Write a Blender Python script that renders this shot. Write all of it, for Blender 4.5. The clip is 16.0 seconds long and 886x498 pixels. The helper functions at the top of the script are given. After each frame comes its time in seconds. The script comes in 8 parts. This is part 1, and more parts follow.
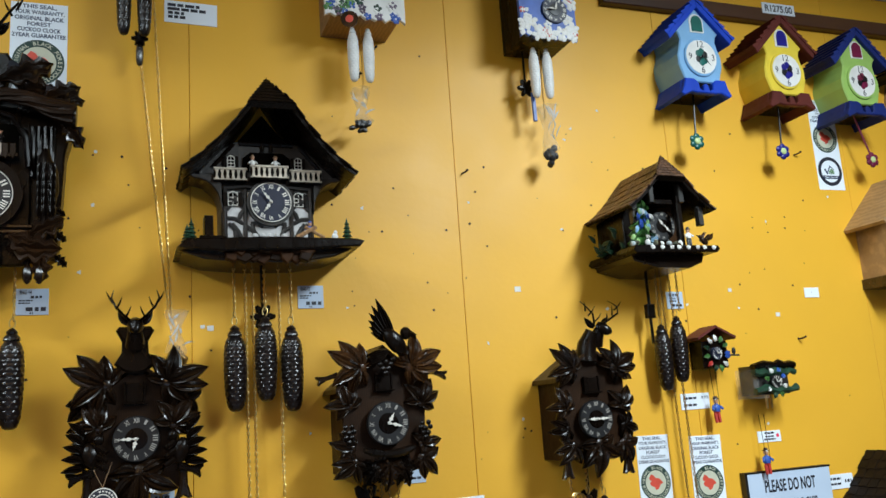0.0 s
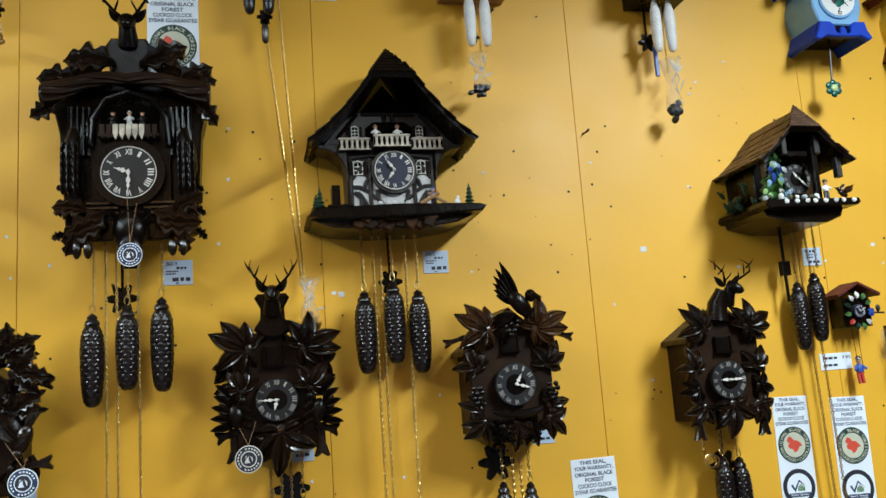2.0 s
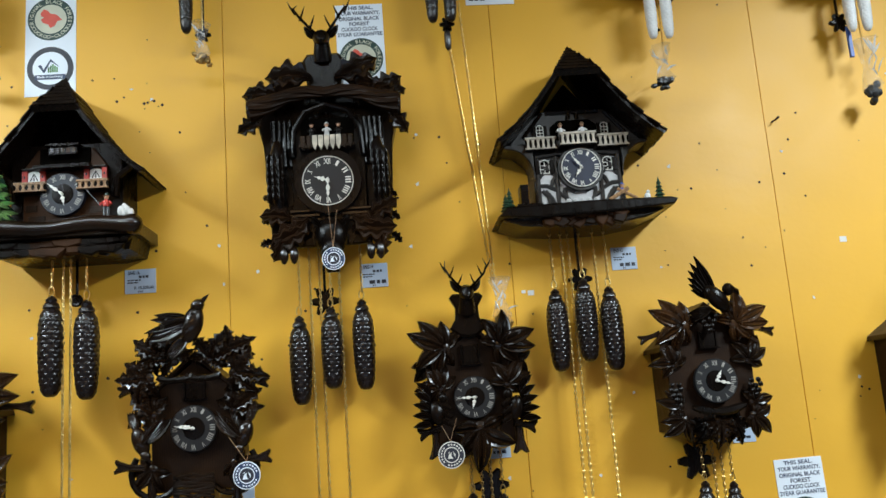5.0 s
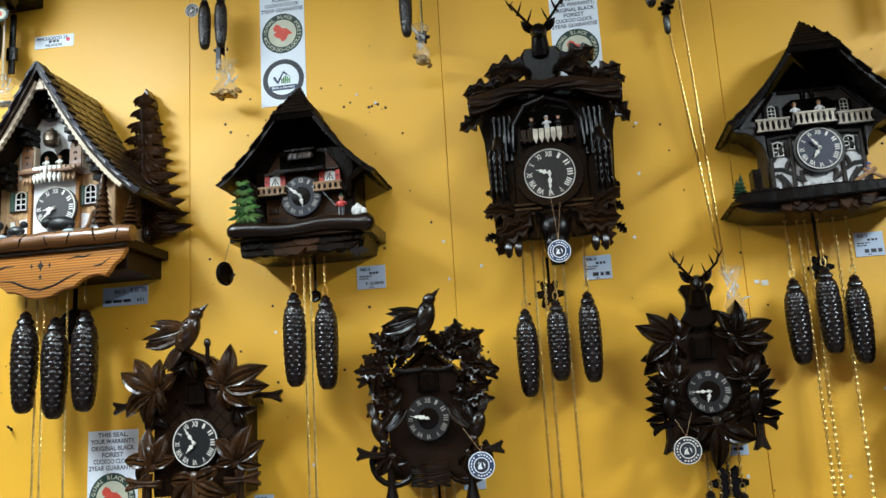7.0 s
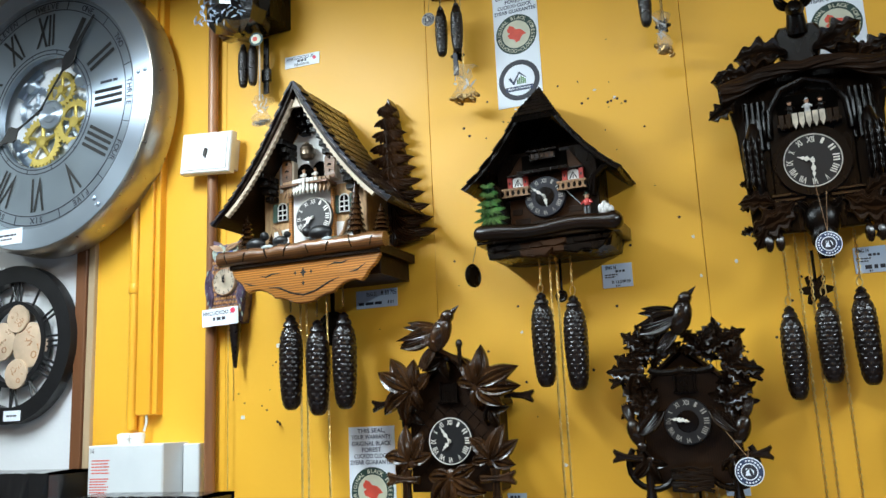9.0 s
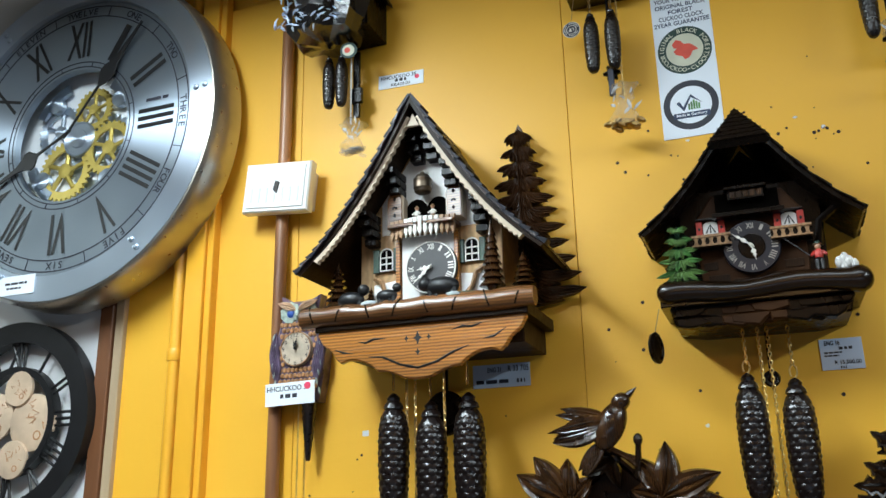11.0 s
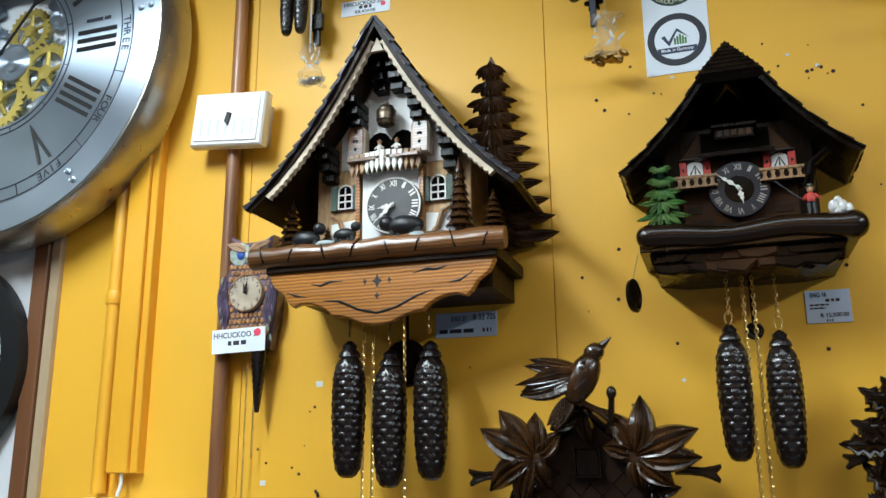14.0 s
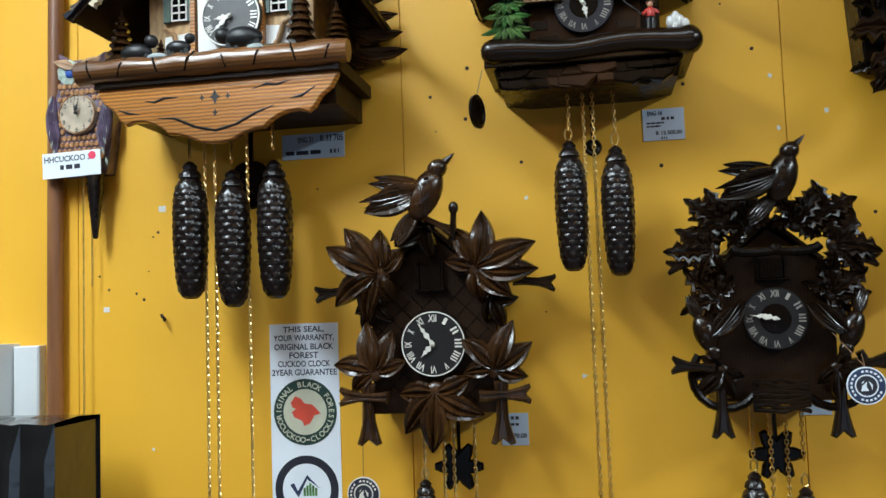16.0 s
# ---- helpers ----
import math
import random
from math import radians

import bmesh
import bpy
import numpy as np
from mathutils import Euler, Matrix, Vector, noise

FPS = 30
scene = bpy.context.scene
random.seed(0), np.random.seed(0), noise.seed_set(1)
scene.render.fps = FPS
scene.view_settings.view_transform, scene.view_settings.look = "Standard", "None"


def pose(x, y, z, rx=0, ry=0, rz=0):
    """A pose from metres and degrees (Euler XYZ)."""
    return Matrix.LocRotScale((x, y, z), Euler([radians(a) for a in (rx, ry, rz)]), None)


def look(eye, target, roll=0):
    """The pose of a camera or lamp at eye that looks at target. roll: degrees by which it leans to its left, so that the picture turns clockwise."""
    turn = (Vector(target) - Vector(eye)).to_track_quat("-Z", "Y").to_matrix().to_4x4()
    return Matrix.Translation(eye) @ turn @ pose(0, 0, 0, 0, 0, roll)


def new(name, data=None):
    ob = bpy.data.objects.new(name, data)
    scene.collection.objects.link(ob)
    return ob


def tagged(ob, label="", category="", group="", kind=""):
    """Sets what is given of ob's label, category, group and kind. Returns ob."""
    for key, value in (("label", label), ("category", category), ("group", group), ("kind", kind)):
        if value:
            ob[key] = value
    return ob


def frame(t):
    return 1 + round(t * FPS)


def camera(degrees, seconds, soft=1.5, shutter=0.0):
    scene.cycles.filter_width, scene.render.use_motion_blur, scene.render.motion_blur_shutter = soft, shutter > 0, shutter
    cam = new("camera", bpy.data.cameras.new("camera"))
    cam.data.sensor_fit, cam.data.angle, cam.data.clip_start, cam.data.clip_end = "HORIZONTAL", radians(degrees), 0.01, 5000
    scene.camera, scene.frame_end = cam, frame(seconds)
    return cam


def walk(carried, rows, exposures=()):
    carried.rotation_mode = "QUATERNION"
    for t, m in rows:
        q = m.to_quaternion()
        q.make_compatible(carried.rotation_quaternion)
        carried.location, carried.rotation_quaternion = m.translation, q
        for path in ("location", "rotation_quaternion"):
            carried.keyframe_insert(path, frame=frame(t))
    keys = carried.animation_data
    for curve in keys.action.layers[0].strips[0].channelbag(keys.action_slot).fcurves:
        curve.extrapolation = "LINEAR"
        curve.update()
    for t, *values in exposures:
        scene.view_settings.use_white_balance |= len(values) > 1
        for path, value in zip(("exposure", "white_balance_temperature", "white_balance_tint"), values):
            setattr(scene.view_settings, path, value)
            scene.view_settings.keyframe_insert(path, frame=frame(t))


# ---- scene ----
cam = camera(55.0, 16.0)
PATH = [
    (0, (-0.353, 0.086, 1.539), (0.346, 1.921, 1.921), -3.9),
    (0.5, (-0.358, 0.087, 1.541), (0.27, 1.956, 1.879), -3.9),
    (1, (-0.356, 0.084, 1.539), (0.2, 1.978, 1.861), -3.9),
    (1.5, (-0.361, 0.084, 1.534), (0.133, 1.995, 1.855), -4.0),
    (2, (-0.357, 0.079, 1.532), (0.066, 2.007, 1.856), -4.1),
    (2.5, (-0.368, 0.076, 1.533), (-0.015, 2.016, 1.866), -4.1),
    (3, (-0.392, 0.086, 1.536), (-0.081, 2.032, 1.878), -4.2),
    (5.5, (-0.475, 0.079, 1.515), (-0.434, 2.045, 1.882), -3.9),
    (6, (-0.495, 0.073, 1.511), (-0.536, 2.04, 1.871), -3.4),
    (6.5, (-0.52, 0.078, 1.52), (-0.677, 2.041, 1.868), -3.3),
    (7, (-0.546, 0.079, 1.52), (-0.848, 2.019, 1.903), -3.4),
    (7.5, (-0.568, 0.069, 1.526), (-1.003, 1.979, 1.927), -3.3),
    (8, (-0.581, 0.062, 1.528), (-1.109, 1.948, 1.931), -3.0),
    (8.5, (-0.602, 0.063, 1.532), (-1.216, 1.924, 1.93), -2.7),
    (9, (-0.634, 0.061, 1.542), (-1.381, 1.876, 1.929), -2.6),
    (11.5, (-1.097, 0.379, 1.599), (-1.731, 2.173, 2.214), -0.7),
    (12, (-1.094, 0.397, 1.599), (-1.701, 2.196, 2.228), -0.2),
    (12.5, (-1.094, 0.406, 1.6), (-1.7, 2.208, 2.221), 0.2),
    (13, (-1.095, 0.415, 1.595), (-1.703, 2.216, 2.215), 0.3),
    (13.5, (-1.092, 0.42, 1.594), (-1.711, 2.234, 2.165), 0.0),
    (14, (-1.095, 0.426, 1.587), (-1.691, 2.271, 2.079), -0.5),
    (14.5, (-1.086, 0.433, 1.581), (-1.626, 2.316, 1.98), -1.0),
    (15, (-1.076, 0.438, 1.562), (-1.528, 2.36, 1.881), -1.4),
    (15.5, (-1.064, 0.447, 1.556), (-1.447, 2.399, 1.766), -1.9),
    (16, (-1.054, 0.458, 1.54), (-1.399, 2.423, 1.686), -2.0),
]
EXPOSURES = [(0.0, 0.60), (3.0, 0.58), (5.5, 0.73), (9.0, 0.70), (12.5, 0.36), (16.0, 0.40)]
walk(cam, [(t, look(eye, target, roll)) for t, eye, target, roll in PATH], EXPOSURES)

# ---- light: unseen ceiling tubes, an added warm fill, and a dim grey surround ----
WALL = 1.7          # the plane of the clock wall
CEIL = 2.72
world = bpy.data.worlds.new("shop_surround")
scene.world = world
world.use_nodes = True
world.node_tree.nodes["Background"].inputs[0].default_value = (0.75, 0.85, 1.0, 1)
world.node_tree.nodes["Background"].inputs[1].default_value = 0.006


def tube_lamp(x, y, length, power, turn, tint, width=0.26):
    data = bpy.data.lights.new("tube_light", "AREA")
    data.shape, data.size, data.size_y = "RECTANGLE", length, width
    data.energy, data.color = power, tint
    ob = new("tube_light", data)
    ob.matrix_world = pose(x, y, CEIL - 0.075, 0, 0, turn)
    return ob


# Last tint is for an added warm fill, unseen behind the camera.
COOL, WHITE_TUBE, WARM_FILL = (0.87, 1.0, 1.0), (0.85, 1.0, 1.08), (1.0, 0.56, 0.22)
# Lamps three to five are unseen additions: mid wall, silver clock, warm fill.
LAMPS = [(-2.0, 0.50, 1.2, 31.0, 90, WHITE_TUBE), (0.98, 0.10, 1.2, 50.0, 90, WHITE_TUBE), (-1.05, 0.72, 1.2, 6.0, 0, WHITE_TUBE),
         (-3.3, 0.40, 1.2, 7.0, 90, COOL), (-0.9, -2.3, 1.5, 19.0, 0, WARM_FILL)]
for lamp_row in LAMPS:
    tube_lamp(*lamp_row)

# daylight in the shop window behind the camera
WIN = (-2.7, 1.1, 0.15, 0.95)      # x0, x1, z0, z1 of the opening
YB = -3.2
daylight = bpy.data.lights.new("window_light", "AREA")
daylight.shape, daylight.size, daylight.size_y = "RECTANGLE", WIN[1] - WIN[0] - 0.1, WIN[3] - WIN[2] - 0.1
daylight.energy, daylight.color = 7.0, (0.50, 0.72, 1.0)
new("window_light", daylight).matrix_world = pose((WIN[0] + WIN[1]) / 2, YB - 0.02, (WIN[2] + WIN[3]) / 2, 90, 0, 0)


# ---- materials ----
def material(name, base, rough=0.5, metal=0.0, grain=None, vary=0.25, scale=8.0, bump=0.0, bump_scale=60.0,
             stretch=(1, 1, 1), spec=0.5, coat=0.0, dark=None, random_tint=0.0, trans=0.0, alpha=1.0):
    m = bpy.data.materials.new(name)
    m.use_nodes = True
    nt = m.node_tree
    b = nt.nodes["Principled BSDF"]
    b.inputs["Roughness"].default_value = rough
    b.inputs["Metallic"].default_value = metal
    b.inputs["Specular IOR Level"].default_value = spec
    b.inputs["Coat Weight"].default_value = coat
    b.inputs["Coat Roughness"].default_value = 0.12
    b.inputs["Transmission Weight"].default_value = trans
    b.inputs["Alpha"].default_value = alpha
    tc = nt.nodes.new("ShaderNodeTexCoord")
    mp = nt.nodes.new("ShaderNodeMapping")
    mp.inputs["Scale"].default_value = stretch
    nt.links.new(tc.outputs["Object"], mp.inputs["Vector"])
    n1 = nt.nodes.new("ShaderNodeTexNoise")
    n1.inputs["Scale"].default_value, n1.inputs["Detail"].default_value = scale, 5
    nt.links.new(mp.outputs["Vector"], n1.inputs["Vector"])
    ramp = nt.nodes.new("ShaderNodeValToRGB")
    ramp.color_ramp.elements[0].position, ramp.color_ramp.elements[1].position = 0.32, 0.68
    lo = dark or tuple(c * (1 - vary) for c in base)
    hi = tuple(min(1, c * (1 + vary * 0.6)) for c in base)
    ramp.color_ramp.elements[0].color, ramp.color_ramp.elements[1].color = (*lo, 1), (*hi, 1)
    nt.links.new(n1.outputs["Fac"], ramp.inputs["Fac"])
    out = ramp.outputs["Color"]
    if grain:
        w = nt.nodes.new("ShaderNodeTexWave")
        w.wave_type, w.bands_direction = "BANDS", grain[0]
        w.inputs["Scale"].default_value, w.inputs["Distortion"].default_value = grain[1], grain[3] if len(grain) > 3 else 6
        w.inputs["Detail"].default_value, w.inputs["Detail Scale"].default_value = 3, 1.5
        nt.links.new(tc.outputs["Object"], w.inputs["Vector"])
        mix = nt.nodes.new("ShaderNodeMix")
        mix.data_type, mix.blend_type = "RGBA", "MULTIPLY"
        rr = nt.nodes.new("ShaderNodeMapRange")
        rr.inputs["To Min"].default_value = 1 - grain[2]
        nt.links.new(w.outputs["Fac"], rr.inputs["Value"])
        mix.inputs["Factor"].default_value = 1.0
        nt.links.new(out, mix.inputs["A"])
        nt.links.new(rr.outputs["Result"], mix.inputs["B"])
        out = mix.outputs["Result"]
    if random_tint:
        oi = nt.nodes.new("ShaderNodeObjectInfo")
        hs = nt.nodes.new("ShaderNodeHueSaturation")
        rr = nt.nodes.new("ShaderNodeMapRange")
        rr.inputs["To Min"].default_value, rr.inputs["To Max"].default_value = 1 - random_tint, 1 + random_tint
        nt.links.new(oi.outputs["Random"], rr.inputs["Value"])
        nt.links.new(rr.outputs["Result"], hs.inputs["Value"])
        nt.links.new(out, hs.inputs["Color"])
        out = hs.outputs["Color"]
    nt.links.new(out, b.inputs["Base Color"])
    n2 = nt.nodes.new("ShaderNodeTexNoise")
    n2.inputs["Scale"].default_value, n2.inputs["Detail"].default_value = scale * 3.1, 4
    nt.links.new(mp.outputs["Vector"], n2.inputs["Vector"])
    r2 = nt.nodes.new("ShaderNodeMapRange")
    r2.inputs["To Min"].default_value, r2.inputs["To Max"].default_value = max(0.02, rough * 0.75), min(1, rough * 1.25)
    nt.links.new(n2.outputs["Fac"], r2.inputs["Value"])
    nt.links.new(r2.outputs["Result"], b.inputs["Roughness"])
    if bump:
        n3 = nt.nodes.new("ShaderNodeTexNoise")
        n3.inputs["Scale"].default_value, n3.inputs["Detail"].default_value = bump_scale, 4
        nt.links.new(mp.outputs["Vector"], n3.inputs["Vector"])
        bp = nt.nodes.new("ShaderNodeBump")
        bp.inputs["Strength"].default_value, bp.inputs["Distance"].default_value = bump, 0.004
        nt.links.new(n3.outputs["Fac"], bp.inputs["Height"])
        nt.links.new(bp.outputs["Normal"], b.inputs["Normal"])
    return m


YELLOW = material("yellow_wall_paint", (0.85, 0.445, 0.033), 0.50, vary=0.07, scale=1.6, bump=0.12, bump_scale=45, random_tint=0.02)
YELLOW_TRIM = material("yellow_trunking_paint", (0.84, 0.41, 0.030), 0.35, vary=0.06, scale=6, bump=0.1, bump_scale=30)
WHITE_WALL = material("white_wall_paint", (0.78, 0.79, 0.80), 0.6, vary=0.05, scale=2, bump=0.15, bump_scale=60)
CEIL_PAINT = material("ceiling_paint", (0.72, 0.72, 0.70), 0.8, vary=0.05, scale=2)
FLOOR_MAT = material("floor_vinyl", (0.10, 0.082, 0.07), 0.4, vary=0.3, scale=3)
ROOM_WALL = material("far_wall_paint", (0.085, 0.075, 0.065), 0.7, vary=0.2, scale=2)
DARK = material("dark_walnut_stain", (0.0150, 0.0066, 0.0026), 0.25, vary=0.6, scale=18, bump=0.2, bump_scale=90, stretch=(1, 1, 0.35), spec=0.42, coat=0.10, grain=("X", 75, 0.45))
BLACKWOOD = material("near_black_stained_wood", (0.0052, 0.0025, 0.0013), 0.28, vary=0.6, scale=16, bump=0.2, bump_scale=90, stretch=(1, 1, 0.4), spec=0.18, grain=("X", 70, 0.45))
BROWN = material("brown_stained_wood", (0.055, 0.0225, 0.0070), 0.25, vary=0.7, scale=22, bump=0.2, bump_scale=90, spec=0.45, coat=0.22, stretch=(1.6, 1, 0.5), grain=("X", 110, 0.35, 3.0))
CASEWOOD = material("brown_case_wood", (0.025, 0.0105, 0.0037), 0.42, vary=0.5, scale=12, bump=0.2, bump_scale=60, grain=("X", 80, 0.45), spec=0.16)
HONEY = material("honey_pine_wood", (0.56, 0.215, 0.036), 0.30, vary=0.5, scale=9, bump=0.2, bump_scale=50, stretch=(0.12, 1, 3.5), grain=("Z", 62, 0.6, 1.6), coat=0.3)
LOGWOOD = material("carved_log_wood", (0.23, 0.092, 0.026), 0.32, vary=0.6, scale=14, bump=0.35, bump_scale=60, stretch=(0.3, 1, 2), grain=("Z", 70, 0.5, 2.0), coat=0.3)
RAW = material("pale_birdhouse_wood", (0.50, 0.30, 0.13), 0.6, vary=0.3, scale=6, bump=0.2, stretch=(2, 1, 0.4), grain=("X", 30, 0.25))
TAN = material("tan_board_wood", (0.36, 0.20, 0.09), 0.5, vary=0.3, scale=9, bump=0.2, grain=("X", 40, 0.3))
SHINGLE = material("dark_roof_shingle", (0.0085, 0.0040, 0.0019), 0.5, spec=0.12, vary=0.6, scale=25, bump=0.4, bump_scale=90, grain=("X", 90, 0.35), random_tint=0.45)
SHINGLE_B = material("brown_roof_shingle", (0.10, 0.042, 0.016), 0.5, vary=0.5, scale=25, bump=0.4, bump_scale=90, random_tint=0.35)
SHINGLE_K = material("glossy_brown_black_shingle", (0.034, 0.0145, 0.0068), 0.28, vary=0.6, scale=25, bump=0.3, bump_scale=90, random_tint=0.45, coat=0.3)
CONE = material("cast_pinecone_brown", (0.0070, 0.0034, 0.0028), 0.29, vary=0.5, scale=40, bump=0.06, bump_scale=120, coat=0.08)
CONE_W = material("cast_pinecone_white", (0.78, 0.78, 0.76), 0.45, vary=0.12, scale=40)
BRASS = material("brass_chain", (0.82, 0.60, 0.24), 0.30, metal=1.0, vary=0.3, scale=60)
BRASS_D = material("dull_brass", (0.45, 0.30, 0.12), 0.35, metal=1.0, vary=0.35, scale=60)
BLACK = material("black_paint", (0.008, 0.008, 0.009), 0.42, vary=0.3, scale=30)
# Matt near-black plate colour: shade inside stage openings and panes, put into paint.
VOID = material("opening_shade_black", (0.003, 0.0025, 0.002), 0.9, vary=0.3, scale=30, spec=0.0)
BLUEBLACK = material("blue_black_dial", (0.008, 0.010, 0.018), 0.35, vary=0.3, scale=30)
NIGHTBLUE = material("night_blue_dial", (0.012, 0.016, 0.038), 0.4, vary=0.3, scale=30)
GREYDIAL = material("grey_dial", (0.034, 0.031, 0.031), 0.4, vary=0.3, scale=30)
IVORY = material("ivory_plastic", (0.74, 0.71, 0.64), 0.4, vary=0.1, scale=40)
NUMERAL = material("dull_numeral_paint", (0.32, 0.30, 0.27), 0.5, vary=0.2, scale=50)
PAPER = material("white_label_paper", (0.84, 0.90, 0.97), 0.45, vary=0.04, scale=8)
PAPER_B = material("bluish_price_card", (0.52, 0.62, 0.76), 0.35, vary=0.05, scale=8)
INK = material("black_ink", (0.02, 0.022, 0.035), 0.5, vary=0.2, scale=30)
INK_G = material("dark_green_ink", (0.012, 0.045, 0.035), 0.5, vary=0.2, scale=30)
INK_C = material("cream_ink", (0.62, 0.62, 0.48), 0.5, vary=0.1, scale=30)
INK_R = material("red_ink", (0.72, 0.085, 0.05), 0.5, vary=0.15, scale=30)
INK_N = material("navy_ink", (0.02, 0.04, 0.10), 0.5, vary=0.2, scale=30)
PINK = material("pink_dot_sticker", (0.85, 0.06, 0.13), 0.5, vary=0.08, scale=30)
GREEN = material("painted_green", (0.085, 0.23, 0.06), 0.4, vary=0.6, scale=60, bump=0.3, bump_scale=90)
DGREEN = material("painted_dark_green", (0.014, 0.05, 0.026), 0.42, vary=0.5, scale=40, bump=0.3, bump_scale=90)
RED = material("painted_red", (0.50, 0.04, 0.03), 0.4, vary=0.2, scale=40)
BLUE = material("painted_blue", (0.03, 0.10, 0.42), 0.4, vary=0.2, scale=40)
SKIN = material("painted_flesh", (0.55, 0.30, 0.18), 0.5, vary=0.1, scale=40)
WHITE = material("painted_white", (0.78, 0.77, 0.74), 0.45, vary=0.1, scale=25, bump=0.15)
GREYBEAM = material("grey_timber_paint", (0.024, 0.0205, 0.018), 0.45, vary=0.4, scale=30, bump=0.3)
PLASTER = material("grey_white_plaster", (0.58, 0.57, 0.56), 0.5, vary=0.25, scale=40, bump=0.3)
BALUSTER = material("pale_carved_wood", (0.56, 0.49, 0.39), 0.5, vary=0.4, scale=60, bump=0.3)
OWLC = material("cream_owl_dial", (0.52, 0.43, 0.32), 0.5, vary=0.25, scale=60)
STONE = material("small_grey_stone", (0.42, 0.47, 0.48), 0.6, vary=0.3, scale=40, bump=0.3)
MOSS = material("scatter_moss", (0.10, 0.10, 0.06), 0.9, vary=0.6, scale=90, bump=1.0, bump_scale=200)
STEEL = material("brushed_silver", (0.58, 0.67, 0.78), 0.50, metal=0.95, vary=0.03, scale=3)
STEEL_F = material("silver_dial_face", (0.36, 0.42, 0.48), 0.50, metal=0.9, vary=0.03, scale=3)
for brushed in (STEEL, STEEL_F):
    nodes = brushed.node_tree.nodes
    tangent = nodes.new("ShaderNodeTangent")
    tangent.direction_type, tangent.axis = "RADIAL", "Y"
    nodes["Principled BSDF"].inputs["Anisotropic"].default_value = 0.95
    nodes["Principled BSDF"].inputs["Anisotropic Rotation"].default_value = 0.25
    brushed.node_tree.links.new(tangent.outputs["Tangent"], nodes["Principled BSDF"].inputs["Tangent"])
STEEL_B = material("white_back_plate", (0.88, 0.90, 0.92), 0.5, metal=0.0, vary=0.03, scale=6)
STEEL_R = material("silver_rim_side", (0.42, 0.40, 0.36), 0.3, metal=0.85, vary=0.1, scale=20)
GOLD = material("gilt_gear", (0.55, 0.42, 0.10), 0.4, metal=0.5, vary=0.15, scale=30)
MAPTAN = material("old_map_print", (0.62, 0.46, 0.32), 0.6, vary=0.3, scale=14)
GREYPL = material("grey_box_plastic", (0.66, 0.69, 0.70), 0.5, vary=0.05, scale=10)
WHITEPL = material("white_plastic", (0.82, 0.82, 0.80), 0.35, vary=0.04, scale=10)
POLE = material("worn_brown_pipe_paint", (0.34, 0.155, 0.062), 0.38, vary=0.55, scale=16, bump=0.3, stretch=(1, 1, 0.12), dark=(0.16, 0.06, 0.024))
BROWNTRIM = material("brown_timber_trim", (0.19, 0.075, 0.03), 0.45, vary=0.4, scale=8, stretch=(2, 1, 0.2))
PALETRIM = material("pale_timber_trim", (0.45, 0.33, 0.2), 0.5, vary=0.3, scale=8, stretch=(2, 1, 0.2))
RAILBROWN = material("dark_rail_timber", (0.085, 0.035, 0.016), 0.45, vary=0.4, scale=8, stretch=(0.2, 1, 2))
BIN = material("black_bin_liner", (0.012, 0.012, 0.013), 0.18, vary=0.3, scale=20, bump=0.8, bump_scale=25, coat=0.6)
OWLP = material("owl_purple_paint", (0.14, 0.10, 0.16), 0.35, vary=0.5, scale=50, bump=0.3, coat=0.3)
OWLT = material("owl_pale_teal_paint", (0.40, 0.48, 0.42), 0.4, vary=0.5, scale=90, bump=0.3)
OWLB = material("owl_buff_paint", (0.44, 0.22, 0.095), 0.4, vary=0.6, scale=120, bump=0.4)
HOLE = material("nail_hole_dark", (0.035, 0.018, 0.01), 0.8, vary=0.4, scale=60)
SPECK = material("filler_speck", (0.72, 0.70, 0.66), 0.7, vary=0.1, scale=60)
# Whitish colour that carries the highlights on bag folds.
FOIL_C = material("crinkle_highlight_white", (0.80, 0.80, 0.80), 0.15, vary=0.3, scale=90, bump=1.0, bump_scale=120, alpha=0.75)
FOIL = material("crumpled_clear_bag", (0.80, 0.80, 0.78), 0.12, vary=0.2, scale=60, bump=1.0, bump_scale=90, trans=0.6, alpha=0.26)
PALEBLUE = material("pale_blue_paint", (0.30, 0.50, 0.68), 0.35, vary=0.15, scale=30)
MINT = material("mint_paint", (0.38, 0.58, 0.26), 0.35, vary=0.15, scale=30)
WARMDARK = material("warm_dark_wood", (0.046, 0.0185, 0.0066), 0.5, vary=0.4, scale=18, bump=0.2, bump_scale=60, spec=0.12)
FIRWOOD = material("carved_fir_wood", (0.050, 0.020, 0.0068), 0.30, vary=0.6, scale=22, bump=0.3, bump_scale=110, spec=0.4, coat=0.1)
VERGE = material("blue_black_verge_stain", (0.0075, 0.0085, 0.017), 0.45, vary=0.5, scale=30, bump=0.2, random_tint=0.4, spec=0.2)
LEMON_P = material("yellow_flower_paint", (0.80, 0.50, 0.04), 0.5, vary=0.2, scale=80)
LEAFGREEN = material("light_leaf_green_paint", (0.105, 0.20, 0.055), 0.42, vary=0.6, scale=90, bump=0.2)
PEWTER = material("dull_pewter_barrel", (0.20, 0.155, 0.11), 0.36, metal=0.9, vary=0.5, scale=60)
BROWBUFF = material("buff_brow_paint", (0.58, 0.38, 0.24), 0.45, vary=0.3, scale=80)
PALEWOOD = material("pale_lime_wood", (0.62, 0.50, 0.36), 0.5, vary=0.12, scale=18)


# ---- geometry kit: u to the right, v up, d out from the wall ----
def P(u, v, d):
    return Vector((u, WALL - d, v))


def signed(poly):
    return sum(a[0] * b[1] - b[0] * a[1] for a, b in zip(poly, poly[1:] + poly[:1]))


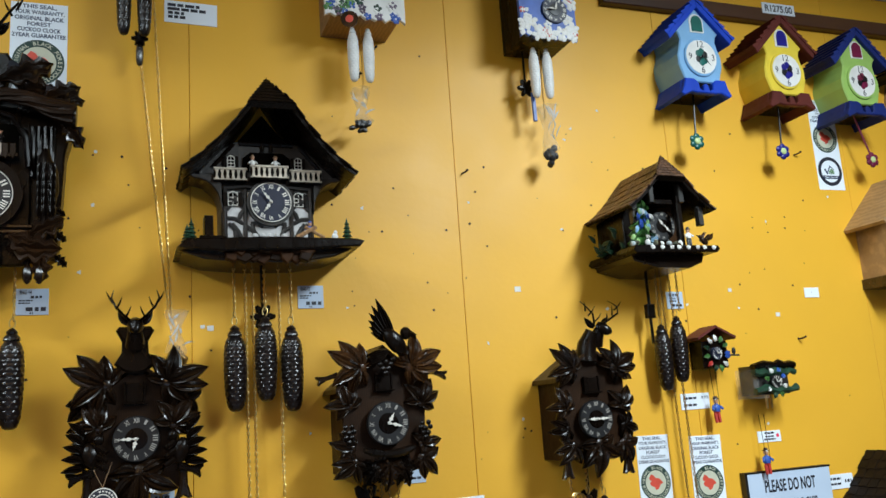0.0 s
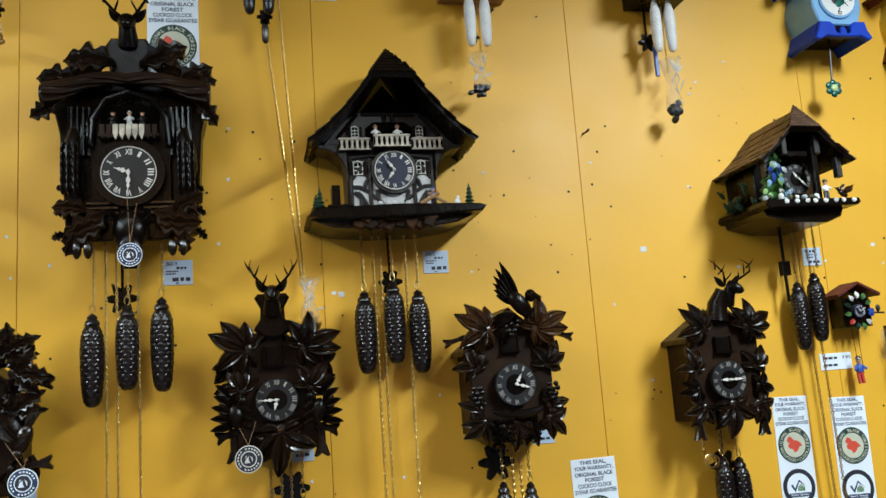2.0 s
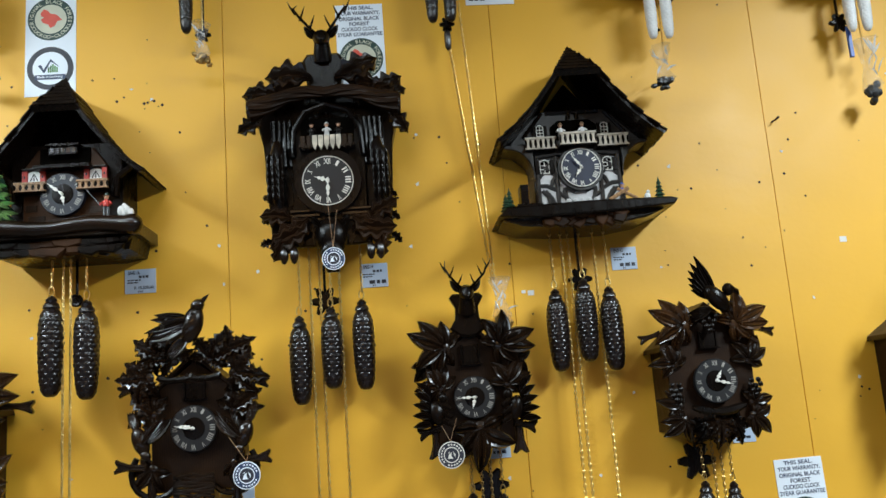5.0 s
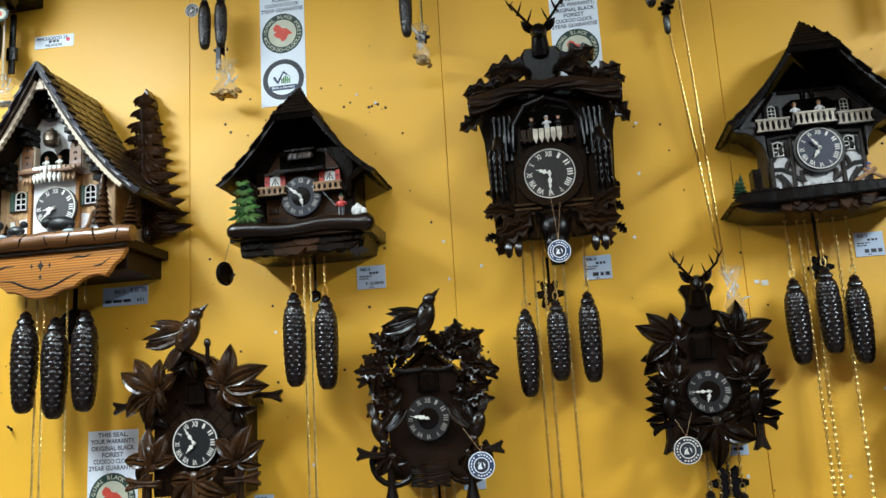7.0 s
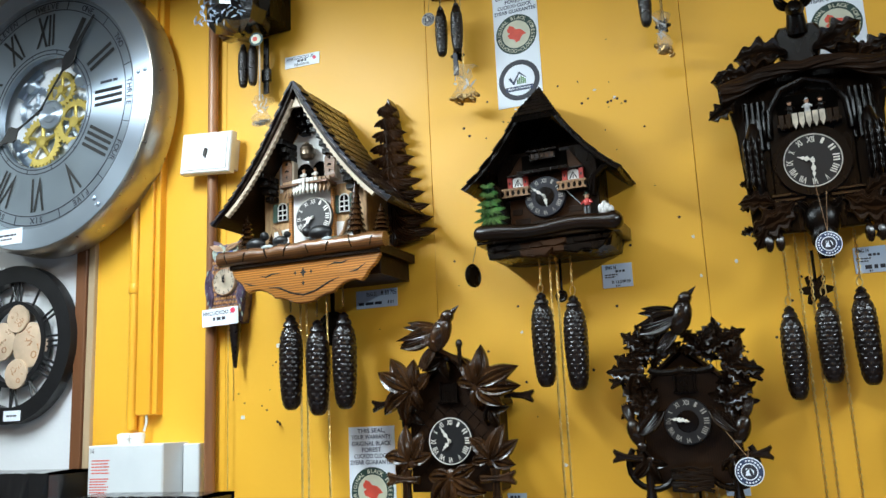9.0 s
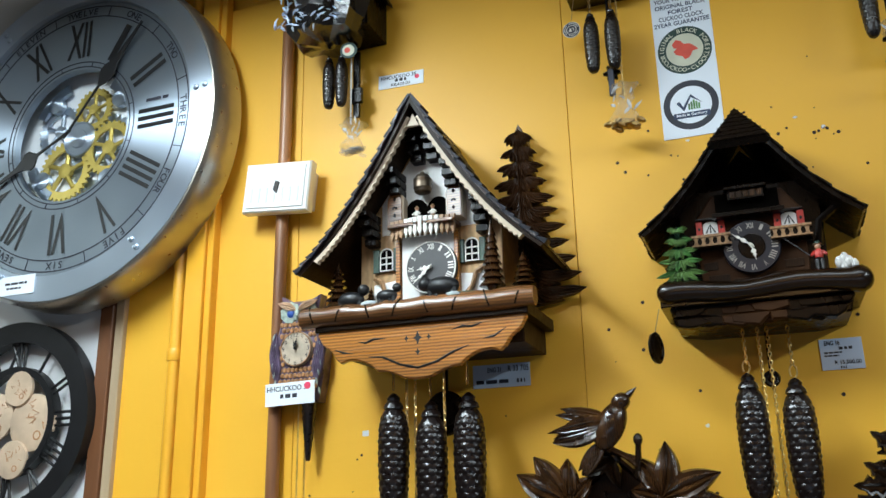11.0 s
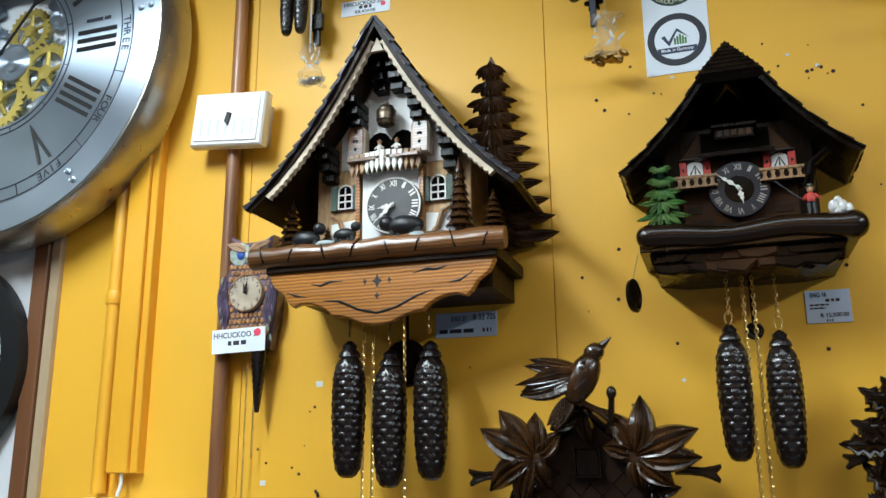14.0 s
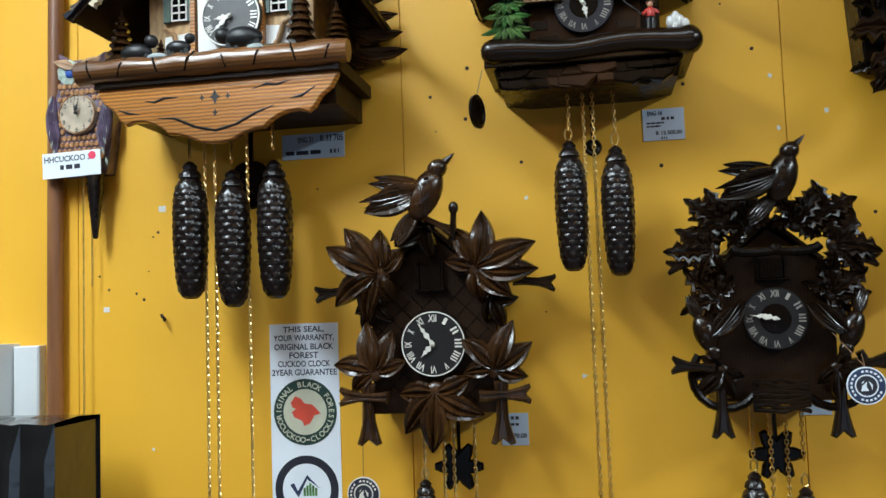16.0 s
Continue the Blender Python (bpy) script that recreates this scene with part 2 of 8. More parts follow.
def inset(poly, b):
    out, n = [], len(poly)
    for i in range(n):
        p, q, r = Vector(poly[i - 1]), Vector(poly[i]), Vector(poly[(i + 1) % n])
        e1, e2 = (q - p), (r - q)
        n1 = Vector((-e1.y, e1.x)).normalized() if e1.length > 1e-9 else Vector((0, 0))
        n2 = Vector((-e2.y, e2.x)).normalized() if e2.length > 1e-9 else n1
        m = n1 + n2
        m = m.normalized() if m.length > 1e-6 else n1
        out.append(tuple(q + m * b))
    return out


def prism(bm, poly, d0, d1, bevel=0.0):
    """A plate with the outline poly in (u, v), from depth d0 to d1, with a bevelled front edge."""
    poly = [tuple(p) for p in poly]
    if signed(poly) < 0:
        poly = poly[::-1]
    rings = [(poly, d0), (poly, d1 - bevel)] + ([(inset(poly, bevel), d1)] if bevel else [])
    vs = [[bm.verts.new(P(u, v, d)) for u, v in ring] for ring, d in rings]
    n = len(poly)
    for a, b in zip(vs, vs[1:]):
        for i in range(n):
            bm.faces.new((a[i], a[(i + 1) % n], b[(i + 1) % n], b[i]))
    bm.faces.new(vs[-1])
    bm.faces.new(vs[0][::-1])
    return bm


def slab(bm, u0, u1, v0, v1, d0, d1, bevel=0.0):
    return prism(bm, [(u0, v0), (u1, v0), (u1, v1), (u0, v1)], d0, d1, bevel)


def circle(u, v, r, n=32, a0=0.0, sx=1.0):
    return [(u + sx * r * math.cos(a0 + 2 * math.pi * i / n), v + r * math.sin(a0 + 2 * math.pi * i / n)) for i in range(n)]


def ring(bm, u, v, r0, r1, d0, d1, n=48, a0=0.0, a1=2 * math.pi):
    """A flat ring, or a piece of one, with depth."""
    full = abs(a1 - a0 - 2 * math.pi) < 1e-6
    k = n if full else n + 1
    vs = []
    for i in range(k):
        a = a0 + (a1 - a0) * i / n
        c, s = math.cos(a), math.sin(a)
        vs.append([bm.verts.new(P(u + r * c, v + r * s, d)) for r, d in ((r0, d0), (r0, d1), (r1, d1), (r1, d0))])
    for i in range(n):
        a, b = vs[i], vs[(i + 1) % k]
        for j in range(4):
            bm.faces.new((a[j], a[(j + 1) % 4], b[(j + 1) % 4], b[j]))
    if not full:
        bm.faces.new(vs[0])
        bm.faces.new(vs[-1][::-1])
    return bm


def turned(bm, origin, axis, profile, n=16, wob=None):
    """A turned form: profile of (radius, height) along axis from origin."""
    z = Vector(axis).normalized()
    x = z.orthogonal().normalized()
    y = z.cross(x)
    o = Vector(origin)
    rows = []
    for k, (r, h) in enumerate(profile):
        row = []
        for i in range(n):
            a = 2 * math.pi * i / n
            rr = r * (wob(k, i) if wob else 1)
            row.append(bm.verts.new(o + z * h + (x * math.cos(a) + y * math.sin(a)) * rr))
        rows.append(row)
    for a, b in zip(rows, rows[1:]):
        for i in range(n):
            bm.faces.new((a[i], a[(i + 1) % n], b[(i + 1) % n], b[i]))
    bm.faces.new(rows[0][::-1])
    bm.faces.new(rows[-1])
    return bm


def tube(bm, pts, radii, n=8):
    pts = [Vector(p) for p in pts]
    if not hasattr(radii, "__len__"):
        radii = [radii] * len(pts)
    rows, last = [], None
    for k, p in enumerate(pts):
        t = (pts[min(k + 1, len(pts) - 1)] - pts[max(k - 1, 0)]).normalized()
        x = last - t * last.dot(t) if last else t.orthogonal()
        x = x.normalized() if x.length > 1e-6 else t.orthogonal().normalized()
        last = x
        y = t.cross(x)
        rows.append([bm.verts.new(p + (x * math.cos(2 * math.pi * i / n) + y * math.sin(2 * math.pi * i / n)) * radii[k]) for i in range(n)])
    for a, b in zip(rows, rows[1:]):
        for i in range(n):
            bm.faces.new((a[i], a[(i + 1) % n], b[(i + 1) % n], b[i]))
    bm.faces.new(rows[0][::-1])
    bm.faces.new(rows[-1])
    return bm


def blob(bm, c, r, n=10, m=7, turn=0.0):
    """An ellipsoid at P-space centre c=(u, v, d) with radii (ru, rv, rd), turned in the wall's plane by degrees."""
    ca, sa = math.cos(radians(turn)), math.sin(radians(turn))
    rows = []
    for j in range(m + 1):
        th = math.pi * j / m
        row = []
        for i in range(n):
            a = 2 * math.pi * i / n
            x, y, z = r[0] * math.sin(th) * math.cos(a), r[1] * math.cos(th), r[2] * math.sin(th) * math.sin(a)
            row.append(bm.verts.new(P(c[0] + x * ca - y * sa, c[1] + x * sa + y * ca, c[2] + z)))
        rows.append(row)
    for a, b in zip(rows, rows[1:]):
        for i in range(n):
            bm.faces.new((a[i], a[(i + 1) % n], b[(i + 1) % n], b[i]))
    bmesh.ops.remove_doubles(bm, verts=rows[0] + rows[-1], dist=1e-7)
    return bm


def lobe(bm, u, v, d, ang, length, width, rise=0.008, thick=0.005, droop=0.0, bend=0.0, serrate=0.0, n=9, peak=0.42, wave=0.0):
    """One carved leaf blade from (u, v, d) in the direction ang (degrees), with a rib groove, side grooves and a pointed tip."""
    a = radians(ang)
    rows = []
    for k in range(n + 1):
        s = k / n
        w = width * 0.5 * (math.sin(math.pi * min(1, s / peak) / 2) ** .8 if s < peak else (1 - ((s - peak) / (1 - peak)) ** 2.1))
        w = max(w, width * 0.025) * (1 + (serrate * (1 if k % 2 else -1) if 0 < k < n - 1 else 0))
        w *= 1 + wave * math.cos(2 * math.pi * 3.6 * s)
        aa = a + bend * s
        cu, cv = u + length * s * math.cos(aa), v + length * s * math.sin(aa)
        cd = d + rise * math.sin(math.pi * min(1, s * 0.9 + 0.1)) - droop * s * s
        nx, ny = -math.sin(aa), math.cos(aa)
        h = rise * (0.25 + 0.75 * w / (width * 0.5 + 1e-9))
        row = []
        for x, dd in ((-1, -.2), (-.82, .75), (-.52, .45), (-.30, 1.0), (0, .1), (.30, 1.0), (.52, .45), (.82, .75), (1, -.2)):
            row.append(bm.verts.new(P(cu + nx * w * x, cv + ny * w * x, cd + dd * h)))
        row.append(bm.verts.new(P(cu, cv, cd - thick)))
        rows.append(row)
    for p, q in zip(rows, rows[1:]):
        for i in range(10):
            bm.faces.new((p[i], q[i], q[(i + 1) % 10], p[(i + 1) % 10]))
    bm.faces.new(rows[0])
    bm.faces.new(rows[-1][::-1])
    return bm


def vine_leaf(bm, u, v, d, ang, size, spread=1.0, droop=0.012, fan=5, jag=0.0):
    """A lobed vine leaf, its blades fanned out from the stalk."""
    table = {5: ((0, 1.0, .50), (45, .88, .46), (-45, .88, .46), (94, .64, .40), (-94, .64, .40)),
             3: ((0, 1.0, .54), (47, .80, .46), (-47, .80, .46)),
             7: ((0, 1.0, .45), (36, .90, .43), (-36, .95, .44), (74, .78, .40), (-74, .70, .40), (118, .52, .36), (-118, .55, .36))}[fan]
    blob(bm, (u, v, d - size * .02), (size * .19, size * .19, size * .07), 10, 6)
    for k, (da, l, w) in enumerate(table):
        lobe(bm, u, v, d - 0.0015 * k, ang + da * spread, size * l, size * w, rise=size * 0.11, thick=size * 0.06, droop=droop * l,
             bend=(0.34 if k % 2 else -0.10) * (1 if da >= 0 else -1), serrate=jag, n=10)
    return bm


def oak_leaf(bm, u, v, d, ang, size):
    """A carved oak leaf with rounded side lobes, a hollow rib and a stalk."""
    lobe(bm, u, v, d, ang, size * 1.12, size * 0.66, rise=size * 0.13, thick=size * 0.08, droop=0.010, wave=0.30, n=22, bend=0.18 if size > .05 else -0.2, peak=.5)
    a = radians(ang)
    tube(bm, [P(u, v, d + size * .03), P(u + math.cos(a) * size * .5, v + math.sin(a) * size * .5, d + size * .10), P(u + math.cos(a) * size * .95, v + math.sin(a) * size * .95, d + size * .06)], [size * .035, size * .025, size * .008], 6)
    return bm


TEXTS = {}


def glyphs(words, bold=False):
    key = (words, bold)
    if key not in TEXTS:
        cu = bpy.data.curves.new("lettering", "FONT")
        cu.body, cu.align_x, cu.align_y, cu.size, cu.resolution_u = words, "CENTER", "CENTER", 1.0, 3
        cu.offset = 0.018 if bold else 0.0
        ob = bpy.data.objects.new("lettering", cu)
        scene.collection.objects.link(ob)
        me = bpy.data.meshes.new_from_object(ob.evaluated_get(bpy.context.evaluated_depsgraph_get()))
        TEXTS[key] = ([v.co.xy.copy() for v in me.vertices], [tuple(p.vertices) for p in me.polygons])
        bpy.data.objects.remove(ob)
        bpy.data.meshes.remove(me)
        bpy.data.curves.remove(cu)
    return TEXTS[key]


def letter(bm, words, u, v, d, height, width=None, turn=0.0, bold=False):
    """Flat lettering centred at (u, v), its block that high and, if given, that wide."""
    co, faces = glyphs(words, bold)
    xs, ys = [c.x for c in co], [c.y for c in co]
    cx, cy = (min(xs) + max(xs)) / 2, (min(ys) + max(ys)) / 2
    sy = height / max(1e-6, max(ys) - min(ys))
    sx = width / max(1e-6, max(xs) - min(xs)) if width else sy
    c, s = math.cos(radians(turn)), math.sin(radians(turn))
    vs = []
    for p in co:
        x, y = (p.x - cx) * sx, (p.y - cy) * sy
        vs.append(bm.verts.new(P(u + x * c - y * s, v + x * s + y * c, d)))
    for f in faces:
        bm.faces.new([vs[i] for i in f])
    return bm


def arc_letter(bm, words, u, v, d, radius, height, mid, inward=False):
    """Letters set round a circle, the middle of the words at the angle mid (degrees)."""
    step = math.degrees(height * 0.95 / radius)
    n = len(words)
    for i, ch in enumerate(words):
        if ch == " ":
            continue
        k = (n - 1) / 2 - i
        a = mid + (k if not inward else -k) * step
        tilt = a - 90 if not inward else a + 90
        letter(bm, ch, u + radius * math.cos(radians(a)), v + radius * math.sin(radians(a)), d,
               height * (0.25 if ch == "-" else 1), turn=tilt, bold=True)
    return bm


def bars(bm, u0, u1, v, h, d, n=3, rng=None):
    """Unreadable writing as plain bars."""
    x = u0
    rng = rng or random.Random(int(abs(u0 * 7919 + v * 104729) * 1000))
    while x < u1 - 0.001:
        w = min(u1 - x, (u1 - u0) / n * rng.uniform(0.55, 1.0))
        slab(bm, x, x + w, v - h / 2, v + h / 2, d - 0.0003, d)
        x += w + h * 0.5
    return bm


def thing(name, u, v, label, category, group="", kind="", d=0.0):
    ob = new(name)
    ob.empty_display_size = 0.05
    ob.location = P(u, v, d)
    return tagged(ob, label, category, group, kind)


def world_of(ob):
    loc = Vector(ob.location)
    while ob.parent:
        ob = ob.parent
        loc += Vector(ob.location)
    return loc


def part(name, bm, mat, parent, label="", smooth=True, angle=35):
    """Links a bmesh, made in the world's place, as one mesh object under parent."""
    me = bpy.data.meshes.new(name)
    bmesh.ops.recalc_face_normals(bm, faces=bm.faces)
    if parent is not None:
        bmesh.ops.translate(bm, verts=bm.verts, vec=-world_of(parent))
    bm.to_mesh(me)
    bm.free()
    me.materials.append(mat)
    if smooth:
        me.shade_smooth()
        me.set_sharp_from_angle(angle=radians(angle))
    ob = new(name, me)
    ob.parent = parent
    return tagged(ob, label) if label else ob


def flat(name, bm, mat, parent, label=""):
    """Print: faces keep the way they were laid."""
    me = bpy.data.meshes.new(name)
    if parent is not None:
        bmesh.ops.translate(bm, verts=bm.verts, vec=-world_of(parent))
    bm.to_mesh(me)
    bm.free()
    me.materials.append(mat)
    ob = new(name, me)
    ob.parent = parent
    return tagged(ob, label) if label else ob


def B():
    return bmesh.new()


# ---- the room ----
def structure(name, bm, mat, label, category):
    return tagged(part(name, bm, mat, None, smooth=False), label, category, kind="structure")


def room_box(name, x0, x1, y0, y1, z0, z1, mat, label, category):
    bm = B()
    slab(bm, x0, x1, z0, z1, WALL - y1, WALL - y0)
    return structure(name, bm, mat, label, category)


XL, XR = -4.2, 3.4
floor = room_box("floor", XL, XR, YB, 1.9, -0.1, 0.0, FLOOR_MAT, "dark brown vinyl shop floor", "floor")
ceiling = room_box("ceiling", XL, XR, YB, 1.9, CEIL, CEIL + 0.1, CEIL_PAINT, "plain off-white shop ceiling", "ceiling")
wall_north = room_box("wall_north", -2.30, XR, WALL + 0.012, 1.9, 0.0, CEIL, YELLOW, "yellow painted panelled wall hung with clocks", "wall")
wall_white = room_box("wall_north_white", XL, -2.302, WALL, 1.9, 0.0, CEIL, WHITE_WALL, "white painted wall behind the round clocks", "wall")
for nm, x0, x1, z0, z1 in (("wall_south", XL, WIN[0], 0.0, CEIL), ("wall_south_2", WIN[1], XR, 0.0, CEIL), ("wall_south_3", WIN[0], WIN[1], 0.0, WIN[2]), ("wall_south_4", WIN[0], WIN[1], WIN[3], CEIL)):
    room_box(nm, x0, x1, YB - 0.1, YB, z0, z1, ROOM_WALL, "plain dim wall round the shop window", "wall")
bm = B()
for x in (WIN[0] + .02, (WIN[0] * 2 + WIN[1]) / 3, (WIN[0] + WIN[1] * 2) / 3, WIN[1] - .02):
    slab(bm, x - .02, x + .02, WIN[2], WIN[3], WALL - YB - .01, WALL - YB + .05, .003)
for z in (WIN[2] + .02, WIN[3] - .02):
    slab(bm, WIN[0], WIN[1], z - .02, z + .02, WALL - YB - .008, WALL - YB + .052, .003)
structure("window_1", bm, BROWNTRIM, "brown timber frame of the shop window", "window")
wall_east = room_box("wall_east", XR, XR + 0.1, YB, 1.9, 0.0, CEIL, ROOM_WALL, "plain dim end wall", "wall")
wall_west = room_box("wall_west", XL - 0.1, XL, YB, 1.9, 0.0, CEIL, ROOM_WALL, "plain dim end wall", "wall")

SEAMS = [-2.30, -1.867, -1.327, -0.779, -0.239, 0.301, 0.843, 1.385, 1.925, 2.465, 3.0, 3.395]
for a, b in zip(SEAMS, SEAMS[1:]):
    bm = B()
    slab(bm, a + 0.0004, b - 0.0004, 0.10, 2.64, -0.0115, 0.0, 0.0008)
    part("panel", bm, YELLOW, wall_north, smooth=False)

bm = B()
slab(bm, 0.70, XR, 2.468, 2.506, 0.0, 0.022, 0.003)
rail = tagged(part("picture_rail", bm, RAILBROWN, None, smooth=False), "dark brown timber rail along the wall top", "rail", kind="structure")
bm = B()
slab(bm, 0.9, XR, 2.585, CEIL, 0.0, 0.05, 0.004)
tagged(part("cornice", bm, CEIL_PAINT, None, smooth=False), "pale grey cornice board under the ceiling", "cornice", kind="structure")
bm = B()
slab(bm, -2.318, -2.285, 0.0, CEIL, 0.0, 0.018, 0.002)
tagged(part("trim_brown", bm, BROWNTRIM, None, smooth=False), "brown timber strip beside the yellow panels", "trim", kind="structure")
bm = B()
slab(bm, -2.283, -2.262, 0.0, CEIL, 0.0, 0.012, 0.002)
tagged(part("trim_pale", bm, PALETRIM, None, smooth=False), "pale bare timber edge strip", "trim", kind="structure")

# ceiling lamps, out of view; the last batten belongs to the added warm fill
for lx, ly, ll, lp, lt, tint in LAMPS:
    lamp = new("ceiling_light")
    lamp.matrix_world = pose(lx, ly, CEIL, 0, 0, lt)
    tagged(lamp, "unseen white batten ceiling light with a tube", "ceiling light", "ceiling tubes")
    bm = bmesh.new()
    bmesh.ops.create_cube(bm, size=1.0, matrix=Matrix.Translation((0, 0, -0.02)) @ Matrix.Diagonal((ll + 0.05, 0.09, 0.04, 1)))
    me = bpy.data.meshes.new("batten")
    bm.to_mesh(me)
    bm.free()
    me.materials.append(WHITEPL)
    o = new("batten", me)
    o.parent = lamp
    bm = bmesh.new()
    bmesh.ops.create_cone(bm, cap_ends=True, segments=12, radius1=0.013, radius2=0.013, depth=ll, matrix=pose(0, 0, -0.055, 0, 90, 0))
    me = bpy.data.meshes.new("tube")
    bm.to_mesh(me)
    bm.free()
    me.materials.append(WHITEPL)
    o = new("tube", me)
    o.parent = lamp

# holes, nails and specks of filler left in the wall
rng = random.Random(4)
SPOTS = [(-1.16, 2.12, .10), (-0.95, 2.15, .07), (-0.93, 1.95, .16), (-0.62, 1.75, .2), (-0.37, 1.95, .14), (-0.30, 1.75, .2), (0.12, 1.9, .18),
         (0.33, 1.75, .28), (0.35, 2.0, .25), (0.62, 2.05, .12), (0.95, 1.8, .25), (1.1, 1.55, .25), (-1.25, 1.7, .18), (-1.7, 1.6, .15), (0.3, 1.5, .2), (-0.1, 1.5, .22), (1.15, 2.0, .2)]
holes, specks = B(), B()
for cu, cv, s in SPOTS:
    for k in range(9):
        u, v = cu + rng.gauss(0, s * .6), cv + rng.gauss(0, s * .6)
        if -2.2 < u < 1.6 and 1.2 < v < 2.55:
            prism(holes, circle(u, v, rng.uniform(0.0011, 0.0028), 7, rng.random()), -0.001, 0.0006)
    for k in range(2):
        u, v = cu + rng.gauss(0, s * .7), cv + rng.gauss(0, s * .7)
        prism(specks, [(u + math.cos(a) * r, v + math.sin(a) * r) for a, r in ((i * 1.05, rng.uniform(0.0015, 0.005)) for i in range(6))], -0.001, 0.0007)
for u, v in ((-1.231, 1.825), (-1.226, 1.902), (-0.951, 1.737), (-1.719, 1.542), (-1.247, 2.149), (-1.235, 2.13), (-0.921, 2.157), (-0.935, 2.15), (-0.90, 2.145), (-1.006, 1.618)):
    prism(holes, circle(u, v, 0.003, 8), -0.001, 0.0006)
for u, v, s in ((0.424, 1.789, .007), (-0.206, 1.724, .006), (-1.721, 1.717, .006), (-1.818, 1.561, .005), (-0.22, 1.727, .004), (1.10, 1.72, .006), (0.97, 1.78, .005)):
    slab(specks, u - s, u + s, v - s * .8, v + s * .8, -0.001, 0.0008)
tagged(part("nail_holes", holes, HOLE, wall_north), kind="stuff")
tagged(part("filler_specks", specks, SPECK, wall_north), kind="stuff")
for u, v in ((0.315, 2.038), (1.15, 1.66), (1.22, 2.12), (0.13, 2.30), (-1.72, 1.545)):
    bm = B()
    tube(bm, [P(u, v, -0.002), P(u + 0.004, v + 0.001, 0.012), P(u + 0.007, v + 0.004, 0.02)], [0.002, 0.002, 0.0026], 7)
    part("bent_nail", bm, HOLE, wall_north)


# ---- things of many places ----
def price_card(u0, u1, v0, v1, label, lines, mat=PAPER_B, tilt=0.0, dot=False, d=0.0):
    """lines: (words or None for bars, height share, x share 0..1 centre, width share, y share)"""
    t = thing("price_card", (u0 + u1) / 2, v0, label, "price card", "price cards on the wall", d=d)
    w, h = u1 - u0, v1 - v0
    bm = B()
    slab(bm, u0, u1, v0, v1, d, d + 0.0016, 0.0003)
    part("card", bm, mat, t, smooth=False)
    bm = B()
    for words, hh, x, ww, y in lines:
        cu, cv = u0 + w * x, v0 + h * y
        if words:
            letter(bm, words, cu, cv, d + 0.0021, h * hh, w * ww, bold=True)
        else:
            bars(bm, cu - w * ww / 2, cu + w * ww / 2, cv, h * hh, d + 0.0021)
    flat("print", bm, INK, t)
    if dot:
        bm = B()
        prism(bm, circle(u1 - w * .14, v0 + h * (.55 if dot == 1 else .78), h * .16, 16), d + 0.0016, d + 0.0022)
        part("red_dot", bm, PINK, t, "pink-red round sticker dot")
    if tilt:
        t.rotation_euler = (0, radians(tilt), 0)
    return t


ENG = lambda words, price: [(words, .15, .30, .36, .86), (None, .09, .62, .34, .68), (None, .05, .30, .42, .55), (None, .05, .26, .34, .45),
                            (price, .15, .62, .62, .22), (None, .07, .5, .14, .07)]


